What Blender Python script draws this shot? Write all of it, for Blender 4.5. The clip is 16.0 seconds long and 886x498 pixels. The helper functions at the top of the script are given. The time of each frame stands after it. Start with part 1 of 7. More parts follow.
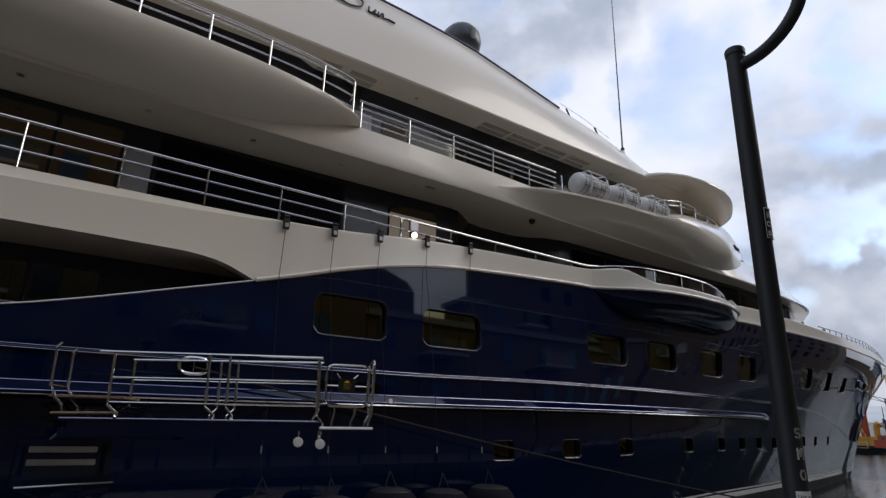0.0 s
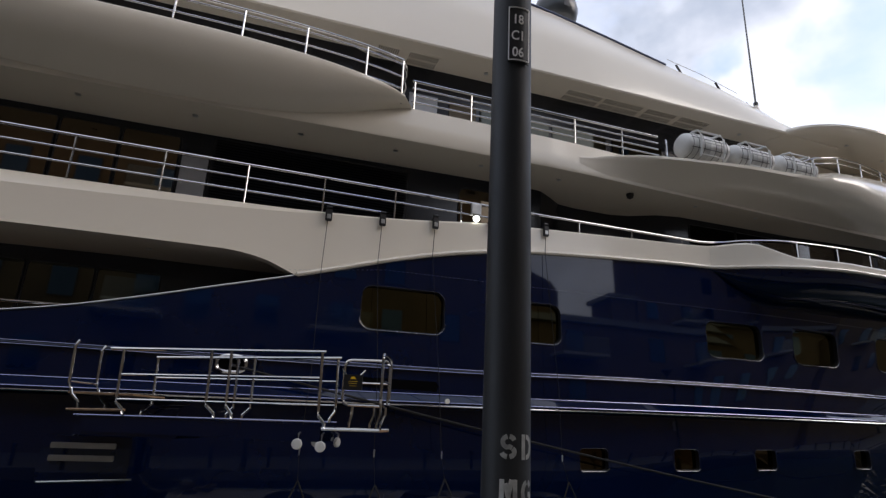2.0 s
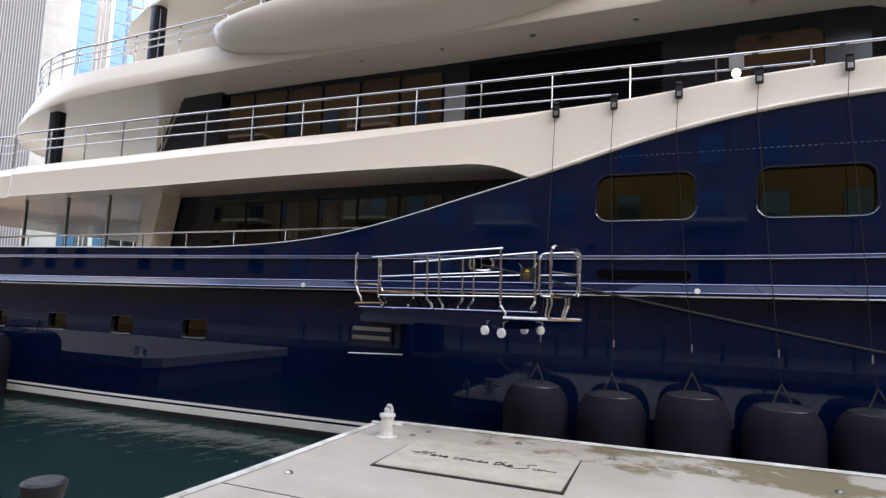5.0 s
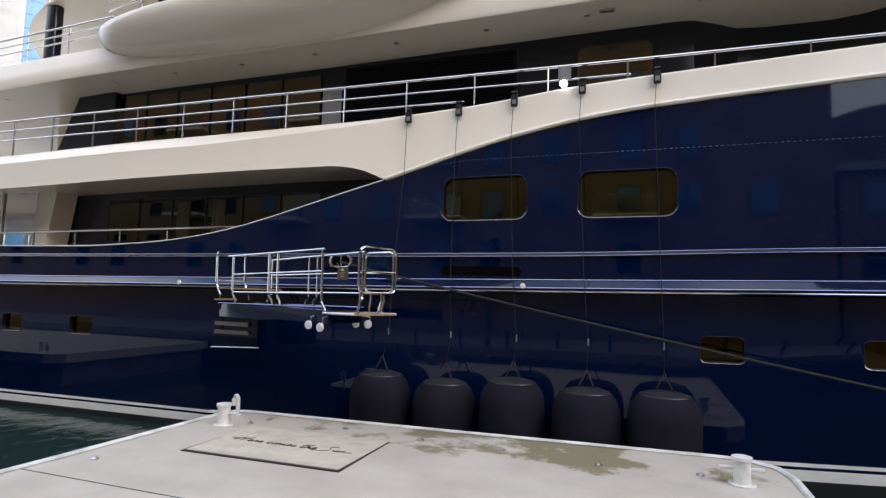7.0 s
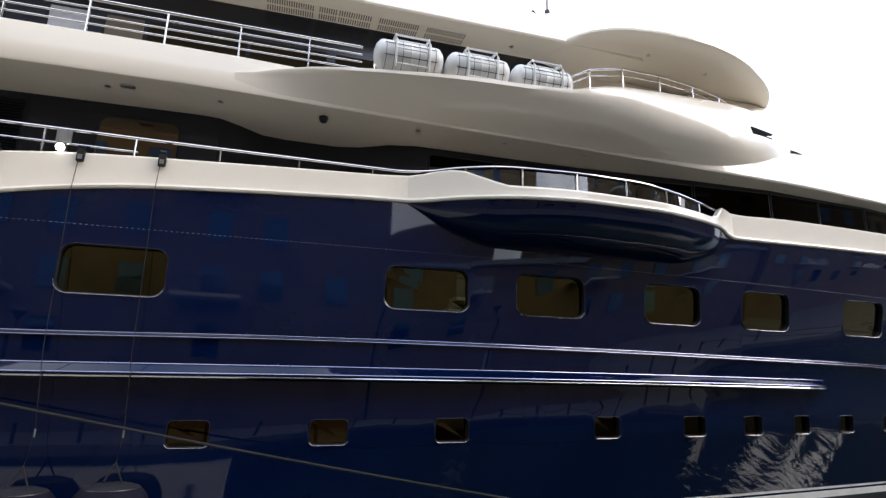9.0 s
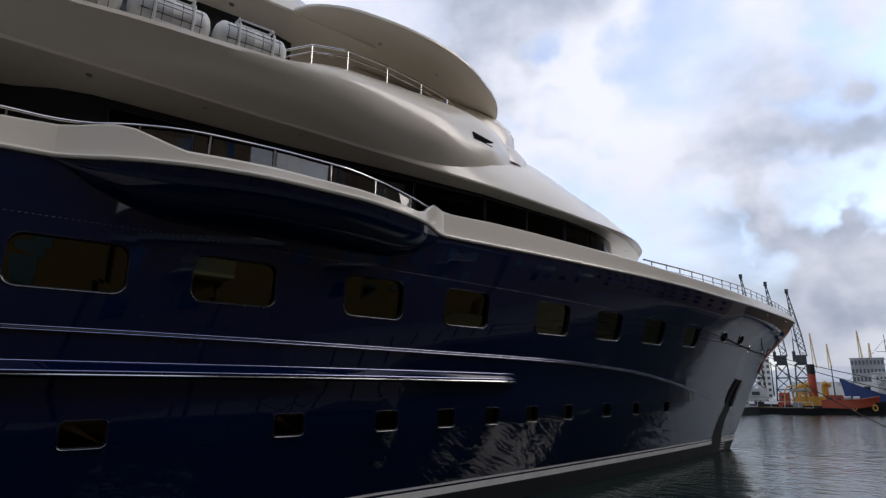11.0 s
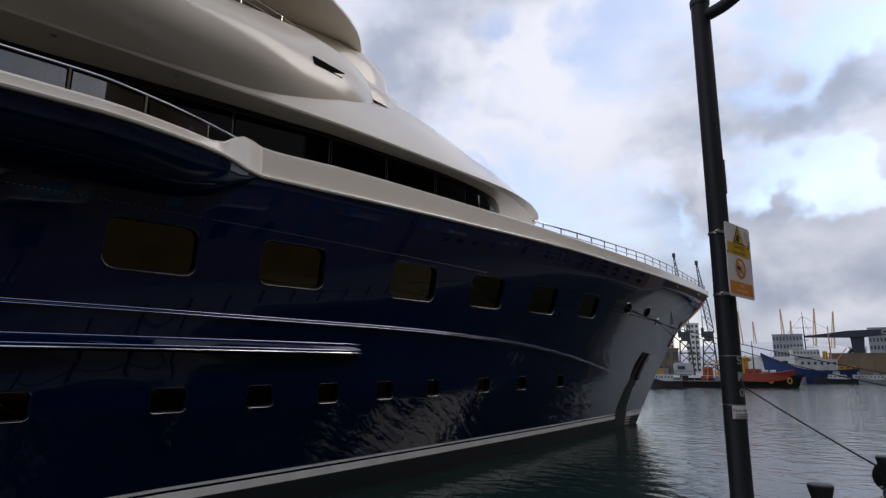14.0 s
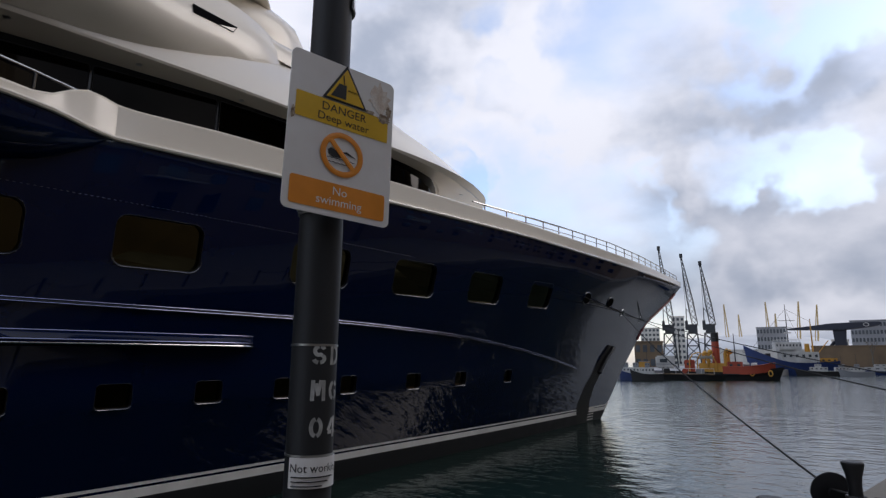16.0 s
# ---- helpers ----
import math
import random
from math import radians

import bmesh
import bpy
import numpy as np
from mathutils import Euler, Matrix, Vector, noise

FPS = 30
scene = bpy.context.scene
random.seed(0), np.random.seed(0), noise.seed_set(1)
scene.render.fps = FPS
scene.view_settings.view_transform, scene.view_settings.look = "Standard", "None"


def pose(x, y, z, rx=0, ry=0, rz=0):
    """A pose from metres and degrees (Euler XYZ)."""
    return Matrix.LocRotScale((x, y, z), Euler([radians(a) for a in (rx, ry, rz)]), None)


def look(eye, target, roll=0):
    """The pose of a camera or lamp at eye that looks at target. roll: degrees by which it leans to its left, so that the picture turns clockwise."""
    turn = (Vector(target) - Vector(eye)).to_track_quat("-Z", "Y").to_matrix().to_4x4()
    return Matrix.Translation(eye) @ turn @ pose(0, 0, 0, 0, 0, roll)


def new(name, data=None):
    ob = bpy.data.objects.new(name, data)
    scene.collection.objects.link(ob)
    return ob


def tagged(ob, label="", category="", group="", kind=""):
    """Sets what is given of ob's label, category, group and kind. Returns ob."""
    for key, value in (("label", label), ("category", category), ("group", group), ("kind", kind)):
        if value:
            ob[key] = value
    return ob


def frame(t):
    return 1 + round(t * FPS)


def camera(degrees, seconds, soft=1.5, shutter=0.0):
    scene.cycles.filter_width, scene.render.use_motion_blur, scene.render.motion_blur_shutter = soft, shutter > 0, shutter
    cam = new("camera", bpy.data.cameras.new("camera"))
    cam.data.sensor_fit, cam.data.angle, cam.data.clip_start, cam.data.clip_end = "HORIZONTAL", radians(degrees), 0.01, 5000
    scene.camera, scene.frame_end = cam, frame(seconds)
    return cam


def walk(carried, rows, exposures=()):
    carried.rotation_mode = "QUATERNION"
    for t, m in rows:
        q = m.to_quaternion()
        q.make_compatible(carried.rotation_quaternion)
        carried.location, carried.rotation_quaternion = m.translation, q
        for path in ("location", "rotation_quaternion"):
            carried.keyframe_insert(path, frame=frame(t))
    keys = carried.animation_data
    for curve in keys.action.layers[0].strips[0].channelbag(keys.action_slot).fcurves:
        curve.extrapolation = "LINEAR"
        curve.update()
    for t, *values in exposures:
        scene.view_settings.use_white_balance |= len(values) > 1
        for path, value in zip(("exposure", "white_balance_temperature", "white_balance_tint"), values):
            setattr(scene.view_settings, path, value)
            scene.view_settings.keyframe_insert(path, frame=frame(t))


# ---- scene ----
cam = camera(74.7, 16.0, soft=1.35)
PATH = [
    (0, (-0.145, -0.038, 1.429), (0.956, 1.524, 2.018), 1.5),
    (0.5, (0.461, -0.005, 1.441), (1.453, 1.623, 2.043), 1.9),
    (1, (1.068, 0.06, 1.441), (1.957, 1.748, 2.041), 2.1),
    (1.5, (1.667, 0.088, 1.463), (2.44, 1.828, 2.075), 2.2),
    (2, (2.224, 0.116, 1.482), (2.839, 1.927, 2.065), 2.5),
    (2.5, (2.835, 0.088, 1.481), (3.266, 1.97, 2.003), 2.9),
    (3, (3.438, 0.066, 1.438), (3.626, 2.006, 1.89), 2.8),
    (3.5, (4.085, 0.047, 1.446), (3.997, 2.011, 1.819), 2.9),
    (4, (4.535, 0.044, 1.462), (4.166, 1.988, 1.769), 2.9),
    (6.5, (7.175, 0.114, 1.671), (6.253, 1.886, 1.769), 1.8),
    (7, (7.768, 0.192, 1.702), (7.106, 2.073, 1.86), 1.8),
    (7.5, (8.382, 0.217, 1.725), (8.044, 2.173, 1.969), 1.8),
    (8, (8.973, 0.209, 1.74), (8.95, 2.181, 2.074), 1.7),
    (8.5, (9.533, 0.093, 1.736), (9.819, 2.028, 2.155), 1.7),
    (9, (10.06, -0.016, 1.741), (10.588, 1.853, 2.217), 1.5),
    (9.5, (10.57, -0.08, 1.745), (11.282, 1.721, 2.245), 1.4),
    (10, (11.083, -0.118, 1.748), (11.977, 1.599, 2.248), 1.2),
    (12.5, (13.709, 0.131, 1.769), (15.005, 1.587, 2.216), 0.65),
    (13, (14.286, 0.167, 1.755), (15.569, 1.639, 2.188), 0.6),
    (13.5, (14.882, 0.174, 1.744), (16.169, 1.65, 2.15), 0.63),
    (14, (15.483, 0.217, 1.725), (16.789, 1.677, 2.128), 0.54),
    (14.5, (16.08, 0.235, 1.736), (17.393, 1.693, 2.123), 0.57),
    (15, (16.662, 0.257, 1.75), (17.986, 1.71, 2.12), 0.51),
    (15.5, (17.227, 0.287, 1.753), (18.561, 1.731, 2.123), 0.45),
    (16, (17.821, 0.268, 1.764), (19.157, 1.707, 2.146), 0.38),
]
EXPOSURES = [(0.0, -0.25, 6550, 14), (2.0, 0.06, 6650, 15), (3.0, 0.68, 6650, 16), (3.5, 1.14, 6600, 16), (4.0, 1.4, 6550, 16), (6.5, 1.16, 6500, 16), (7.5, 1.4, 6500, 14), (8.0, 1.54, 6500, 13), (8.5, 1.58, 6520, 13), (9.0, 1.36, 6550, 13), (9.6, 0.68, 6550, 13), (10.2, 0.05, 6550, 14), (12.5, -0.34, 6600, 16), (16.0, -0.28, 6600, 16)]
walk(cam, [(t, look(eye, target, roll)) for t, eye, target, roll in PATH], EXPOSURES)

# ---- world and light ----
SUN_EL, SUN_AZ = 30.0, 122.0  # azimuth clockwise from +y
world = bpy.data.worlds.new("sky")
scene.world = world
world.use_nodes = True
wn, wl = world.node_tree.nodes, world.node_tree.links
wn.clear()


def wnode(kind, **props):
    n = wn.new(kind)
    for k, v in props.items():
        if k in n.inputs:
            n.inputs[k].default_value = v
    return n


w_out = wn.new("ShaderNodeOutputWorld")
w_sky = wn.new("ShaderNodeTexSky")
w_sky.sky_type, w_sky.sun_disc = "NISHITA", False
w_sky.sun_elevation, w_sky.sun_rotation = radians(SUN_EL), radians(SUN_AZ)
w_blue = wnode("ShaderNodeBackground", Strength=0.32)
wl.new(w_sky.outputs[0], w_blue.inputs[0])
w_co = wn.new("ShaderNodeTexCoord")
w_map = wn.new("ShaderNodeMapping")
w_map.inputs["Scale"].default_value = (1.0, 1.0, 1.7)
w_map.inputs["Location"].default_value = (0.35, 0.1, 0.2)
wl.new(w_co.outputs["Generated"], w_map.inputs[0])
w_n1 = wnode("ShaderNodeTexNoise", Scale=2.6, Detail=7.0, Roughness=0.47, Distortion=0.1)
w_n2 = wnode("ShaderNodeTexNoise", Scale=3.2, Detail=8.0, Roughness=0.5)
wl.new(w_map.outputs[0], w_n1.inputs[0])
wl.new(w_map.outputs[0], w_n2.inputs[0])
w_cover = wn.new("ShaderNodeValToRGB")
w_cover.color_ramp.elements[0].position, w_cover.color_ramp.elements[1].position = 0.24, 0.58
w_cover.color_ramp.interpolation = "EASE"
w_cloud = wn.new("ShaderNodeValToRGB")
w_cloud.color_ramp.elements[0].position, w_cloud.color_ramp.elements[1].position = 0.30, 0.64
w_cloud.color_ramp.interpolation = "EASE"
w_cloud.color_ramp.elements[0].color = (0.38, 0.45, 0.56, 1)
w_cloud.color_ramp.elements[1].color = (0.80, 0.855, 0.94, 1)
# the drift of the clouds: banks and gaps by compass bearing, height and spread in degrees
w_ragged = wnode("ShaderNodeTexNoise", Scale=3.5, Detail=5.0, Roughness=0.5)
wl.new(w_co.outputs["Generated"], w_ragged.inputs[0])
w_bend = wn.new("ShaderNodeVectorMath")
w_bend.operation = "MULTIPLY_ADD"
w_bend.inputs[1].default_value = (0.26, 0.26, 0.26)
wl.new(w_ragged.outputs["Color"], w_bend.inputs[0])
w_shift = wn.new("ShaderNodeVectorMath")
w_shift.operation = "SUBTRACT"
w_shift.inputs[1].default_value = (0.13, 0.13, 0.13)
wl.new(w_co.outputs["Generated"], w_shift.inputs[0])
wl.new(w_shift.outputs[0], w_bend.inputs[2])


def drift(start, banks):
    """Adds banks (bearing, height, spread, amount) to a noise."""
    total = start
    for az, el, spread, amount in banks:
        a, e = radians(az), radians(el)
        d = wn.new("ShaderNodeVectorMath")
        d.operation = "DOT_PRODUCT"
        d.inputs[1].default_value = (math.sin(a) * math.cos(e), math.cos(a) * math.cos(e), math.sin(e))
        wl.new(w_bend.outputs[0], d.inputs[0])
        r = wn.new("ShaderNodeMapRange")
        r.interpolation_type = "SMOOTHSTEP"
        r.inputs[1].default_value, r.inputs[2].default_value = math.cos(radians(spread)), 1.0
        r.inputs[3].default_value, r.inputs[4].default_value = 0.0, amount
        wl.new(d.outputs["Value"], r.inputs[0])
        s = wn.new("ShaderNodeMath")
        wl.new(total, s.inputs[0])
        wl.new(r.outputs[0], s.inputs[1])
        total = s.outputs[0]
    return total


wl.new(drift(w_n1.outputs[0], [(77, 27, 14, -0.26), (53, 20, 8, -0.12), (46, 22, 6, -0.06), (62, 17, 8, -0.11), (57, 28, 16, 0.14), (74, 14, 12, 0.14), (72, 18, 10, 0.1), (46, 32, 12, 0.14)]), w_cover.inputs[0])
wl.new(drift(w_n2.outputs[0], [(46, 31, 13, -0.14), (75, 20, 14, -0.1), (84, 17, 12, -0.06), (57, 26, 15, 0.13), (64, 25, 11, 0.06), (70, 9, 10, 0.06)]), w_cloud.inputs[0])
w_white = wnode("ShaderNodeBackground", Strength=1.3)
w_sep = wn.new("ShaderNodeSeparateXYZ")
wl.new(w_co.outputs["Generated"], w_sep.inputs[0])
w_low = wn.new("ShaderNodeMapRange")  # clouds thicken and grey towards the horizon
w_low.inputs[1].default_value, w_low.inputs[2].default_value = 0.0, 0.42
w_low.inputs[3].default_value, w_low.inputs[4].default_value = 0.76, 1.0
wl.new(w_sep.outputs[2], w_low.inputs[0])
w_mul = wn.new("ShaderNodeMix")
w_mul.data_type, w_mul.blend_type = "RGBA", "MULTIPLY"
w_mul.inputs[0].default_value = 1.0
wl.new(w_cloud.outputs[0], w_mul.inputs[6])
wl.new(w_low.outputs[0], w_mul.inputs[7])
wl.new(w_mul.outputs[2], w_white.inputs[0])
w_mix = wn.new("ShaderNodeMixShader")
wl.new(w_cover.outputs[0], w_mix.inputs[0])
wl.new(w_blue.outputs[0], w_mix.inputs[1])
wl.new(w_white.outputs[0], w_mix.inputs[2])
wl.new(w_mix.outputs[0], w_out.inputs[0])

sun_lamp = bpy.data.lights.new("sun", "SUN")
sun_lamp.energy, sun_lamp.angle, sun_lamp.color = 1.3, radians(40), (1.0, 0.94, 0.86)
sun = new("sun", sun_lamp)
sa, se = radians(SUN_AZ), radians(SUN_EL)
sun.matrix_world = look((60 * math.sin(sa), 60 * math.cos(sa), 60 * math.tan(se)), (0, 0, 0))

# ---- materials ----


def mat(name, color, rough=0.5, metal=0.0, var=0.1, scale=1.5, fine=30.0, bump=0.05, coat=0.0, dirt=None, ior=1.5, obj=True, stretch=(1, 1, 1)):
    """A surface with broad stains and fine grain; dirt: a second colour in the stains."""
    m = bpy.data.materials.new(name)
    m.use_nodes = True
    nt = m.node_tree
    N, L = nt.nodes, nt.links
    b = N["Principled BSDF"]
    b.inputs["Roughness"].default_value, b.inputs["Metallic"].default_value = rough, metal
    b.inputs["IOR"].default_value, b.inputs["Coat Weight"].default_value = ior, coat
    b.inputs["Coat Roughness"].default_value = 0.03
    co = N.new("ShaderNodeTexCoord")
    mp = N.new("ShaderNodeMapping")
    mp.inputs["Scale"].default_value = stretch
    L.new(co.outputs["Object"], mp.inputs[0])
    n1, n2 = N.new("ShaderNodeTexNoise"), N.new("ShaderNodeTexNoise")
    n1.inputs["Scale"].default_value, n1.inputs["Detail"].default_value = scale, 6
    n2.inputs["Scale"].default_value, n2.inputs["Detail"].default_value = fine, 4
    L.new(mp.outputs[0], n1.inputs[0])
    L.new(mp.outputs[0], n2.inputs[0])
    ramp = N.new("ShaderNodeValToRGB")
    c = np.array(color)
    d = np.array(dirt) if dirt is not None else np.clip(c * (1 - 2.2 * var), 0, 1)
    ramp.color_ramp.elements[0].position, ramp.color_ramp.elements[1].position = 0.33, 0.62
    ramp.color_ramp.elements[0].color, ramp.color_ramp.elements[1].color = (*d, 1), (*c, 1)
    L.new(n1.outputs[0], ramp.inputs[0])
    mix = N.new("ShaderNodeMix")
    mix.data_type, mix.blend_type = "RGBA", "MULTIPLY"
    mix.inputs[0].default_value = min(1.0, var * 3)
    grain = N.new("ShaderNodeMapRange")
    grain.inputs[3].default_value, grain.inputs[4].default_value = 0.62, 1.3
    L.new(n2.outputs[0], grain.inputs[0])
    L.new(ramp.outputs[0], mix.inputs[6])
    L.new(grain.outputs[0], mix.inputs[7])
    L.new(mix.outputs[2], b.inputs["Base Color"])
    rr = N.new("ShaderNodeMapRange")
    rr.inputs[3].default_value, rr.inputs[4].default_value = rough * 0.75, min(1.0, rough * 1.3)
    L.new(n1.outputs[0], rr.inputs[0])
    L.new(rr.outputs[0], b.inputs["Roughness"])
    if bump:
        bp = N.new("ShaderNodeBump")
        bp.inputs["Strength"].default_value, bp.inputs["Distance"].default_value = bump, 0.01
        L.new(n2.outputs[0], bp.inputs["Height"])
        L.new(bp.outputs[0], b.inputs["Normal"])
    return m


NAVY = mat("navy_gloss_paint", (0.0009, 0.0060, 0.033), 0.03, var=0.05, scale=0.4, fine=0.7, bump=0.0, ior=1.47)
WHITE = mat("cream_white_gloss_paint", (0.795, 0.73, 0.62), 0.2, var=0.006, scale=0.35, fine=2, bump=0.0, coat=0.3)
STRIPE = mat("white_boot_paint", (0.93, 0.91, 0.85), 0.35, var=0.05, scale=2, bump=0.0)
ANTIFOUL = mat("grey_antifouling_paint", (0.016, 0.018, 0.02), 0.6, var=0.15)
STEEL = mat("polished_stainless_steel", (0.62, 0.61, 0.60), 0.12, 1.0, var=0.03, scale=8, bump=0.0)
DULLSTEEL = mat("dull_steel_rim", (0.2, 0.2, 0.21), 0.25, 1.0, var=0.06, scale=8, bump=0.0)
SATIN = mat("brushed_steel", (0.55, 0.55, 0.54), 0.32, 1.0, var=0.06, scale=8, bump=0.02)
DARKWALL = mat("dark_blue_grey_panel", (0.006, 0.009, 0.018), 0.2, var=0.1, scale=0.6, bump=0.0)
# tint of the sky highlights drawn on the hull mouldings; also the gangway trim
HIGHLIGHT_TRIM = mat("blue_grey_highlight_and_trim", (0.24, 0.25, 0.36), 0.2, 1.0, var=0.04, scale=2, bump=0.0)
LINE = mat("thin_black_cord", (0.006, 0.006, 0.007), 0.8, var=0.1)
CAPPING = mat("blue_grey_capping", (0.075, 0.09, 0.16), 0.35, var=0.05)
SLOT = mat("shadowed_vent_slot", (0.17, 0.15, 0.125), 0.8, var=0.1)
VOID = mat("black_opening", (0.003, 0.003, 0.004), 0.9, var=0.1, ior=1.1)
GRILLE = mat("black_louvre_metal", (0.008, 0.009, 0.014), 0.4, var=0.1)
BLACK = mat("black_plastic", (0.012, 0.012, 0.013), 0.4, var=0.15, fine=60)
BRONZE = mat("bronze_reflective_glass", (0.088, 0.077, 0.04), 0.03, 1.0, var=0.04, scale=0.5, fine=2, bump=0.0)
SMOKE = mat("smoked_reflective_glass", (0.062, 0.062, 0.050), 0.03, 1.0, var=0.05, scale=0.5, fine=2, bump=0.0)
DARKGLASS = mat("dark_reflective_glass", (0.006, 0.0055, 0.005), 0.04, 1.0, var=0.05, scale=0.5, fine=2, bump=0.0)
DOMEGREY = mat("satin_grey_dome", (0.045, 0.05, 0.055), 0.3, var=0.08, scale=2)
ANTENNA = mat("grey_antenna_rod", (0.16, 0.16, 0.16), 0.5, var=0.05)
PORTGLASS = mat("amber_port_glass", (0.062, 0.040, 0.018), 0.04, 1.0, var=0.05, scale=0.5, fine=2, bump=0.0)
BROWNGLASS = mat("brown_reflective_glass", (0.13, 0.1, 0.068), 0.03, 1.0, var=0.05, scale=0.5, fine=2, bump=0.0)
TEAK = mat("teak_planks", (0.36, 0.22, 0.12), 0.5, var=0.2, scale=3, fine=50, stretch=(1, 8, 8))
CURTAIN = mat("cream_curtain_cloth", (0.13, 0.11, 0.08), 0.8, var=0.12, scale=2)
GREYPANEL = mat("pale_grey_panel", (0.42, 0.44, 0.48), 0.3, var=0.05)
FENDER = mat("charcoal_fender_cover", (0.013, 0.012, 0.021), 0.75, var=0.18, scale=2.5, fine=120, bump=0.35, ior=1.2)
ROPE = mat("black_mooring_rope", (0.02, 0.019, 0.018), 0.85, var=0.25, fine=150, bump=0.5)
HEMP = mat("tan_mooring_rope", (0.33, 0.26, 0.17), 0.9, var=0.28, scale=8, fine=150, bump=0.6)
RAFT = mat("white_grp_canister", (0.72, 0.72, 0.70), 0.35, var=0.06, scale=3)
POLE = mat("dark_grey_painted_steel", (0.014, 0.0155, 0.018), 0.52, var=0.1, scale=6, fine=90, bump=0.05)
IRON = mat("black_cast_iron", (0.016, 0.016, 0.018), 0.5, var=0.2, scale=8, fine=80, bump=0.3)
PALE = mat("white_painted_iron", (0.74, 0.74, 0.71), 0.4, var=0.04, scale=9, dirt=(0.62, 0.6, 0.55))
WETWALL = mat("wet_dark_dock_wall", (0.06, 0.055, 0.045), 0.5, var=0.3, scale=1.2, fine=18, bump=0.4)
CONCRETE = mat("stained_concrete", (0.24, 0.22, 0.185), 0.9, var=0.16, scale=0.9, fine=45, bump=0.35, dirt=(0.17, 0.155, 0.13))
EDGE = mat("white_painted_edge", (0.72, 0.72, 0.69), 0.6, var=0.1, scale=3, dirt=(0.45, 0.44, 0.4))
MAT_TAN = mat("tan_coir_mat", (0.55, 0.5, 0.40), 0.95, var=0.1, scale=4, fine=200, bump=0.5)
MAT_DARK = mat("dark_brown_mat_border", (0.03, 0.024, 0.02), 0.9, var=0.15, fine=200, bump=0.5)
TIMBER = mat("weathered_timber", (0.16, 0.14, 0.115), 0.85, var=0.25, scale=2, fine=40, bump=0.4, stretch=(0.5, 4, 4))
GRANITE = mat("grey_paving", (0.21, 0.19, 0.16), 0.8, var=0.15, scale=1.5, fine=60, bump=0.25)
SIGNWHITE = mat("white_sign_sheet", (0.9, 0.885, 0.86), 0.3, var=0.02, scale=7, dirt=(0.84, 0.81, 0.77))
STAIN = mat("faded_peeling_sheet", (0.74, 0.62, 0.5), 0.6, var=0.25, scale=60, fine=300, bump=0.2, dirt=(0.86, 0.8, 0.72))
GLUE = mat("brown_glue_residue", (0.2, 0.13, 0.075), 0.7, var=0.35, scale=90, fine=300, bump=0.3, dirt=(0.6, 0.5, 0.38))
SIGNYELLOW = mat("yellow_sign_sheet", (0.83, 0.5, 0.012), 0.4, var=0.05, scale=12)
SIGNORANGE = mat("orange_sign_sheet", (0.92, 0.32, 0.03), 0.4, var=0.05, scale=12)
STENCIL = mat("white_stencil_paint", (0.55, 0.55, 0.53), 0.6, var=0.2, scale=30)
BRICK = mat("tan_brick_wall", (0.2, 0.14, 0.085), 0.85, var=0.14, scale=0.6, fine=9, bump=0.2)
RENDERWALL = mat("pale_render_wall", (0.62, 0.6, 0.55), 0.8, var=0.08, scale=0.4)
WINDARK = mat("dark_window_glass", (0.055, 0.09, 0.145), 0.04, 1.0, var=0.1, scale=0.3, bump=0.0)
CLADDING = mat("grey_metal_cladding", (0.13, 0.136, 0.148), 0.5, 0.0, var=0.05, scale=0.05)
BLUEGLASS = mat("blue_curtain_wall_glass", (0.03, 0.125, 0.27), 0.25, 0.3, var=0.12, scale=0.08, bump=0.0)
TEALGLASS = mat("teal_curtain_wall_glass", (0.10, 0.24, 0.24), 0.08, 0.7, var=0.2, scale=0.1, bump=0.0)
SHIPRED = mat("orange_red_ship_paint", (0.42, 0.07, 0.035), 0.55, var=0.12, scale=0.4)
SHIPBLUE = mat("blue_ship_paint", (0.012, 0.035, 0.14), 0.5, var=0.12, scale=0.3)
SHIPBLACK = mat("black_ship_paint", (0.015, 0.015, 0.017), 0.5, var=0.15, scale=0.4)
SHIPWHITE = mat("white_ship_paint", (0.6, 0.6, 0.58), 0.5, var=0.12, scale=0.5)
SHIPYELLOW = mat("ochre_ship_paint", (0.66, 0.34, 0.05), 0.5, var=0.12, scale=0.5)
FIN = mat("pale_metal_fin", (0.31, 0.313, 0.325), 0.45, 0.0, var=0.05, scale=0.3)
STEMRED = mat("dark_red_line_paint", (0.2, 0.025, 0.03), 0.4, var=0.08)
CRANE = mat("dark_crane_steel", (0.045, 0.05, 0.055), 0.6, var=0.2, scale=0.5)
MAST = mat("yellow_tent_mast", (0.55, 0.40, 0.19), 0.6, var=0.08, scale=0.2)
TENT = mat("white_tent_fabric", (0.6, 0.62, 0.64), 0.7, var=0.05, scale=0.05)
FARSTONE = mat("grey_far_facade", (0.30, 0.31, 0.33), 0.7, var=0.15, scale=0.08)
FARWOOD = mat("brown_timber_cladding", (0.17, 0.115, 0.065), 0.7, var=0.15, scale=0.15)
ANCHOR = mat("dark_anchor_plate", (0.022, 0.024, 0.022), 0.6, var=0.2, scale=3)
CAP = mat("grey_rubber_cap", (0.03, 0.03, 0.034), 0.35, var=0.15, scale=5)
CANOPY = mat("dark_navy_canopy_paint", (0.018, 0.024, 0.042), 0.5, var=0.1, scale=0.2)
FARGLASS = mat("dark_far_window", (0.09, 0.105, 0.12), 0.15, var=0.2, scale=0.2)
LAMPGLASS = bpy.data.materials.new("lit_floodlight_glass")
LAMPGLASS.use_nodes = True
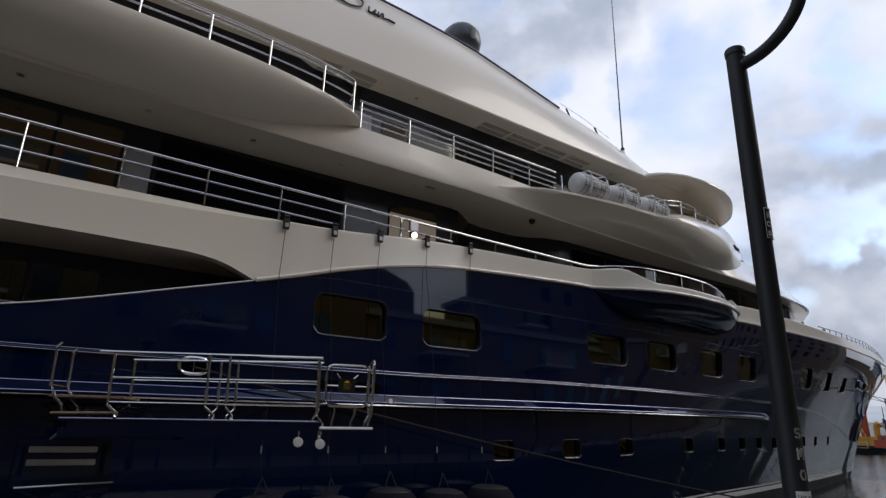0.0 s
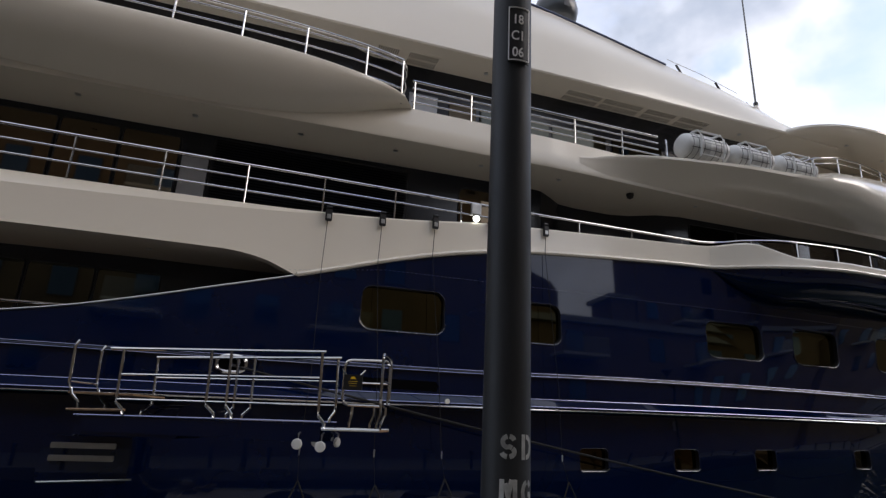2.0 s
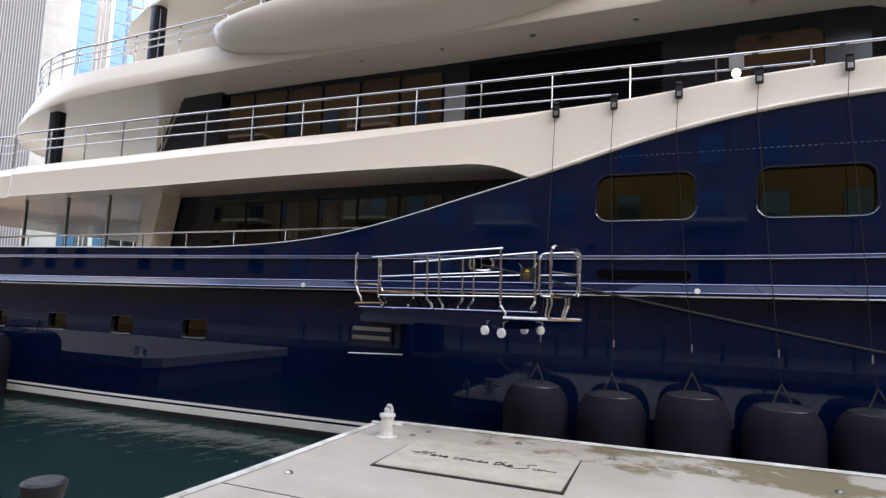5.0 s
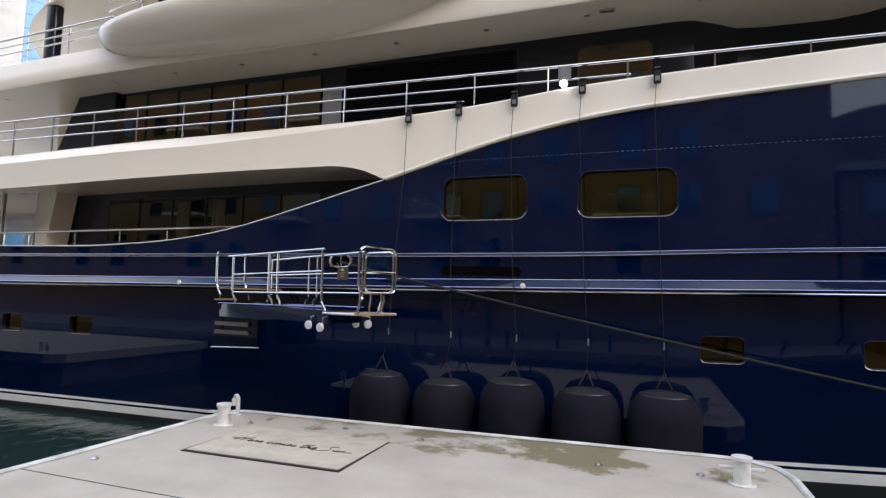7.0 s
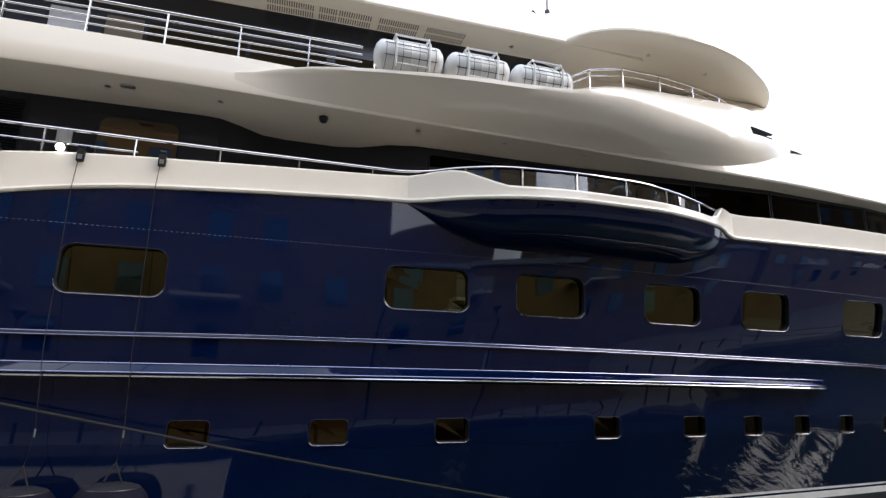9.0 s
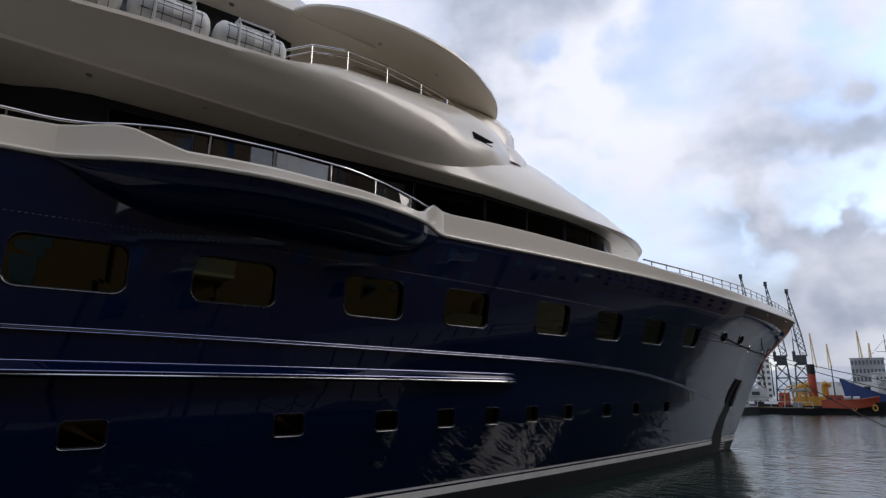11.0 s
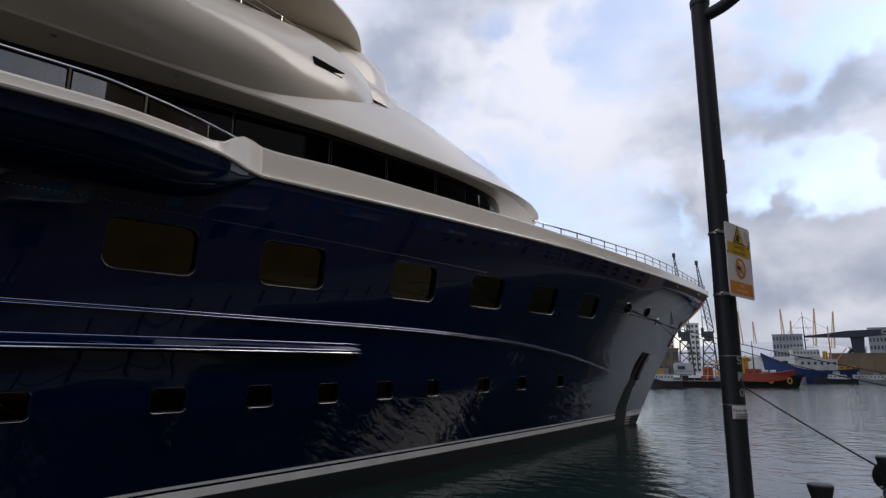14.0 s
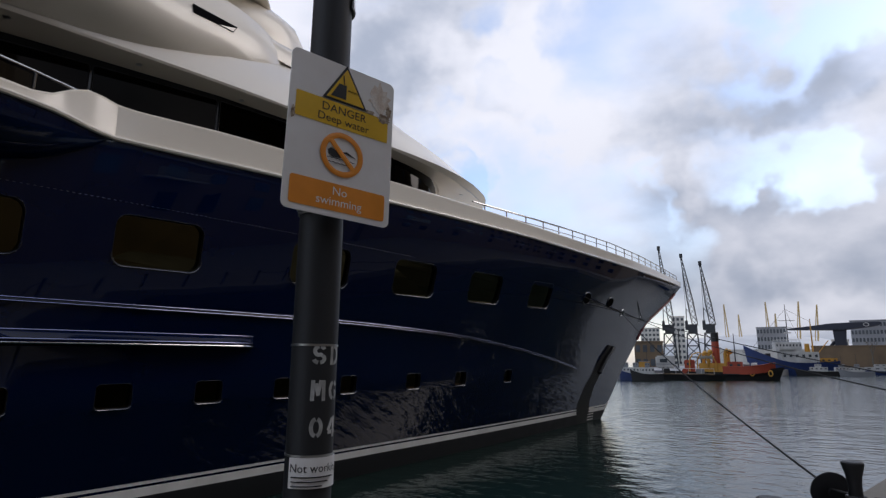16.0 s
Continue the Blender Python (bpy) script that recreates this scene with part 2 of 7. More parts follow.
LAMPGLASS.node_tree.nodes["Principled BSDF"].inputs["Emission Color"].default_value = (0.95, 1.0, 0.93, 1)
LAMPGLASS.node_tree.nodes["Principled BSDF"].inputs["Emission Strength"].default_value = 5.0


def clear_glass(name, tint, mixfac):
    m = bpy.data.materials.new(name)
    m.use_nodes = True
    N, L = m.node_tree.nodes, m.node_tree.links
    N.clear()
    out, tr, gl, mx = (N.new(k) for k in ("ShaderNodeOutputMaterial", "ShaderNodeBsdfTransparent", "ShaderNodeBsdfGlossy", "ShaderNodeMixShader"))
    tr.inputs[0].default_value = (*tint, 1)
    gl.inputs["Roughness"].default_value = 0.02
    fr, pw = N.new("ShaderNodeLayerWeight"), N.new("ShaderNodeMath")
    fr.inputs[0].default_value = 0.5
    pw.operation = "POWER"
    pw.inputs[1].default_value = 4.0
    L.new(fr.outputs["Facing"], pw.inputs[0])
    ad = N.new("ShaderNodeMath")
    ad.operation = "MULTIPLY_ADD"
    ad.inputs[1].default_value, ad.inputs[2].default_value = 0.5, mixfac
    L.new(pw.outputs[0], ad.inputs[0])
    L.new(ad.outputs[0], mx.inputs[0])
    L.new(tr.outputs[0], mx.inputs[1])
    L.new(gl.outputs[0], mx.inputs[2])
    L.new(mx.outputs[0], out.inputs[0])
    return m


DECK = mat("stained_pontoon_concrete", (0.51, 0.465, 0.395), 0.9, var=0.2, scale=1.1, fine=70, bump=0.5, dirt=(0.42, 0.375, 0.31))
_n, _l = DECK.node_tree.nodes, DECK.node_tree.links
_b = _n["Principled BSDF"]
_under = _b.inputs["Base Color"].links[0].from_socket
_co, _no, _sx, _g = _n.new("ShaderNodeTexCoord"), _n.new("ShaderNodeTexNoise"), _n.new("ShaderNodeSeparateXYZ"), _n.new("ShaderNodeMapRange")
_no.inputs["Scale"].default_value, _no.inputs["Detail"].default_value, _no.inputs["Roughness"].default_value = 0.8, 10, 0.68
_l.new(_co.outputs["Object"], _no.inputs[0])
_l.new(_co.outputs["Object"], _sx.inputs[0])
_g.inputs[1].default_value, _g.inputs[2].default_value, _g.inputs[3].default_value, _g.inputs[4].default_value = 7.25, 8.1, -0.14, 0.11
_l.new(_sx.outputs[1], _g.inputs[0])
_gx = _n.new("ShaderNodeMapRange")
_gx.inputs[1].default_value, _gx.inputs[2].default_value, _gx.inputs[3].default_value, _gx.inputs[4].default_value = 3.2, 4.7, -0.13, 0.0
_l.new(_sx.outputs[0], _gx.inputs[0])
_gd = _n.new("ShaderNodeMapRange")
_gd.inputs[1].default_value, _gd.inputs[2].default_value, _gd.inputs[3].default_value, _gd.inputs[4].default_value = 7.3, 8.3, 0.0, -0.2
_l.new(_sx.outputs[0], _gd.inputs[0])
_ax, _ad = _n.new("ShaderNodeMath"), _n.new("ShaderNodeMath")
_l.new(_gx.outputs[0], _ad.inputs[0])
_l.new(_gd.outputs[0], _ad.inputs[1])
_l.new(_g.outputs[0], _ax.inputs[0])
_l.new(_ad.outputs[0], _ax.inputs[1])
_a, _rp, _mx = _n.new("ShaderNodeMath"), _n.new("ShaderNodeValToRGB"), _n.new("ShaderNodeMix")
_l.new(_no.outputs[0], _a.inputs[0])
_l.new(_ax.outputs[0], _a.inputs[1])
_rp.color_ramp.elements[0].position, _rp.color_ramp.elements[1].position = 0.52, 0.585
_rp.color_ramp.elements[1].color = (0.85, 0.85, 0.85, 1)
_l.new(_a.outputs[0], _rp.inputs[0])
_mx.data_type = "RGBA"
_mx.inputs[7].default_value = (0.16, 0.135, 0.06, 1)
_l.new(_rp.outputs[0], _mx.inputs[0])
_l.new(_under, _mx.inputs[6])
_l.new(_mx.outputs[2], _b.inputs["Base Color"])

GLASS = clear_glass("grey_tinted_glass", (0.58, 0.57, 0.55), 0.12)
CLEAR = clear_glass("clear_screen_glass", (0.86, 0.9, 0.9), 0.05)

WATER = bpy.data.materials.new("dark_green_dock_water")
WATER.use_nodes = True
_n, _l = WATER.node_tree.nodes, WATER.node_tree.links
_b = _n["Principled BSDF"]
_b.inputs["Base Color"].default_value = (0.012, 0.029, 0.025, 1)
_b.inputs["Roughness"].default_value, _b.inputs["IOR"].default_value = 0.05, 1.36
_co, _mp = _n.new("ShaderNodeTexCoord"), _n.new("ShaderNodeMapping")
_mp.inputs["Rotation"].default_value, _mp.inputs["Scale"].default_value = (0, 0, radians(30)), (1.0, 0.75, 1.0)
_l.new(_co.outputs["Object"], _mp.inputs[0])
_w1, _w2, _ad = _n.new("ShaderNodeTexNoise"), _n.new("ShaderNodeTexNoise"), _n.new("ShaderNodeMath")
_w1.inputs["Scale"].default_value, _w1.inputs["Detail"].default_value = 2.1, 4
_w2.inputs["Scale"].default_value, _w2.inputs["Detail"].default_value = 0.35, 2
_l.new(_mp.outputs[0], _w1.inputs[0])
_l.new(_mp.outputs[0], _w2.inputs[0])
_ad.operation = "ADD"
_l.new(_w1.outputs[0], _ad.inputs[0])
_l.new(_w2.outputs[0], _ad.inputs[1])
_bp = _n.new("ShaderNodeBump")
_bp.inputs["Strength"].default_value, _bp.inputs["Distance"].default_value = 0.8, 0.085
_sx, _calm = _n.new("ShaderNodeSeparateXYZ"), _n.new("ShaderNodeMapRange")  # calmer water in the lee of the hull and pontoons
_calm.inputs[1].default_value, _calm.inputs[2].default_value, _calm.inputs[3].default_value, _calm.inputs[4].default_value = 27, 44, 0.4, 0.85
_l.new(_co.outputs["Object"], _sx.inputs[0])
_l.new(_sx.outputs[0], _calm.inputs[0])
_l.new(_calm.outputs[0], _bp.inputs["Strength"])
_l.new(_ad.outputs[0], _bp.inputs["Height"])
_l.new(_bp.outputs[0], _b.inputs["Normal"])

# ---- mesh helpers ----


def link(name, mesh, material, parent=None, label="", smooth=None):
    if material is not None and not mesh.materials:
        mesh.materials.append(material)
    if smooth is not None:
        mesh.shade_smooth()
        if smooth < 179:
            mesh.set_sharp_from_angle(angle=radians(smooth))
    ob = new(name, mesh)
    if parent is not None:
        ob.parent = parent
    if label:
        ob["label"] = label
    return ob


def part(name, bm, material, parent, label="", smooth=30):
    """One bmesh as one mesh object under a thing or a part."""
    bmesh.ops.recalc_face_normals(bm, faces=bm.faces)
    me = bpy.data.meshes.new(name)
    bm.to_mesh(me)
    bm.free()
    return link(name, me, material, parent, label, smooth)


def pair(name, bm, material, parent, label="", smooth=30):
    """A part and its twin on the other side of the yacht's middle line."""
    twin = bm.copy()
    for v in twin.verts:
        v.co.y = 2 * MID - v.co.y
    part(name, twin, material, parent, label, smooth)
    return part(name, bm, material, parent, label, smooth)


def thing(name, label, category, group="", kind="", at=(0, 0, 0)):
    ob = new(name)
    ob.location = at
    ob.empty_display_size = 0.2
    return tagged(ob, label, category, group, kind)


def merge(*bms):
    out = bmesh.new()
    for b in bms:
        me = bpy.data.meshes.new("t")
        b.to_mesh(me)
        out.from_mesh(me)
        b.free()
        bpy.data.meshes.remove(me)
    return out


def box(x0, y0, z0, x1, y1, z1, bevel=0.0):
    bm = bmesh.new()
    vs = [bm.verts.new(p) for p in ((x0, y0, z0), (x1, y0, z0), (x1, y1, z0), (x0, y1, z0), (x0, y0, z1), (x1, y0, z1), (x1, y1, z1), (x0, y1, z1))]
    for f in ((0, 3, 2, 1), (4, 5, 6, 7), (0, 1, 5, 4), (1, 2, 6, 5), (2, 3, 7, 6), (3, 0, 4, 7)):
        bm.faces.new([vs[i] for i in f])
    if bevel:
        bmesh.ops.bevel(bm, geom=list(bm.edges), offset=bevel, segments=2, affect="EDGES")
    return bm


def grid(rows, wrap=False, caps=False):
    """Faces between rows of points; wrap closes each row; caps closes the ends."""
    bm = bmesh.new()
    V = [[bm.verts.new(p) for p in r] for r in rows]
    for a, b in zip(V, V[1:]):
        n = len(a)
        for i in range(n if wrap else n - 1):
            j = (i + 1) % n
            if len({tuple(v.co) for v in (a[i], a[j], b[j], b[i])}) > 2:
                bm.faces.new((a[i], a[j], b[j], b[i]))
    if caps:
        bm.faces.new(V[0])
        bm.faces.new(V[-1][::-1])
    bmesh.ops.remove_doubles(bm, verts=bm.verts, dist=1e-5)
    return bm


def tube(points, radius, sides=8, closed=False, flat=1.0):
    """A round bar along a line of points."""
    P = [Vector(p) for p in points]
    n = len(P)
    rows = []
    up = Vector((0, 0, 1))
    for i, p in enumerate(P):
        a, b = (P[i - 1], P[(i + 1) % n]) if closed else (P[max(i - 1, 0)], P[min(i + 1, n - 1)])
        d = (b - a).normalized()
        ref = up if abs(d.z) < 0.95 else Vector((0, 1, 0))
        s = d.cross(ref).normalized()
        u = s.cross(d).normalized()
        rows.append([p + radius * (math.cos(k) * s + flat * math.sin(k) * u) for k in (2 * math.pi * j / sides for j in range(sides))])
    if closed:
        rows.append(rows[0])
    return grid(rows, wrap=True, caps=not closed)


def revolve(profile, sides=24, at=(0, 0, 0)):
    """profile: (radius, z) from bottom to top."""
    rows = [[(at[0] + r * math.cos(a), at[1] + r * math.sin(a), at[2] + z) for a in (2 * math.pi * k / sides for k in range(sides))] for r, z in profile]
    return grid(rows, wrap=True, caps=True)


def prism(outline, z0, z1):
    return grid([[(x, y, z0) for x, y in outline], [(x, y, z1) for x, y in outline]], wrap=True, caps=True)


def curve(points, x):
    """Smooth interpolation through (x, value) pairs."""
    xs, vs = [p[0] for p in points], [p[1] for p in points]
    if x <= xs[0]:
        return vs[0]
    if x >= xs[-1]:
        return vs[-1]
    i = max(k for k in range(len(xs) - 1) if xs[k] <= x)

    def slope(k):
        if k == 0 or k == len(xs) - 1:
            return 0.0 if k == 0 else (vs[-1] - vs[-2]) / (xs[-1] - xs[-2])
        a, b = (vs[k] - vs[k - 1]) / (xs[k] - xs[k - 1]), (vs[k + 1] - vs[k]) / (xs[k + 1] - xs[k])
        return 0.0 if a * b <= 0 else 2 * a * b / (a + b)
    h = xs[i + 1] - xs[i]
    t = (x - xs[i]) / h
    return (2 * t**3 - 3 * t**2 + 1) * vs[i] + (t**3 - 2 * t**2 + t) * h * slope(i) + (3 * t**2 - 2 * t**3) * vs[i + 1] + (t**3 - t**2) * h * slope(i + 1)


def rounded(w, h, r, n=5):
    """Outline of a rounded rectangle round the origin, from the lower left corner on."""
    out = []
    for cx, cy, a0 in ((-w / 2 + r, -h / 2 + r, 180), (w / 2 - r, -h / 2 + r, 270), (w / 2 - r, h / 2 - r, 0), (-w / 2 + r, h / 2 - r, 90)):
        for k in range(n):
            a = radians(a0 + 90 * k / (n - 1))
            out.append((cx + r * math.cos(a), cy + r * math.sin(a)))
    return out


def words(text, size, depth=0.0, align="CENTER", weight=0.0):
    """A flat mesh of letters in the xy plane."""
    cu = bpy.data.curves.new("letters", "FONT")
    cu.body, cu.size, cu.align_x, cu.extrude, cu.resolution_u = text, size, align, depth, 3
    cu.offset = weight
    ob = bpy.data.objects.new("letters", cu)
    me = bpy.data.meshes.new_from_object(ob)
    bm = bmesh.new()
    bm.from_mesh(me)
    bpy.data.objects.remove(ob)
    bpy.data.curves.remove(cu)
    bpy.data.meshes.remove(me)
    return bm


def moved(bm, m):
    bmesh.ops.transform(bm, matrix=m, verts=bm.verts)
    return bm


def mirrored(bm):
    """The same on the other side of the yacht's middle line."""
    b2 = bm.copy()
    for v in b2.verts:
        v.co.y = 2 * MID - v.co.y
    bmesh.ops.reverse_faces(b2, faces=b2.faces)
    return merge(bm, b2)


# ---- water, quay and pontoons ----
MID, SEA = 17.25, -1.12


def ground_z(x):
    return float(np.interp(x, [-80, 0, 5, 21, 60, 300], [0.0, 0.06, 0.18, 0.345, 0.6, 0.6]))


water = link("water", bpy.data.meshes.new("water"), WATER)
_bm = grid([[(x, -900, SEA + dz), (x, 900, SEA + dz)] for x, dz in ((-900, -0.18), (-12, -0.18), (6, -0.08), (22, -0.02), (44, 0.1), (62, 0.08), (90, 0.0), (3000, 0.0))])
_bm.to_mesh(water.data)
_bm.free()
tagged(water, "dark green rippled dock water reflecting sky and hull", "water", kind="structure")


def quay():
    ob = thing("pavement", "grey stone paved quayside along the dock edge", "pavement", kind="structure")
    part("slab", grid([[(x, -60, -4), (x, 1.95, -4), (x, 1.95, ground_z(x)), (x, -60, ground_z(x))] for x in (-80, 0, 5, 21, 60, 92)], wrap=True, caps=True), GRANITE, ob)
    part("coping", grid([[(x, 1.5, ground_z(x) - 0.3), (x, 2.02, ground_z(x) - 0.3), (x, 2.02, ground_z(x) + 0.05), (x, 1.5, ground_z(x) + 0.05)] for x in (-80, 0, 5, 21, 60, 92)], wrap=True, caps=True), CONCRETE, ob)
    part("quay_wall", grid([[(x, 1.96, -4), (x, 2.0, -4), (x, 2.0, ground_z(x) - 0.305), (x, 1.96, ground_z(x) - 0.305)] for x in (-80, 0, 5, 21, 60, 92)], wrap=True, caps=True), WETWALL, ob, "dark wet dock wall")


quay()


def pontoon(outline, top, label):
    ob = thing("pontoon", label, "pontoon", group="floating pontoons")
    part("deck", prism(outline, top - 0.25, top), DECK, ob, "pale concrete with olive algae stains")
    n = len(outline)
    cx, cy = sum(p[0] for p in outline) / n, sum(p[1] for p in outline) / n
    ins = [(x + (cx - x) * 0.03, y + (cy - y) * 0.03) for x, y in outline]
    part("side_boards", prism(ins, top - 1.3, top - 0.25), TIMBER, ob)
    rim = []
    for x, y in outline:
        d = Vector((cx - x, cy - y)).normalized()
        rim.append((x + d.x * 0.045, y + d.y * 0.045, top + 0.012))
    part("edge_strip", tube(rim, 0.05, 6, closed=True, flat=0.5), EDGE, ob, "white painted edge strip")
    return ob


PT = -0.4
main_pontoon = pontoon([(1.02, 2.1), (1.05, 5.3), (1.02, 8.42), (1.12, 8.62), (1.35, 8.69), (5.0, 8.93), (8.7, 9.17), (9.1, 9.15), (9.42, 8.87), (9.52, 8.45), (9.52, 2.1)], PT, "pale concrete floating pontoon with algae stains beside the hull")
pontoon([(-22, 2.1), (-22, 8.2), (-9.6, 8.2), (-8.5, 8.15), (-8.05, 7.8), (-8.0, 2.1)], PT + 0.05, "concrete floating pontoon with timber sides by the stern fenders")


part("deck_joint", merge(box(1.1, 4.98, PT - 0.01, 9.5, 4.995, PT + 0.003), box(5.3, 2.2, PT - 0.01, 5.312, 4.9, PT + 0.003)), MAT_DARK, main_pontoon)
for x, y in ((2.0, 8.35), (3.4, 8.35), (4.7, 8.2), (5.9, 8.2), (7.2, 8.05), (8.4, 8.15), (1.5, 5.6), (1.9, 8.0), (8.75, 7.3)):
    part("bolt_plate", revolve([(0.05, 0), (0.05, 0.012), (0.02, 0.03)], 10, (x, y, PT)), SATIN, main_pontoon)


PEN = {
    "H": (1.0, [[(-0.45, 0.42), (0.2, 0.5), (0.85, 0.58)], [(0.05, 0.0), (0.15, 0.45), (0.3, 0.95)], [(0.55, 0.0), (0.65, 0.5), (0.85, 1.0)]]),
    "S": (0.85, [[(0.75, 0.85), (0.5, 1.02), (0.25, 0.85), (0.3, 0.62), (0.52, 0.42), (0.5, 0.08), (0.1, -0.14), (-0.45, -0.12), (-0.75, 0.02)]]),
    "e": (0.42, [[(0.0, 0.12), (0.25, 0.24), (0.27, 0.38), (0.14, 0.38), (0.06, 0.16), (0.2, 0.0), (0.42, 0.1)]]),
    "r": (0.36, [[(0.0, 0.1), (0.1, 0.42), (0.14, 0.32), (0.28, 0.34), (0.22, 0.08), (0.36, 0.06)]]),
    "c": (0.4, [[(0.3, 0.34), (0.16, 0.4), (0.04, 0.16), (0.18, 0.0), (0.4, 0.1)]]),
    "o": (0.42, [[(0.22, 0.38), (0.06, 0.24), (0.14, 0.0), (0.32, 0.14), (0.24, 0.38), (0.42, 0.32)]]),
    "m": (0.66, [[(0.0, 0.3), (0.08, 0.38), (0.08, 0.02), (0.22, 0.36), (0.3, 0.02), (0.44, 0.36), (0.52, 0.02), (0.66, 0.1)]]),
    "s": (0.36, [[(0.0, 0.08), (0.2, 0.38), (0.26, 0.1), (0.1, 0.0), (0.36, 0.08)]]),
    "t": (0.32, [[(0.12, 0.85), (0.06, 0.1), (0.18, 0.0), (0.32, 0.12)], [(-0.1, 0.52), (0.4, 0.6)]]),
    "h": (0.46, [[(0.12, 0.9), (0.04, 0.0), (0.18, 0.34), (0.3, 0.3), (0.3, 0.04), (0.46, 0.1)]]),
    "u": (0.5, [[(0.0, 0.34), (0.06, 0.06), (0.22, 0.04), (0.34, 0.34), (0.36, 0.04), (0.5, 0.1)]]),
    "n": (0.8, [[(0.0, 0.3), (0.06, 0.02), (0.2, 0.34), (0.32, 0.06), (0.55, 0.12), (0.9, 0.1)]]),
    " ": (0.3, []),
}


def handwriting(text, h, pen):
    """Joined-up lettering of thin strokes, its middle at the origin, flat in x and y."""
    x, out, total = 0.0, [], sum(PEN[ch][0] for ch in text)
    for ch in text:
        step, lines = PEN[ch]
        for line in lines:
            fine = []
            for k in range(len(line) - 1):
                p0, p1, p2, p3 = (Vector(line[max(0, min(len(line) - 1, k + j))]) for j in (-1, 0, 1, 2))
                for q in range(4):
                    t = q / 4
                    fine.append(0.5 * (2 * p1 + (p2 - p0) * t + (2 * p0 - 5 * p1 + 4 * p2 - p3) * t * t + (3 * p1 - p0 - 3 * p2 + p3) * t ** 3))
            fine.append(Vector(line[-1]))
            out.append(tube([((x + p.x + 0.3 * p.y - total / 2) * h, p.y * h, 0) for p in fine], pen, 5))
        x += step
    return merge(*out)


def mat_rug():
    ob = thing("door_mat", "tan coir welcome mat with dark border and script", "mat")
    c = Vector((3.24, 7.1, PT))
    m = Matrix.Translation(c) @ Matrix.Rotation(radians(1.5), 4, "Z")
    part("border", moved(prism([(-1.13, -0.76), (1.13, -0.76), (1.13, 0.76), (-1.13, 0.76)], 0.002, 0.014), m), MAT_DARK, ob)
    part("surface", moved(prism([(-1.095, -0.705), (1.095, -0.705), (1.125, 0.757), (-1.125, 0.757)], 0.003, 0.02), m), MAT_TAN, ob)
    w = handwriting("Here comes the Sun", 0.205, 0.0042)
    tagged(part("lettering", moved(w, m @ Matrix.Translation((0.02, -0.06, 0.024))), MAT_DARK, ob, "dark script lettering"), kind="stuff")


mat_rug()


def dock_bollard(x, y, cross=True):
    ob = thing("dock_bollard", "white painted iron mooring bollard on the pontoon", "bollard", group="pontoon bollards", at=(x, y, PT))
    ob.scale = (0.8, 0.8, 0.78)
    part("base_plate", revolve([(0.19, 0), (0.19, 0.025), (0.17, 0.03)], 20), PALE, ob)
    part("drum", revolve([(0.128, 0.03), (0.12, 0.06), (0.118, 0.34), (0.122, 0.36)], 24), PALE, ob)
    part("cap", revolve([(0.122, 0.36), (0.142, 0.37), (0.145, 0.4), (0.14, 0.42), (0.1, 0.428)], 24), PALE, ob)
    if cross:
        part("crossbar", tube([(-0.3, 0, 0.24), (0.3, 0, 0.24)], 0.03, 8), PALE, ob)


dock_bollard(1.62, 7.72)
dock_bollard(8.83, 7.95)
dock_bollard(1.42, 3.15, False)
dock_bollard(-9.4, 7.5, False)


def vent_hook(x, y):
    ob = thing("vent_pipe", "white bent vent pipe on the pontoon corner", "pipe", group="pontoon vent pipes", at=(x, y, PT))
    part("flange", revolve([(0.07, 0), (0.07, 0.012), (0.035, 0.016)], 16, (0.04, 0, 0)), PALE, ob)
    part("pipe", tube([(0.04, 0, 0.01), (0.04, 0, 0.24), (0.036, 0, 0.28), (0.022, 0, 0.305), (0.0, 0, 0.315), (-0.018, 0, 0.305), (-0.028, 0, 0.28), (-0.03, 0, 0.25)], 0.034, 12), PALE, ob)
    part("nozzle", revolve([(0.04, 0.15), (0.048, 0.16), (0.048, 0.26), (0.036, 0.275)], 16, (-0.03, 0, 0)), PALE, ob)


vent_hook(1.3, 8.4)
vent_hook(-8.6, 7.95)


def twisted(points, r, turns=7.0):
    """Three strands laid round a line of points; turns: per metre."""
    P_ = [Vector(p) for p in points]
    fine = []
    for i in range(len(P_) - 1):
        p0, a, b, p3 = (P_[min(max(i + q, 0), len(P_) - 1)] for q in (-1, 0, 1, 2))
        n = max(2, int((b - a).length * turns * 6))
        for k in range(n):
            u = k / n
            fine.append(0.5 * (2 * a + (b - p0) * u + (2 * p0 - 5 * a + 4 * b - p3) * u * u + (3 * a - p0 - 3 * b + p3) * u**3))
    fine.append(P_[-1])
    out, run = [], 0.0
    lines = [[], [], []]
    for i, p in enumerate(fine):
        d = (fine[min(i + 1, len(fine) - 1)] - fine[max(i - 1, 0)]).normalized()
        side = d.cross(Vector((0, 0, 1)))
        side = side.normalized() if side.length > 0.01 else Vector((1, 0, 0))
        up = side.cross(d)
        run += (p - fine[i - 1]).length if i else 0.0
        for q in range(3):
            a = 2 * math.pi * (run * turns + q / 3)
            lines[q].append(p + (side * math.cos(a) + up * math.sin(a)) * r * 0.52)
    return [tube(ln, r * 0.56, 6) for ln in lines]


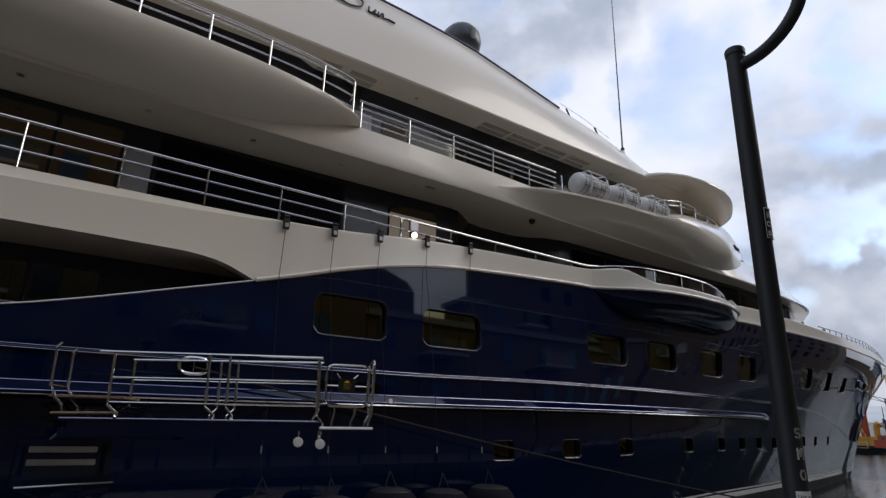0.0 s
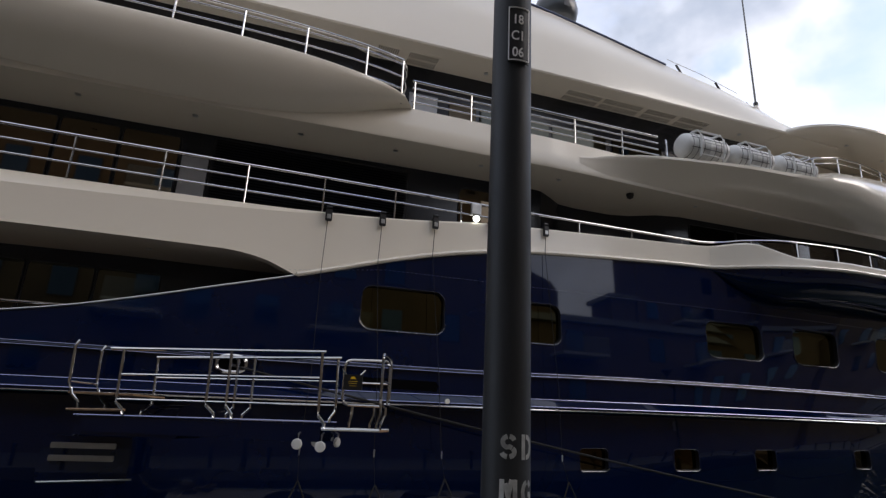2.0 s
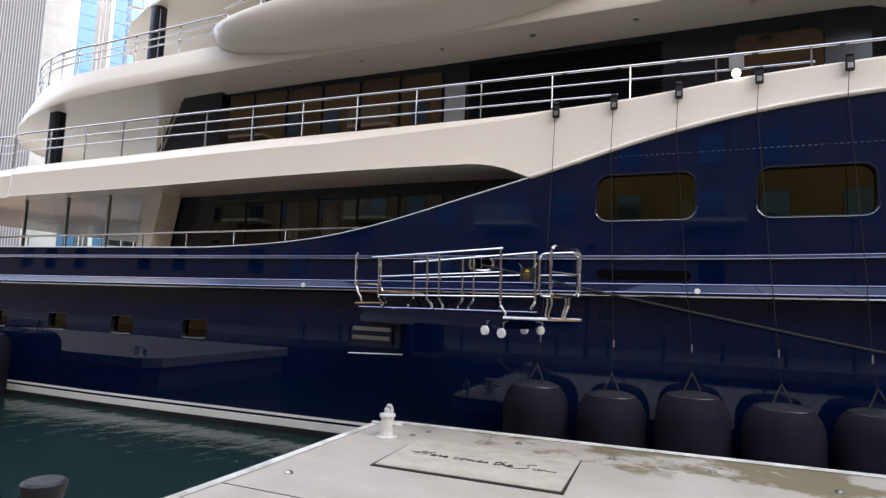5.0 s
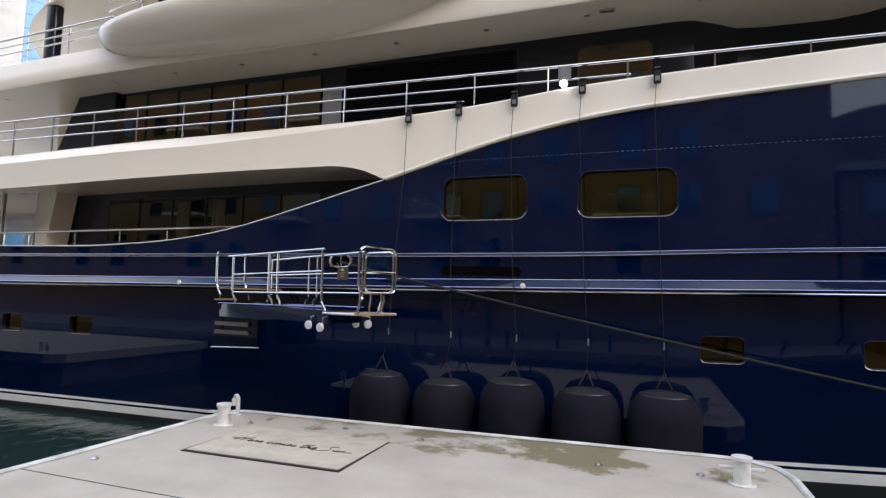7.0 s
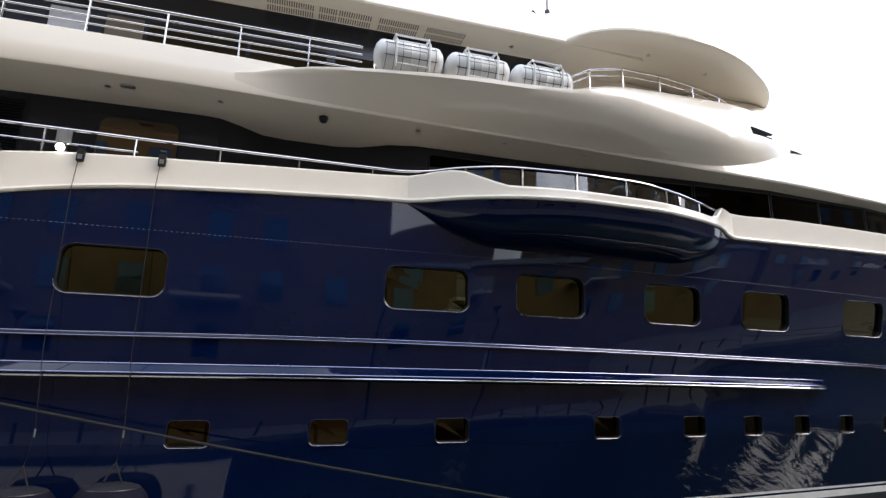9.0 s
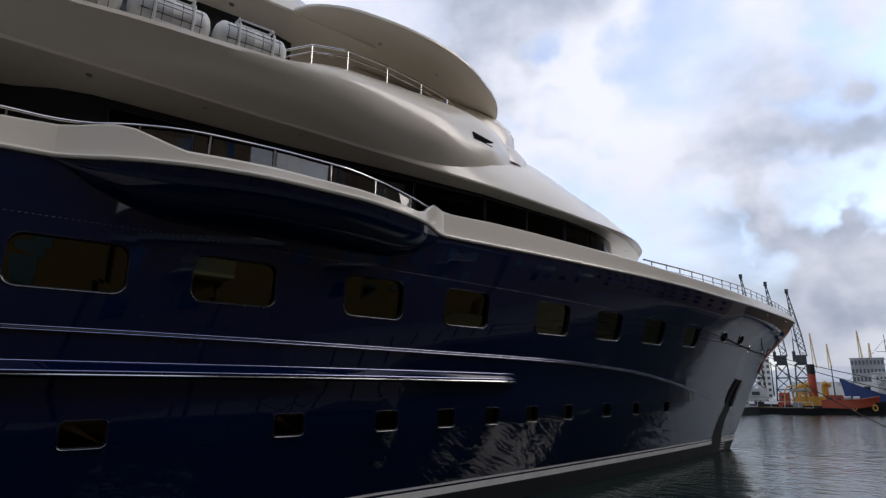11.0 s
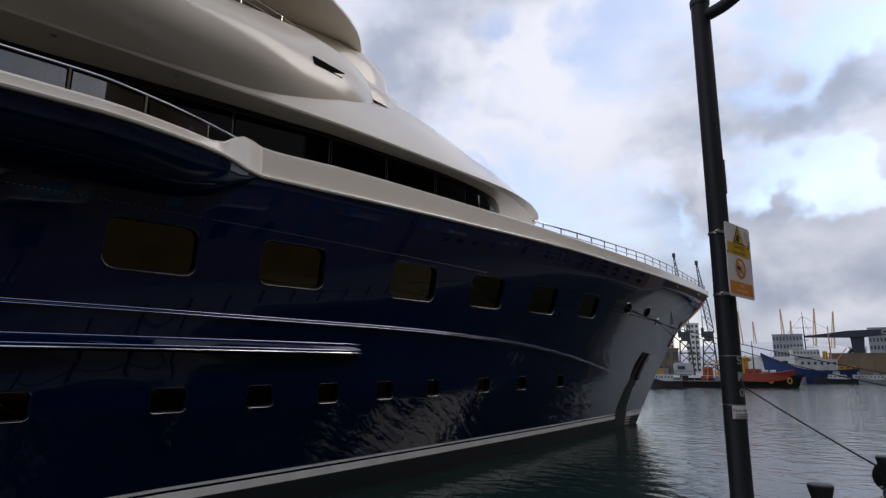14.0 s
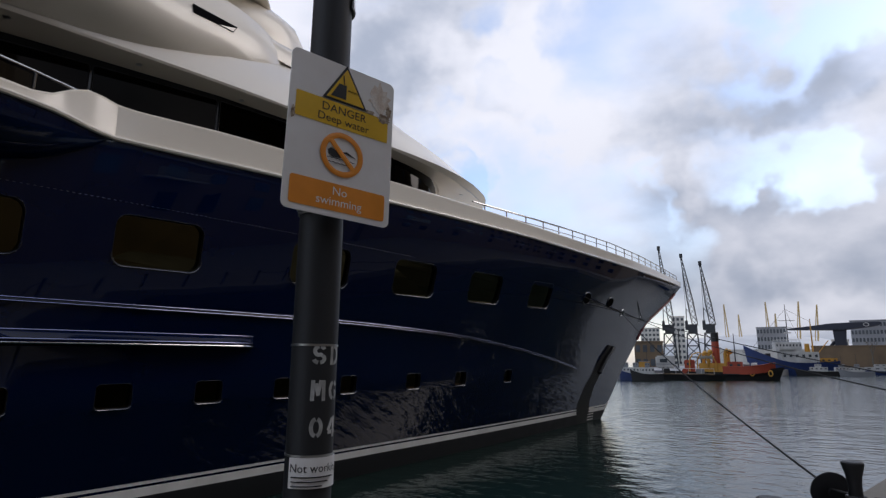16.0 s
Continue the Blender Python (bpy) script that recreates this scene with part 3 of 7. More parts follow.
def rope_coil():
    ob = thing("mooring_rope", "tan laid mooring rope coiled round a bollard", "rope")
    rnd = random.Random(5)
    pts = []
    for k in range(34):
        a = k * 0.62
        r = 0.17 + 0.03 * math.sin(k * 0.9) + 0.015 * rnd.random()
        pts.append((1.42 + r * math.cos(a), 3.15 + r * math.sin(a), PT + 0.07 + 0.0058 * k + 0.02 * math.sin(k * 0.6)))
    loose = []
    for k in range(30):
        a = k * 0.6 + 2.6
        r = 0.15 + 0.045 * math.sin(k * 0.75)
        loose.append((1.86 + r * 1.35 * math.cos(a), 3.28 + r * math.sin(a), PT + 0.05 + 0.0058 * k + 0.015 * math.sin(k)))
    tail = [(1.25, 3.12, PT + 0.06), (1.0, 2.95, PT + 0.05), (0.75, 2.75, PT + 0.0), (0.4, 2.45, -0.25), (0.1, 2.1, 0.0), (-0.5, 1.8, 0.09)]
    for line in (pts, loose, tail):
        for strand in twisted(line, 0.04):
            part("strand", strand, HEMP, ob)


rope_coil()


POST_Y = 1.45


def quay_post(x):
    z = ground_z(x)
    ob = thing("quay_bollard", "black cast iron post with flared top on the quay edge", "bollard", group="quay edge posts", at=(x, POST_Y, z))
    part("post", revolve([(0.075, 0), (0.075, 0.05), (0.05, 0.09), (0.045, 0.45), (0.043, 0.58), (0.05, 0.64), (0.064, 0.69), (0.067, 0.705)], 18), IRON, ob)
    part("cap", revolve([(0.067, 0.705), (0.07, 0.715), (0.07, 0.73), (0.06, 0.738), (0.0, 0.74)], 18), IRON, ob)
    part("eye_ring", tube([(0.055 * math.cos(a), 0.055 * math.sin(a), 0.5) for a in (k * math.pi / 6 for k in range(12))], 0.012, 6, closed=True), IRON, ob)


POSTS = [21.25 + 1.615 * k for k in range(-18, 10)]
for px in POSTS:
    quay_post(px)


def chain(xa, xb):
    ob = thing("chain", "black iron chain hanging between quay posts", "chain", group="quay chains")
    n = 26
    for k in range(n):
        t = (k + 0.5) / n
        x = xa + (xb - xa) * t
        z = ground_z(x) + 0.5 - 0.9 * t * (1 - t)
        s = (xb - xa) / n * 0.78
        pts = []
        for q in range(10):
            a = 2 * math.pi * q / 10
            u, v = s * math.cos(a), 0.024 * math.sin(a)
            pts.append((x + u, POST_Y + (v if k % 2 else 0), z + (0 if k % 2 else v) - 0.9 * (1 - 2 * t) / (xb - xa) * u))
        part("link", tube(pts, 0.009, 5, closed=True), IRON, ob)


for k in (-1, 0, 1):
    chain(21.25 + 1.615 * k + 0.055, 21.25 + 1.615 * (k + 1) - 0.055)

# ---- lamp posts ----


def on_pole(bm, r, x, y):
    """Wraps flat letters round an upright pole, facing -y."""
    for v in bm.verts:
        a = v.co.x / r
        v.co = Vector((x + r * math.sin(a), y - r * math.cos(a), v.co.z))
    return bm


def pole_words(text, size, z, r, x, y, shift=0.0, narrow=1.0, weight=0.0):
    w = words(text, size, weight=weight)
    for v in w.verts:
        v.co.x *= narrow
    bmesh.ops.subdivide_edges(w, edges=[e for e in w.edges if e.calc_length() > 0.012], cuts=2)
    for v in w.verts:
        v.co = Vector((v.co.x + shift, 0, v.co.y + z))
    return on_pole(w, r, x, y)


def arc(cx, cy, rx, ry, a0, a1, n=8):
    return [(cx + rx * math.cos(radians(a0 + (a1 - a0) * k / n)), cy + ry * math.sin(radians(a0 + (a1 - a0) * k / n))) for k in range(n + 1)]


# stencil letters as strokes in a cell 0.7 wide and 1 high
STROKES = {
    "S": [arc(0.36, 0.68, 0.25, 0.22, 20, 82, 5), arc(0.36, 0.68, 0.25, 0.22, 102, 250) + [(0.4, 0.5), (0.5, 0.44)], [(0.52, 0.43)] + arc(0.34, 0.3, 0.27, 0.2, 20, -78), arc(0.34, 0.3, 0.27, 0.2, -100, -165, 5)],
    "D": [[(0.12, 0.0), (0.12, 1.0)], [(0.27, 0.9)] + arc(0.3, 0.5, 0.3, 0.4, 88, -88, 10) + [(0.27, 0.1)]],
    "M": [[(0.08, 0.0), (0.1, 1.0)], [(0.24, 0.85), (0.38, 0.25)], [(0.5, 1.0), (0.36, 0.35)], [(0.66, 0.0), (0.64, 1.0)]],
    "G": [arc(0.37, 0.5, 0.27, 0.4, 35, 80, 5), arc(0.37, 0.5, 0.27, 0.4, 102, 258, 10), arc(0.37, 0.5, 0.27, 0.4, 280, 335, 5) + [(0.62, 0.45)], [(0.42, 0.43), (0.62, 0.43)]],
    "0": [arc(0.35, 0.5, 0.25, 0.4, 100, 260, 10), arc(0.35, 0.5, 0.25, 0.4, 80, -80, 10)],
    "5": [[(0.2, 0.9), (0.66, 0.9)], [(0.16, 0.97), (0.14, 0.5)], [(0.14, 0.52)] + arc(0.32, 0.33, 0.27, 0.23, 95, -75, 9), arc(0.32, 0.33, 0.27, 0.23, -100, -160, 4)],
    "4": [[(0.5, 0.0), (0.5, 1.0)], [(0.36, 0.92), (0.08, 0.32)], [(0.06, 0.26), (0.36, 0.26)], [(0.6, 0.26), (0.7, 0.26)]],
}


def stencil(text, h, z, r, x, y, shift=0.0):
    out = []
    w = 0.7 * h + 0.011
    for i, ch in enumerate(text):
        x0 = (i - len(text) / 2) * w + 0.004 + shift
        for line in STROKES[ch]:
            fine = []
            for a, b in zip(line, line[1:]):
                n = 3 if len(line) < 4 else 1
                fine += [(a[0] + (b[0] - a[0]) * k / n, a[1] + (b[1] - a[1]) * k / n) for k in range(n)]
            fine.append(line[-1])
            rows = []
            for k, p in enumerate(fine):
                a, b = fine[max(k - 1, 0)], fine[min(k + 1, len(fine) - 1)]
                d = Vector((b[0] - a[0], b[1] - a[1])).normalized() * 0.098
                rows.append([(x0 + h * (p[0] + u * d.y), 0, z + h * (p[1] - u * d.x)) for u in (-1, -0.33, 0.33, 1)])
            out.append(grid(rows))
    return on_pole(merge(*out), r, x, y)


def band(x, y, z0, z1, r, a0, a1, n=10):
    A = [radians(a0 + (a1 - a0) * k / n) for k in range(n + 1)]
    f = lambda rad, z: [(x + rad * math.sin(a), y - rad * math.cos(a), z) for a in A]
    rows = [f(r, z0), f(r + 0.003, z0), f(r + 0.003, z1), f(r, z1)]
    return grid(rows)


def street_lamp(x, y, eye, number, turn, size, r, rise, drop=0.0, side=-6):
    """eye: the height of the stencilled letters' top."""
    g = ground_z(x)
    ob = thing("street_lamp", "dark grey steel lamp post with a swan neck and bowl shade", "street lamp", group="quay lamp posts")
    part("pole", revolve([(0.085, 0), (0.085, 0.5), (r + 0.001, 0.56), (r, 1.75), (r - 0.001, 1.9), (r - 0.003, rise)], 28, (x, y, g)), POLE, ob, smooth=40)
    part("collar", revolve([(r - 0.003, rise - 0.004), (r + 0.001, rise), (r + 0.002, rise + 0.03), (r - 0.002, rise + 0.04), (0.0, rise + 0.047)], 24, (x, y, g)), POLE, ob)
    for dz in (-0.006, -0.274 * size - 0.022) if size < 0.81 else ():
        part("band_ring", revolve([(r - 0.001, 0), (r + 0.002, 0.001), (r + 0.002, 0.005), (r - 0.001, 0.006)], 28, (x, y, eye + dz)), SATIN, ob)
    t = g + rise - 0.075
    arm = [(0, 0), (0.1, 0.01), (0.18, 0.035), (0.26, 0.085), (0.33, 0.16), (0.375, 0.25), (0.395, 0.34), (0.395, 0.44)]
    bend = []
    for i in range(len(arm) - 1):
        p0, a, b, p3 = (Vector(arm[min(max(i + q, 0), len(arm) - 1)]) for q in (-1, 0, 1, 2))
        bend += [0.5 * (2 * a + (b - p0) * u + (2 * p0 - 5 * a + 4 * b - p3) * u * u + (3 * a - p0 - 3 * b + p3) * u**3) for u in (0, 0.25, 0.5, 0.75)]
    bend.append(Vector(arm[-1]))
    part("swan_neck", tube([(x, y - p.x, t + p.y) for p in bend], 0.034, 14), POLE, ob)
    bz = t + 0.49
    shade = part("shade", revolve([(0.035, -0.05), (0.05, 0.0), (0.09, 0.075), (0.15, 0.15), (0.212, 0.21), (0.217, 0.225), (0.205, 0.222), (0.09, 0.11), (0.0, 0.1)], 36, (x, y - 0.395, bz)), POLE, ob, "dark conical bowl shade", smooth=60)
    part("top_plate", revolve([(0.205, 0.22), (0.19, 0.245), (0.0, 0.265)], 36, (x, y - 0.395, bz)), POLE, shade)
    part("bird_spikes", merge(*[tube([(x + 0.15 * math.cos(a), y - 0.395 + 0.15 * math.sin(a), bz + 0.24), (x + 0.19 * math.cos(a), y - 0.395 + 0.19 * math.sin(a), bz + 0.38)], 0.003, 4) for a in (k * 0.7 for k in range(9))]), SATIN, shade)
    for k, s in enumerate(("SD", "MG", number)):
        part("stencil_letters", stencil(s, 0.055 * size, eye - (0.057 + 0.097 * k) * size, r + 0.001, x, y, 0.006), STENCIL, ob, "white stencilled letters")
    pz = eye + 0.905 + drop
    plate = part("number_plate", band(x, y, pz, pz + 0.17 - 0.3 * drop, r + 0.001, side - 31, side + 31), BLACK, ob, "black plate with white figures")
    for k, s in enumerate(("18", "C1", "06")):
        part("plate_lettering", pole_words(s, 0.04, pz + 0.115 - 0.05 * k, r + 0.0055, x, y, -0.004 + r * radians(side), 0.78, 0.0009), SIGNWHITE, plate)
    for za in (pz + 0.004, pz + 0.164 - 0.3 * drop):
        part("plate_border", band(x, y, za, za + 0.002, r + 0.0042, side - 29, side + 29), SIGNWHITE, plate)
    for a in (side - 29, side + 26):
        part("plate_border", band(x, y, pz + 0.006, pz + 0.164 - 0.3 * drop, r + 0.0042, a, a + 3, 2), SIGNWHITE, plate)
    c = Matrix.Translation((x, y, eye))
    ob.matrix_basis = c @ Matrix.Rotation(radians(0.35), 4, "Y") @ c.inverted()
    low = eye - 0.276 * size - 0.02
    st = part("sticker", band(x, y, low - 0.062, low, r + 0.001, turn - 66, turn + 85, 16), SIGNWHITE, ob, "white paper sticker")
    part("sticker_words", pole_words("Not working?", 0.024, low - 0.029, r + 0.005, x, y, 0.006 + 0.06 * radians(turn)), BLACK, st)
    for k in range(3):
        part("sticker_bar", band(x, y, low - 0.04 - 0.009 * k, low - 0.038 - 0.009 * k, r + 0.0042, turn - 56, turn + 40 - 14 * k, 8), BLACK, st)
    return ob


street_lamp(2.799, 1.325, 1.474, "05", -2, 0.92, 0.0525, 3.36)
street_lamp(18.525, 1.456, 1.802, "04", -12, 0.8, 0.0515, 3.44, -0.062, 62)


def danger_sign():
    ob = thing("warning_sign", "white deep water and no swimming sign, worn at the edges", "sign")
    M = Matrix.Translation((18.517, 1.366, 2.268)) @ Matrix.Rotation(radians(-2), 4, "Z") @ Matrix.Rotation(radians(90), 4, "X") @ Matrix.Rotation(radians(-1.2), 4, "Z") @ Matrix.Diagonal((1.105, 1.035, 1, 1))
    put = lambda bm, dz: moved(bm, M @ Matrix.Translation((0, 0, dz)))
    part("board", put(prism(rounded(0.252, 0.36, 0.014), 0, 0.003), 0), SIGNWHITE, ob)
    part("yellow_panel", put(moved(prism(rounded(0.224, 0.058, 0.003), 0, 0.001), Matrix.Translation((0, 0.055, 0))), 0.0032), SIGNYELLOW, ob)
    part("orange_panel", put(moved(prism(rounded(0.224, 0.062, 0.006), 0, 0.001), Matrix.Translation((0, -0.136, 0))), 0.0032), SIGNORANGE, ob)
    tri = lambda s: [(-0.062 * s, -0.036 * s), (0.062 * s, -0.036 * s), (0, 0.072 * s)]
    part("triangle_border", put(moved(prism(tri(0.88), 0, 0.001), Matrix.Translation((0, 0.118, 0))), 0.0045), BLACK, ob)
    part("triangle", put(moved(prism(tri(0.74), 0, 0.001), Matrix.Translation((0, 0.118, 0))), 0.0058), SIGNYELLOW, ob)
    part("quay_symbol", put(moved(prism([(-0.036, -0.022), (0.0, -0.022), (0.0, 0.012), (-0.018, 0.012)], 0, 0.001), Matrix.Translation((0, 0.118, 0))), 0.0071), BLACK, ob)
    part("wave_symbol", put(moved(merge(tube([(0.004 + 0.004 * k, 0.004 * (k % 2), 0) for k in range(7)], 0.0008, 4), tube([(-0.006, 0.014, 0), (-0.008, 0.034, 0)], 0.0014, 4)), Matrix.Translation((0, 0.118, 0))), 0.0076), BLACK, ob)
    part("danger_words", put(moved(words("DANGER", 0.027), Matrix.Translation((0, 0.058, 0))), 0.0048), BLACK, ob)
    part("water_words", put(moved(words("Deep water", 0.026), Matrix.Translation((0, 0.034, 0))), 0.0048), BLACK, ob)
    part("no_words", put(moved(words("No", 0.027), Matrix.Translation((0, -0.131, 0))), 0.0048), SIGNWHITE, ob)
    part("swimming_words", put(moved(words("swimming", 0.027), Matrix.Translation((0, -0.155, 0))), 0.0048), SIGNWHITE, ob)
    rnd = random.Random(8)
    for cx, cy, w, h, name in ((0.087, 0.128, 0.03, 0.042, STAIN), (0.1, 0.083, 0.018, 0.012, GLUE), (0.062, 0.088, 0.014, 0.006, GLUE), (-0.117, 0.03, 0.005, 0.018, GLUE), (0.112, 0.104, 0.008, 0.016, GLUE)):
        edge = [(cx + w * math.cos(a) * (q := rnd.uniform(0.65, 1.1)), cy + h * math.sin(a) * q) for a in (k * math.pi / 12 for k in range(24))]
        part("stain", put(prism([(min(0.124, max(-0.124, u)), min(0.176, v)) for u, v in edge], 0, 0.0004), 0.0034 if name is STAIN else 0.0046), name, ob)
    C = (0.0, -0.036)
    ring = [(C[0] + 0.045 * math.cos(a), C[1] + 0.045 * math.sin(a), 0) for a in (k * math.pi / 20 for k in range(40))]
    part("prohibition_ring", put(merge(tube(ring, 0.0065, 6, closed=True, flat=0.15), tube([(-0.031, -0.004, 0), (0.031, -0.068, 0)], 0.006, 6, flat=0.15)), 0.0055), SIGNORANGE, ob)
    part("swimmer_symbol", put(merge(prism([(-0.033 + 0.008 * 0, -0.03), (-0.026, -0.024), (-0.012, -0.03), (0.0, -0.043), (-0.022, -0.045), (-0.031, -0.04)], 0, 0.001), prism([(-0.004, -0.03), (0.012, -0.026), (0.034, -0.036), (0.012, -0.031)], 0, 0.001)), 0.0035), BLACK, ob)
    for j in range(2):
        part("water_line", put(tube([(-0.034 + 0.005 * k, -0.048 - 0.01 * j + 0.002 * (k % 2), 0) for k in range(14 - 2 * j)], 0.0008, 4), 0.0045), BLACK, ob)
    for z in (2.42, 2.1):
        part("clamp_bracket", merge(box(18.45, 1.37, z, 18.59, 1.4, z + 0.018), revolve([(0.054, z + 0.002), (0.054, z + 0.014)], 20, (18.525, 1.456, 0)), tube([(18.46, 1.44, z + 0.008), (18.448, 1.425, z + 0.008)], 0.01, 6)), SATIN, ob)


danger_sign()

# ---- the yacht: hull ----
SHEER = [(-30, 2.58), (-5, 2.58), (-3, 2.65), (-1.73, 2.76), (-0.56, 2.95), (0.56, 3.22), (1.65, 3.52), (2.97, 3.88), (3.74, 4.10), (4.75, 4.40), (5.72, 4.64), (6.68, 4.82), (7.6, 4.94), (8.5, 5.01), (10, 5.11), (12.2, 5.22), (19.7, 5.30), (23.0, 5.41), (26.0, 5.52), (29.2, 5.65), (32.6, 5.78), (36.4, 5.89), (41, 6.07), (47, 6.3), (54.8, 6.66)]
STEM = [(-2.0, 43.6), (-1.07, 44.6), (1.65, 47.2), (4.0, 49.8), (5.7, 53.2), (6.7, 54.8), (7.2, 55.3)]
TAPER = [(-2.0, 8.0), (-0.8, 9.0), (-0.3, 9.0), (1.0, 11.5), (2.1, 11.0), (3.4, 12.0), (5.3, 13.0), (6.7, 13.0)]
POWER = [(-2.0, 1.2), (-0.8, 1.29), (-0.3, 1.29), (1.0, 1.52), (2.1, 1.6), (3.4, 1.75), (5.3, 2.0), (6.7, 1.95)]
SIDE = [(-2.0, 10.32), (-1.0, 10.22), (1.0, 10.22), (3.2, 10.27), (5.5, 10.33)]
lin = lambda pts, v: float(np.interp(v, [p[0] for p in pts], [p[1] for p in pts]))


def sheer(x):
    return curve(SHEER, x)


def hull_y(x, z):
    """The outer skin on the quay side."""
    s, x0, xe, p = lin(SIDE, z), lin(TAPER, z), lin(STEM, z), lin(POWER, z)
    if x > x0:
        s += (MID - s) * min(1.0, (x - x0) / (xe - x0)) ** p
    if x < -20:
        s += 0.9 * ((-20 - x) / 9) ** 2
    return min(s, MID)


def stem_z(x):
    return float(np.interp(x, [p[1] for p in STEM], [p[0] for p in STEM]))


def keel_z(x):
    return -1.6 if x < 43.8 else max(-1.6, stem_z(x))


win_low = lambda x: lin([(0, 3.05), (8, 3.12), (16, 3.24), (20, 3.29), (25, 3.39), (28, 3.46), (31.5, 3.56), (35, 3.7)], x)
win_high = lambda x: win_low(x) + 0.79 + 0.06 * min(1.0, max(0.0, (x - 14) / 8))
port_low = lambda x: lin([(-12, 0.47), (-4.6, 0.56), (8.9, 0.80), (13, 0.88), (16.5, 0.94), (21, 0.985), (25, 1.03), (33, 1.12)], x)
port_high = lambda x: port_low(x) + 0.39
stripe_z = lambda x: lin([(-30, -0.95), (-7, -0.9), (2, -0.8), (9, -0.64), (14, -0.48), (19, -0.38), (28, -0.35), (45, -0.32)], x)

# centre and width of the windows in the topsides, and of the small ports low down
WINDOWS = [(4.97, 1.58), (7.45, 1.58), (12.7, 1.6), (15.25, 1.5), (18.22, 1.48), (20.94, 1.48), (24.38, 1.55), (27.42, 1.58), (30.65, 1.7), (34.2, 1.6)]
PORTS = [(-11.4, 0.58), (-9.16, 0.7), (-6.88, 0.72), (-4.6, 0.74), (8.88, 0.62), (11.06, 0.62), (13.23, 0.62), (16.53, 0.6), (18.8, 0.6), (20.55, 0.56), (22.2, 0.53), (23.9, 0.53), (25.7, 0.5), (28.07, 0.58), (30.3, 0.56), (33.2, 0.5)]

yacht = thing("yacht", "large motor yacht with dark blue hull and cream superstructure, moored", "yacht")


def hull():
    pad = 0.05
    xs = {round(-29 + 0.8 * k, 3) for k in range(31)} | {round(-4.2 + 0.3 * k, 3) for k in range(56)} | {round(12.9 + 0.8 * k, 3) for k in range(40)} | {round(44.5 + 0.5 * k, 3) for k in range(21)} | {54.79}
    cells = []
    for lst, lo, hi in ((WINDOWS, win_low, win_high), (PORTS, port_low, port_high)):
        for c, w in lst:
            a, b = c - w / 2 - pad, c + w / 2 + pad
            cells.append((a, b, lo, hi))
    for a, b, lo, hi in cells:
        xs = {x for x in xs if not a - 0.12 < x < b + 0.12}
    for a, b, lo, hi in cells:
        # stations of other cells that fall inside this one are moved to its nearer edge by leaving them out
        xs |= {round(a, 3), round(b, 3)}
    xs = sorted(xs)
    rows_z = [lambda x: -1.6, lambda x: stripe_z(x) - 0.31, lambda x: stripe_z(x) - 0.26, lambda x: stripe_z(x) - 0.1, lambda x: stripe_z(x) - 0.055, stripe_z, lambda x: port_low(x) - pad, lambda x: port_high(x) + pad,
              lambda x: 1.6 + 0.01 * x, lambda x: 2.1 + 0.01 * x, lambda x: 2.6 + 0.012 * x, lambda x: win_low(x) - pad, lambda x: win_high(x) + pad, lambda x: 4.2 + 0.006 * x, lambda x: 4.6 + 0.01 * x, lambda x: 5.0 + 0.012 * x, lambda x: 9.0]
    R = len(rows_z)
    bm = bmesh.new()
    V = {}

    def vert(i, j):
        x = xs[i]
        z = min(max(rows_z[j](x), keel_z(x)), sheer(x))
        k = (i, round(z, 4))
        if k not in V:
            V[k] = bm.verts.new((x, hull_y(x, z), z))
        return V[k]
    lookup = {}
    for a, b, lo, hi in cells:
        j = 6 if lo is port_low else 11
        ia = xs.index(round(a, 3))
        ib = xs.index(round(b, 3))
        for i in range(ia, ib):
            lookup[(i, j)] = (a, b, lo, hi)
    mats = {1: 3, 2: 1, 3: 2, 4: 1}
    for i in range(len(xs) - 1):
        for j in range(R - 1):
            if (i, j) in lookup:
                continue
            q = []
            for v in (vert(i, j), vert(i + 1, j), vert(i + 1, j + 1), vert(i, j + 1)):
                if v not in q:
                    q.append(v)
            if len(q) > 2:
                f = bm.faces.new(q)
                f.smooth = True
                f.material_index = {0: 3, 1: 3, 2: 1, 3: 2, 4: 1}.get(j, 0)
    # the skin round each opening
    for a, b, lo, hi in {c for c in lookup.values()}:
        ia, ib = xs.index(round(a, 3)), xs.index(round(b, 3))
        j = 6 if lo is port_low else 11
        low = [vert(i, j) for i in range(ia, ib + 1)]
        high = [vert(i, j + 1) for i in range(ia, ib + 1)]
        out = opening(a, b, lo, hi, pad)
        inner = [bm.verts.new(p) for p in out]
        n = len(inner) // 4
        L0, L1, H1, H0 = low[0], low[-1], high[-1], high[0]
        for q, c in enumerate((L0, L1, H1, H0)):
            for k in range(n - 1):
                bm.faces.new((c, inner[q * n + k], inner[q * n + k + 1]))
        bm.faces.new([*low, inner[n], inner[n - 1]])
        bm.faces.new((L1, H1, inner[2 * n], inner[2 * n - 1]))
        bm.faces.new([*high[::-1], inner[3 * n], inner[3 * n - 1]])
        bm.faces.new((H0, L0, inner[0], inner[4 * n - 1]))
    for f in bm.faces:
        f.smooth = True
    bmesh.ops.recalc_face_normals(bm, faces=bm.faces)
    if sum(f.normal.y * f.calc_area() for f in bm.faces) > 0:
        bmesh.ops.reverse_faces(bm, faces=bm.faces)
    me = bpy.data.meshes.new("hull")
    mirrored(bm).to_mesh(me)
    for m in (NAVY, STRIPE, NAVY, ANTIFOUL):
        me.materials.append(m)
    me.set_sharp_from_angle(angle=radians(35))
    link("hull", me, None, yacht, "glossy dark blue hull with white boot stripes")


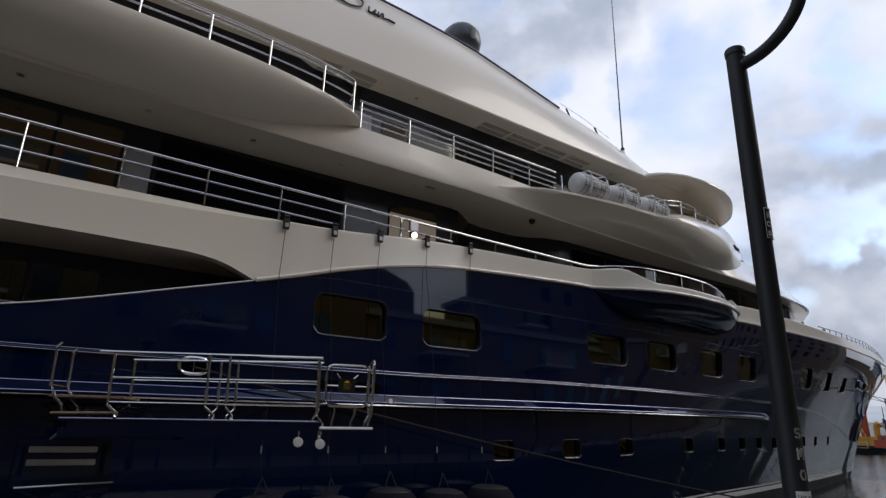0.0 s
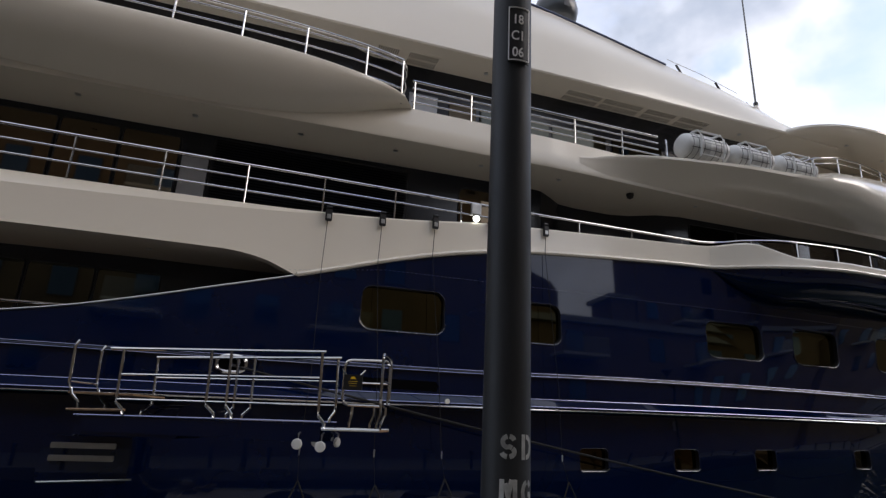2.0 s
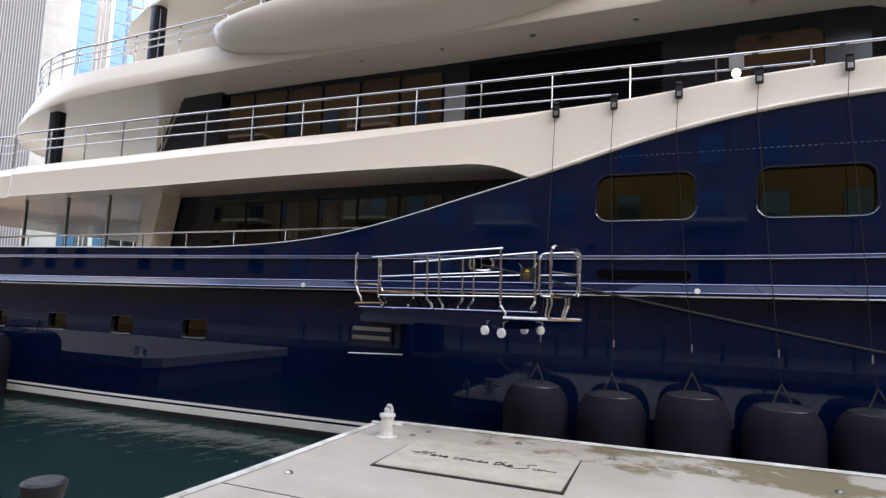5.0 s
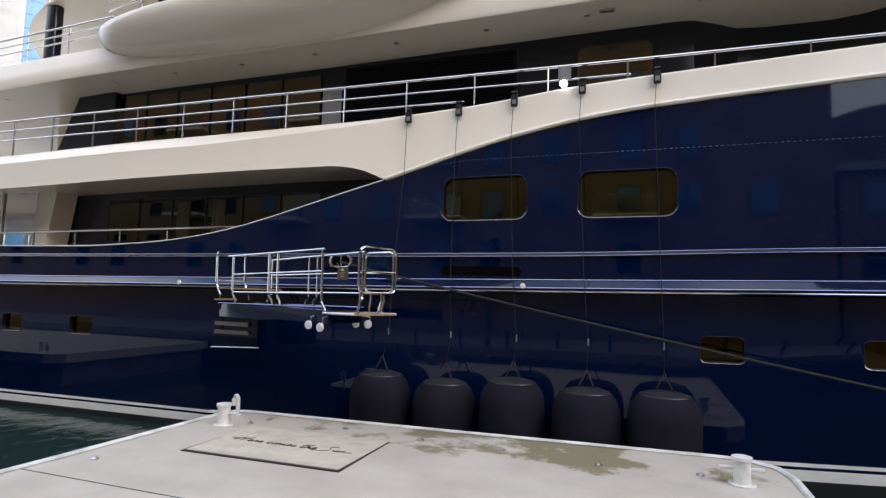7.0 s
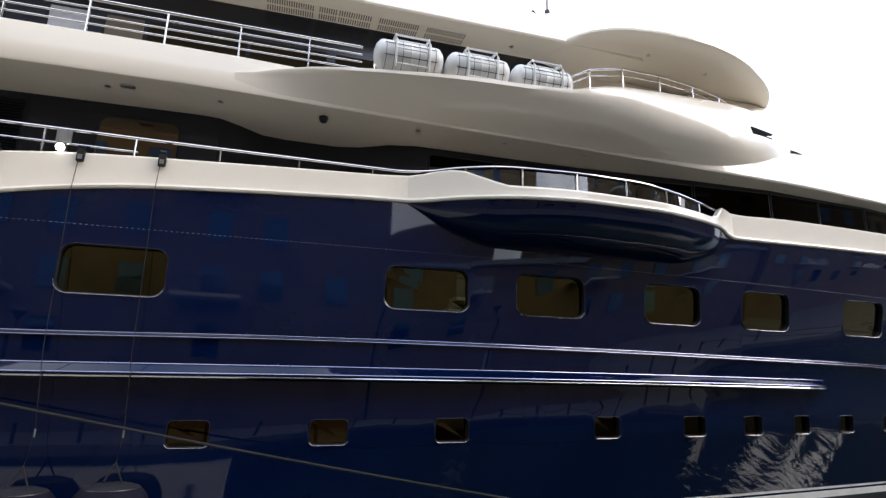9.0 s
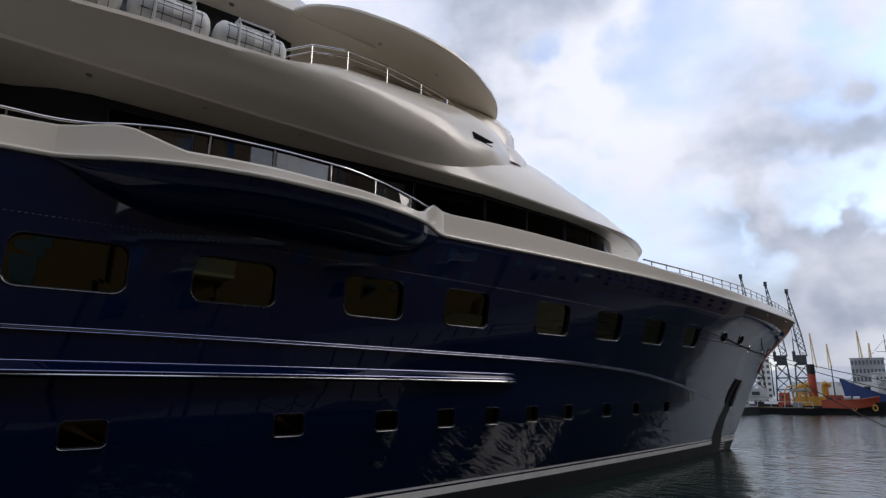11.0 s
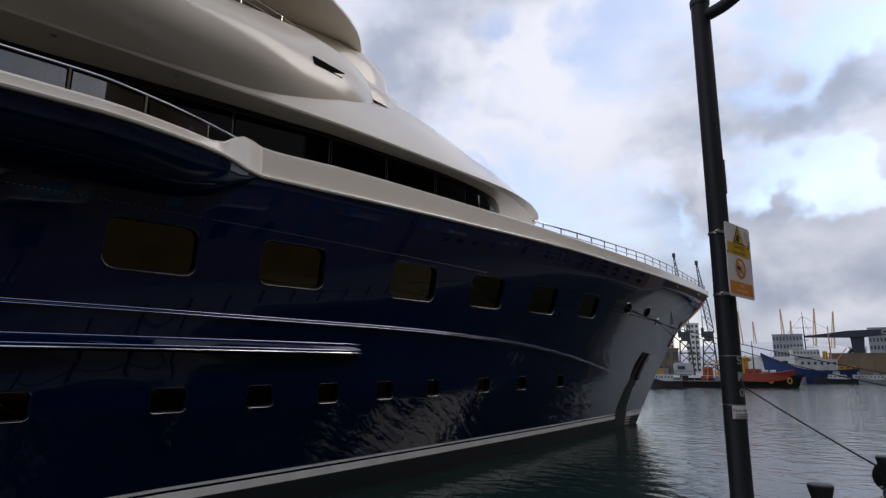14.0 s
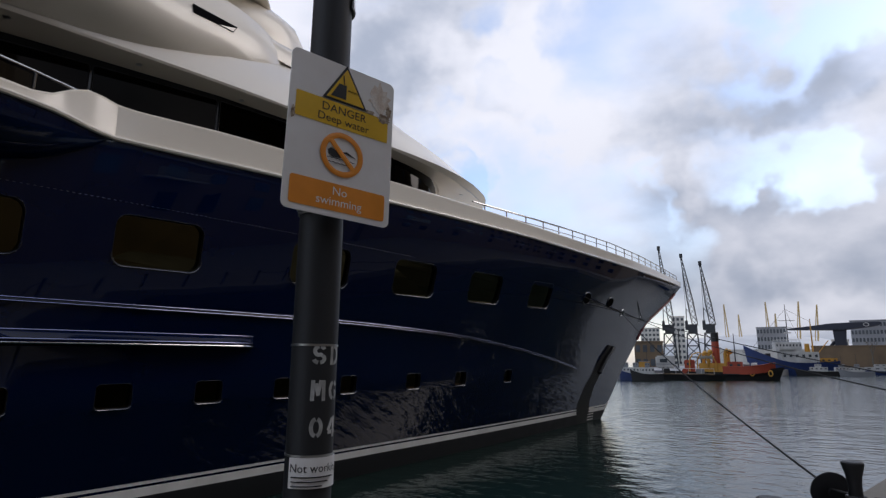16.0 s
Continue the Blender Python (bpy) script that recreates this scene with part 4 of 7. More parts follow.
def opening(a, b, lo, hi, pad, deep=0.0, grow=0.0):
    cx, w = (a + b) / 2, b - a - 2 * pad + 2 * grow
    h = hi(cx) - lo(cx) + 2 * grow
    cz = (hi(cx) + lo(cx)) / 2
    r = (0.19 if lo is win_low else 0.11) * min(1.0, w / 0.9) + grow
    pts = []
    for u, v in rounded(w, h, min(r, h * 0.42)):
        x = cx + u
        z = cz + v + (lo(x) - lo(cx))
        pts.append((x, hull_y(x, z) + deep, z))
    return pts


def hull_window(c, w, lo, hi, name, glass, label):
    pad = 0.05
    a, b = c - w / 2 - pad, c + w / 2 + pad
    win = new(name)
    win.parent = yacht
    win["label"] = label
    edge, back = opening(a, b, lo, hi, pad), opening(a, b, lo, hi, pad, 0.11)
    part("reveal", grid([edge, back], wrap=True), GRILLE, win)
    part("window_frame", tube(opening(a, b, lo, hi, pad, 0.004, 0.004), 0.006, 6, closed=True), GRILLE, win)
    rim = opening(a, b, lo, hi, pad, -0.012, 0.022)
    n = len(rim) // 4
    part("sill", tube(rim[1:2 * n - 1] if lo is port_low else rim[:2 * n], 0.008, 6), DULLSTEEL, win, "thin polished steel lower rim")
    bm = bmesh.new()
    bm.faces.new([bm.verts.new((x, y - 0.01, z)) for x, y, z in back])
    part("pane", bm, glass, win, smooth=None)


hull()
for c, w in WINDOWS:
    hull_window(c, w, win_low, win_high, "window", BRONZE, "bronze tinted window with rounded corners")
for c, w in PORTS:
    hull_window(c, w, port_low, port_high, "porthole", PORTGLASS, "small rounded bronze tinted port")


def hull_line(xa, xb, zf, out, r, step=0.5, flat=1.0, sides=8):
    n = max(2, int((xb - xa) / step))
    pts = []
    for k in range(n + 1):
        x = xa + (xb - xa) * k / n
        pts.append((x, hull_y(x, zf(x)) - out, zf(x)))
    return tube(pts, r, sides, flat=flat)


KNUCKLE = [(-29, 2.28), (-7, 2.36), (6, 2.45), (10, 2.54), (16, 2.61), (19.7, 2.63), (24, 2.65), (29, 2.54), (33.3, 2.24), (36.5, 1.9), (39.5, 1.52)]
knuckle = lambda x: curve(KNUCKLE, x)
part("knuckle_strip", hull_line(-29, 39.5, knuckle, 0.0, 0.05, 0.5, 0.75), NAVY, yacht)
# two thin tinted bars stand in for sky highlights on the knuckle
for dz in (0.03, -0.022):
    part("knuckle_highlight", hull_line(-29, 39.5, lambda x: knuckle(x) + dz, 0.04, 0.010, 0.5), HIGHLIGHT_TRIM, yacht, "thin blue grey line coloured as a sky highlight")
RUB = [(-29, 1.60), (-7, 1.74), (6.2, 1.90), (11.2, 1.98), (17.9, 2.07), (22.98, 2.12)]
rub = lambda x: curve(RUB, x)


def rub_rail():
    rows = []
    xs_ = [-29 + 0.5 * k for k in range(104)] + [22.9, 23.0]
    for x in [q for q in xs_ if q <= 23.0]:
        z = rub(x)
        f = 1.0 if x < 22.6 else max(0.15, math.sqrt(max(0.0, 1 - ((x - 22.6) / 0.42) ** 2)))
        y = hull_y(x, z)
        o = 0.24 * f
        rows.append([(x, y + 0.05, z - 0.13), (x, y - o * 0.75, z - 0.12), (x, y - o, z - 0.09), (x, y - o, z - 0.03), (x, y - o * 0.45, z + 0.11), (x, y + 0.05, z + 0.13)])
    part("rub_rail", grid(rows, wrap=True, caps=True), NAVY, yacht, "glossy dark blue rubbing strake", smooth=25)
    part("rub_rail_trim", tube([(r[2][0], r[2][1] - 0.004, r[2][2] + 0.008) for r in rows], 0.017, 8), STEEL, yacht, "bright steel strip")
    # tinted bars on the bevel's edges imitate the sky reflected there
    for q in (3, 4):
        part("rub_rail_highlight", tube([(r[q][0], r[q][1] - 0.002, r[q][2] + 0.004) for r in rows], 0.011, 6), HIGHLIGHT_TRIM, yacht, "blue grey line coloured as reflected sky")


rub_rail()
for x in (-1.6, 5.78):
    part("rail_socket", moved(revolve([(0.045, 0), (0.045, 0.02), (0.02, 0.022)], 14), Matrix.Translation((x, hull_y(x, 1.9) - 0.235, rub(x) + 0.005)) @ Matrix.Rotation(radians(90), 4, "X")), STRIPE, yacht)
tagged(part("drip_line", merge(*[hull_line(2.6 + 0.085 * k, 2.64 + 0.085 * k, lambda x: 4.0 + 0.2 * max(-0.6, min(1, (x - 3) / 1.6)) + 0.0085 * max(0, x - 4.6), -0.001, 0.0034, 0.1, sides=4) for k in range(290)]), SATIN, yacht, "fine dotted seam along the topsides"), kind="stuff")
for x0, x1 in ((4.2, 5.7),):
    part("fairlead_slot", grid([[(x0 + (x1 - x0) * u, hull_y(5, 2.15) - 0.006, 2.15 + v) for u, v in ((0.0, 0.0), (0.03, -0.08), (0.97, -0.08), (1.0, 0.0), (0.97, 0.085), (0.03, 0.085))], [(x0 + (x1 - x0) * (0.5 + 0.97 * (u - 0.5)), hull_y(5, 2.15) + 0.004, 2.15 + v * 0.85) for u, v in ((0.0, 0.0), (0.03, -0.08), (0.97, -0.08), (1.0, 0.0), (0.97, 0.085), (0.03, 0.085))]], wrap=True, caps=True), VOID, yacht, "black fairlead slot")


def anchor_pocket():
    """The plated slot that runs down beside the stem."""
    rows = []
    for k in range(15):
        t = k / 14
        z = 2.6 - 3.7 * t
        xc = lin([(-1.1, 42.15), (-0.1, 41.65), (0.7, 41.75), (1.6, 42.6), (2.6, 43.75)], z)
        w = 0.5 + 0.4 * t
        rows.append([(xc - w, hull_y(xc - w, z) - 0.012, z), (xc, hull_y(xc, z) - 0.014, z), (xc + w, hull_y(xc + w, z) - 0.012, z)])
    bm = grid(rows)
    part("anchor_plate", bm, ANCHOR, yacht, "dark plate beside the stem")
    for k in range(5):
        z = -0.42 - 0.13 * k
        part("draught_bar", grid([[(x, hull_y(x, q) - 0.024, q) for x in (42.5, 42.9, 43.3)] for q in (z, z + 0.045)]), STRIPE, yacht)
    part("anchor_shoe", tube([(43.75, hull_y(43.75, 2.5) - 0.05, 2.5), (43.0, hull_y(43.0, 1.9) - 0.06, 1.9), (42.5, hull_y(42.5, 1.3) - 0.04, 1.3)], 0.2, 8, flat=0.5), BLACK, yacht)


anchor_pocket()
fairlead = new("fairlead")
fairlead.parent = yacht
fairlead["label"] = "polished oval fairlead in the hull side"
oval = [(2.14 + 0.225 * math.copysign(abs(math.cos(a)) ** 0.7, math.cos(a)), 2.3 + 0.13 * math.copysign(abs(math.sin(a)) ** 0.75, math.sin(a))) for a in (k * math.pi / 16 for k in range(32))]
part("ring", tube([(x, hull_y(x, 2.3) - 0.03, z) for x, z in oval], 0.036, 8, closed=True), STEEL, fairlead)
part("opening", grid([[(x, hull_y(x, 2.3) - 0.012, z) for x, z in oval], [(2.14 + (x - 2.14) * 0.2, hull_y(x, 2.3) - 0.008, 2.3 + (z - 2.3) * 0.2) for x, z in oval]], wrap=True, caps=False), VOID, fairlead)
part("centre_bar", tube([(2.14, hull_y(2.14, 2.3) - 0.04, 2.17), (2.14, hull_y(2.14, 2.3) - 0.04, 2.43)], 0.016, 6), STEEL, fairlead)
for x, z in ((43.6, 4.17), (47.6, 4.12)):
    part("hawse_pipe", tube([(x + 0.2 * math.cos(a), hull_y(x + 0.2 * math.cos(a), z + 0.16 * math.sin(a)) - 0.02, z + 0.16 * math.sin(a)) for a in (k * math.pi / 7 for k in range(14))], 0.05, 6, closed=True), STEEL, yacht)


def hull_oval(x, z, rx, rz, out):
    """A ring of points on the hull's skin."""
    ring = [(x + rx * math.copysign(abs(math.cos(a)) ** 0.7, math.cos(a)), z + rz * math.copysign(abs(math.sin(a)) ** 0.7, math.sin(a))) for a in (k * math.pi / 9 for k in range(18))]
    return [(u, hull_y(u, v) - out, v) for u, v in ring]


for x, z in ((38.3, 4.36), (41.2, 4.44)):
    mport = new("mooring_port")
    mport.parent = yacht
    part("opening", grid([hull_oval(x, z, 0.34, 0.19, 0.03), hull_oval(x, z, 0.05, 0.03, 0.03)], wrap=True, caps=False), VOID, mport)
    part("rim", tube(hull_oval(x, z, 0.36, 0.21, 0.02), 0.03, 6, closed=True), NAVY, mport)
stem_pts = [(lin(STEM, z) - 0.16, hull_y(lin(STEM, z) - 0.16, z) - 0.03, z) for z in [3.1 + 0.25 * k for k in range(13)]]
part("stem_line", tube(stem_pts, 0.05, 6), STEMRED, yacht, "dark red painted line along the stem")
for x, w in ((51.0, 0.9), (45.0, 0.35)):
    z = sheer(x) - 0.16
    part("scupper", grid([[(x - w / 2, hull_y(x - w / 2, z) - 0.01, z - 0.05), (x + w / 2, hull_y(x + w / 2, z) - 0.01, z - 0.03)], [(x - w / 2, hull_y(x - w / 2, z) - 0.02, z + 0.03), (x + w / 2, hull_y(x + w / 2, z) - 0.02, z + 0.05)]]), GRILLE, yacht)

# ---- bulwark and balcony ----
BW_TOP = [(-19, 4.8), (-14, 4.84), (-8, 4.95), (-3.3, 5.07), (0.4, 5.11), (2.64, 5.14), (3.4, 5.17), (4.75, 5.26), (6.7, 5.47), (8.5, 5.58), (10, 5.66), (11.6, 5.74), (12.3, 5.78), (12.95, 5.85), (13.2, 5.82), (13.65, 5.64), (14.1, 5.51), (16, 5.50), (18.7, 5.50), (19.05, 5.6), (19.35, 5.86), (19.65, 5.97), (20.2, 5.93), (21.8, 6.01), (25.5, 6.1), (28.5, 6.17), (33, 6.27), (39, 6.46), (45, 6.67), (54.8, 6.98)]
BW_LOW = [(-19, 3.96), (-14, 3.98), (-7.2, 4.07), (-3.2, 4.17), (0.5, 4.22), (1.75, 4.22), (2.2, 4.17), (2.55, 4.08), (2.8, 3.97), (2.97, 3.88)]
BALCONY = [(12.15, 0.0), (12.5, 0.12), (13.0, 0.42), (13.7, 0.74), (14.5, 0.98), (15.6, 1.12), (16.9, 1.12), (18.2, 0.9), (19.0, 0.62), (19.6, 0.2), (19.95, 0.0)]


def bw_low(x):
    return curve(BW_LOW, x) if x < 2.97 else sheer(x)


def bw_y(x):
    if x < -11.9:
        t = min(1.0, (-11.9 - x) / 8.4)
        return 10.4 + (MID - 10.4) * (1 - (1 - t**2.6) ** (1 / 2.6))
    y = hull_y(x, max(bw_low(x), 4.0))
    return min(y, 10.4) if x < 3 else y - curve(BALCONY, x)


def bulwark():
    xs_ = [-20.3 + 0.05 * k for k in range(10)] + [-19.75 + 0.25 * k for k in range(161)] + [20.5 + 0.6 * k for k in range(57)] + [54.7]
    rows = []
    for x in xs_:
        zl, zt, y = bw_low(x), curve(BW_TOP, x), bw_y(x)
        lean = 0.05 if x < 12 else 0.03
        d = min(0.22, max(0.0, MID - y - 0.01))
        q = 1.0 * max(0.0, min(1.0, (-12 - x) / 7))
        # an upper facet that leans inboard and fades out where the sheer sweeps up
        w = 0.2 * max(0.0, min(1.0, (3.3 - x) / 5.0)) ** 0.7
        rows.append([(x + q * (b - zl) / (zt - zl), a, b) for x, a, b in [(x, y, zl), (x, y + 0.01, zl + 0.06), (x, y + lean * 0.6, zt - 0.045 - w), (x, y + lean + 0.4 * w * (d > 0.05), zt - 0.04), (x, y + lean + (0.03 + 0.4 * w) * (d > 0.05), zt), (x, y + min(d, lean + d * 0.8), zt), (x, y + d, zt - 0.06), (x, y + d, zl)]])
    pair("bulwark", grid(rows, wrap=True, caps=True), WHITE, yacht, "cream white gloss bulwark", smooth=14)
    mould = [(x, bw_y(x) - 0.012, bw_low(x) + 0.025) for x in xs_ if 2.97 <= x < 54]
    pair("bulwark_moulding", tube(mould, 0.045, 8), WHITE, yacht, "rounded white moulding")
    low = [(x, hull_y(x, sheer(x)) - 0.005, sheer(x) + 0.012) for x in [-29 + 0.4 * k for k in range(80)] + [2.8, 2.95]]
    pair("sheer_trim", tube(low, 0.018, 8), SATIN, yacht, "bright strip on the hull's edge")
    # the dark underside of the balcony
    rows = []
    for k in range(33):
        x = 12.15 + 7.8 * k / 32
        b = curve(BALCONY, x)
        yb, zr = hull_y(x, sheer(x)), sheer(x)
        d = 0.72 * min(1.0, b / 0.85) ** 0.7
        rows.append([(x, yb + 0.03 - (b + 0.02) * math.cos(a) ** 0.8, zr + 0.01 - d * math.sin(a)) for a in (radians(90 * q / 10) for q in range(11))])
    pair("balcony_underside", grid(rows), NAVY, yacht, "dark blue curved underside of the balcony", smooth=60)
    # decks that close the hull
    deck = []
    for x in [-20.1 + 1.2 * k for k in range(61)] + [53.5]:
        z = 4.35 if x < 20 else min(curve(BW_TOP, x) - 0.35, sheer(x) + 0.1)
        y = bw_y(x) + 0.12 if x < 12 else hull_y(x, z) + 0.12
        deck.append([(x, y, z), (x, 2 * MID - y, z), (x, 2 * MID - y, z - 0.12), (x, y, z - 0.12)])
    part("upper_deck", grid(deck, wrap=True, caps=True), WHITE, yacht)
    low = []
    for x in [-29 + 1.0 * k for k in range(35)]:
        y = hull_y(x, 2.0) + 0.15
        low.append([(x, y, 1.95), (x, 2 * MID - y, 1.95), (x, 2 * MID - y, 1.85), (x, y, 1.85)])
    part("main_deck", grid(low, wrap=True, caps=True), TEAK, yacht)
    part("transom", grid([[(-29, hull_y(-29, z), z), (-29, 2 * MID - hull_y(-29, z), z)] for z in (-1.6, 0, 1, 2, 2.58)]), NAVY, yacht)


bulwark()
# ---- decks, overhangs and cabin walls ----


def overhang(name, xs_, yf, low, top, label, crown=None, rake=None, nose=None):
    """A deck slab with its fascia: yf(x) the lip, low(x) and top(x) the fascia's edges, crown(x): how far the top leans in."""
    rows = []
    for x in xs_:
        y, zl, zt = yf(x), low(x), top(x)
        c = crown(x) if crown else 0.03
        n_ = nose(x) if nose else 0.0
        half = [(min(y + 0.16 * n_, MID), zl), (min(y - 0.02, MID), zl + 0.04 + 0.13 * n_), (min(y + c * 0.35, MID), zl + (zt - zl) * 0.5), (min(y + c, MID), zt - 0.03), (min(y + c + 0.03, MID), zt)]
        q = rake(x) if rake else 0.0
        half = [(x + q * (b - zl) / (zt - zl), a, b) for a, b in half]
        rows.append(half + [(u, 2 * MID - a, b) for u, a, b in half[::-1]])
    part(name, grid(rows, wrap=True, caps=True), WHITE, yacht, label, smooth=35)


def round_end(x, xe, a, y0, n=2.4):
    """The plan line of a deck whose end at xe is rounded over the length a."""
    t = (a - abs(x - xe)) / a
    t = min(1.0, max(0.0, t))
    return y0 + (MID - y0) * (1 - (1 - t**n) ** (1 / n))


# soffit above the main side deck
overhang("main_deck_soffit", [-20.2, -19.9, -19.3, -18.6, -18, -17, -16, -15, -14, -13, -12, -8, -4, 0, 3.4], lambda x: bw_y(x) + 0.1, lambda x: curve(BW_LOW, min(x, 0.8)) + 0.01, lambda x: curve(BW_LOW, min(x, 0.8)) + 0.1, "cream painted soffit")
LIP2 = [(-15, 6.2), (-12, 6.45), (-8, 6.74), (-4, 6.85), (0.3, 6.89), (5, 6.98), (9, 7.03), (17, 7.03), (21, 6.98), (25, 6.93), (29, 6.94), (31, 7.0), (34, 7.08)]
TOP2 = [(-15, 7.15), (-12, 7.3), (-8, 7.46), (-4.6, 7.55), (0, 7.66), (5, 7.78), (9, 7.8), (16, 7.75), (20, 7.9), (21.5, 8.35), (23, 9.0), (24.9, 8.97), (26.2, 8.8), (27.5, 8.58), (29, 8.3), (30.3, 8.02), (31.3, 7.76), (32.2, 7.5), (32.9, 7.36), (33.4, 7.3)]
PLAN2 = [(8, 10.42), (12, 10.55), (15, 10.64), (18, 10.72), (21.5, 10.74), (24.7, 10.95), (27.9, 11.45), (29.6, 12.0), (30.8, 12.6), (31.75, 13.2), (32.7, 14.2), (33.4, 15.6), (33.7, 17.25)]


def plan2(x):
    if x < -9:
        return round_end(x, -16.5, 7.5, 10.42)
    return curve(PLAN2, x)


overhang("bridge_deck", [-16.5, -16.4, -16.1, -15.6, -15, -14, -13, -12, -11, -10, -9, -6, -3, 0, 2, 4, 6, 8, 9, 11, 13, 15, 17, 19, 21, 22, 23, 24, 25, 26, 27, 28, 28.8, 29.6, 30.2, 30.8, 31.2, 31.5, 31.9, 32.3, 32.6, 32.9, 33.2, 33.45, 33.6, 33.7], plan2, lambda x: curve(LIP2, x), lambda x: curve(TOP2, x), "cream bridge deck overhang with rounded lip",
         lambda x: 0.06 if x < 20 else 0.06 + 1.45 * min(1, (x - 20) / 3) * max(0.0, min(1.0, (MID - plan2(x)) / 4)), lambda x: 1.1 * max(0.0, min(1.0, (-9 - x) / 7)), lambda x: max(0.0, min(1.0, (x - 26) / 4)))
LIP3 = [(-12.5, 9.25), (-10, 9.42), (-6, 9.58), (2, 9.68), (8, 9.78), (16.2, 9.84)]
TOP3 = [(-10, 9.5), (-7, 10.4), (-3, 11.8), (3, 12.3), (6, 12.28), (8.1, 12.2), (10.3, 11.88), (12.7, 11.45), (14.4, 11.2), (16, 10.8), (17.1, 10.5), (18.2, 10.15)]


def plan3(x):
    if x < -5:
        return round_end(x, -12.5, 7.5, 10.95)
    return 10.95 if x < 16 else 10.95 + 0.05 * (x - 16)


overhang("sun_deck", [-12.5, -12.4, -12.1, -11.6, -11, -10.4, -9.5, -8.5, -7, -5, -3, 0, 3, 6, 7, 8.1, 9, 10.3, 11.5, 12.7, 14.4, 15, 16, 17.1, 18.2], plan3, lambda x: curve(LIP3, x), lambda x: max(curve(LIP3, x) + 0.2, curve(TOP3, x)), "cream sloping fascia of the sun deck", lambda x: 0.55, lambda x: 1.0 * max(0.0, min(1.0, (-5 - x) / 6)))
top_edge = [(x, plan3(x) + 0.6, max(curve(LIP3, x) + 0.2, curve(TOP3, x)) + 0.03) for x in [-5 + 0.5 * k for k in range(36)]]
pair("sun_deck_trim", tube(top_edge, 0.055, 8, flat=0.8), CAPPING, yacht, "dark blue capping on the sun deck edge")


def visor():
    """The rounded brow over the bridge."""
    knots = [(15.9, 11.4), (16.0, 11.1), (16.35, 10.55), (17.0, 10.2), (17.7, 10.08), (18.5, 10.05), (19.4, 10.12), (20.2, 10.3), (21.0, 10.6), (21.6, 10.92), (22.3, 11.33), (22.95, 11.88), (23.55, 12.75), (24.1, 14.2), (24.4, 15.7), (24.5, 17.25)]
    plan = []
    for i in range(len(knots) - 1):
        p0, a, b, p3 = (Vector(knots[min(max(i + q, 0), len(knots) - 1)]) for q in (-1, 0, 1, 2))
        for u in (0, 0.25, 0.5, 0.75):
            plan.append(tuple(0.5 * (2 * a + (b - p0) * u + (2 * p0 - 5 * a + 4 * b - p3) * u * u + (3 * a - p0 - 3 * b + p3) * u**3)))
    plan.append(knots[-1])
    rows = []
    for s, z in ((0.0, 9.92), (0.93, 9.84), (0.985, 9.83), (1.0, 9.88), (1.0, 9.94), (0.985, 10.0), (0.9, 10.1), (0.6, 10.3), (0.0, 10.42)):
        half = [(17.0 + (x - 17.0) * (s if x > 17.0 else 1), MID + (y - MID) * s, z + 0.026 * (x - 16)) for x, y in plan]
        rows.append(half + [(x, 2 * MID - y, zz) for x, y, zz in half[-2::-1]])
    part("bridge_visor", grid(rows), WHITE, yacht, "cream rounded visor over the bridge", smooth=50)


visor()


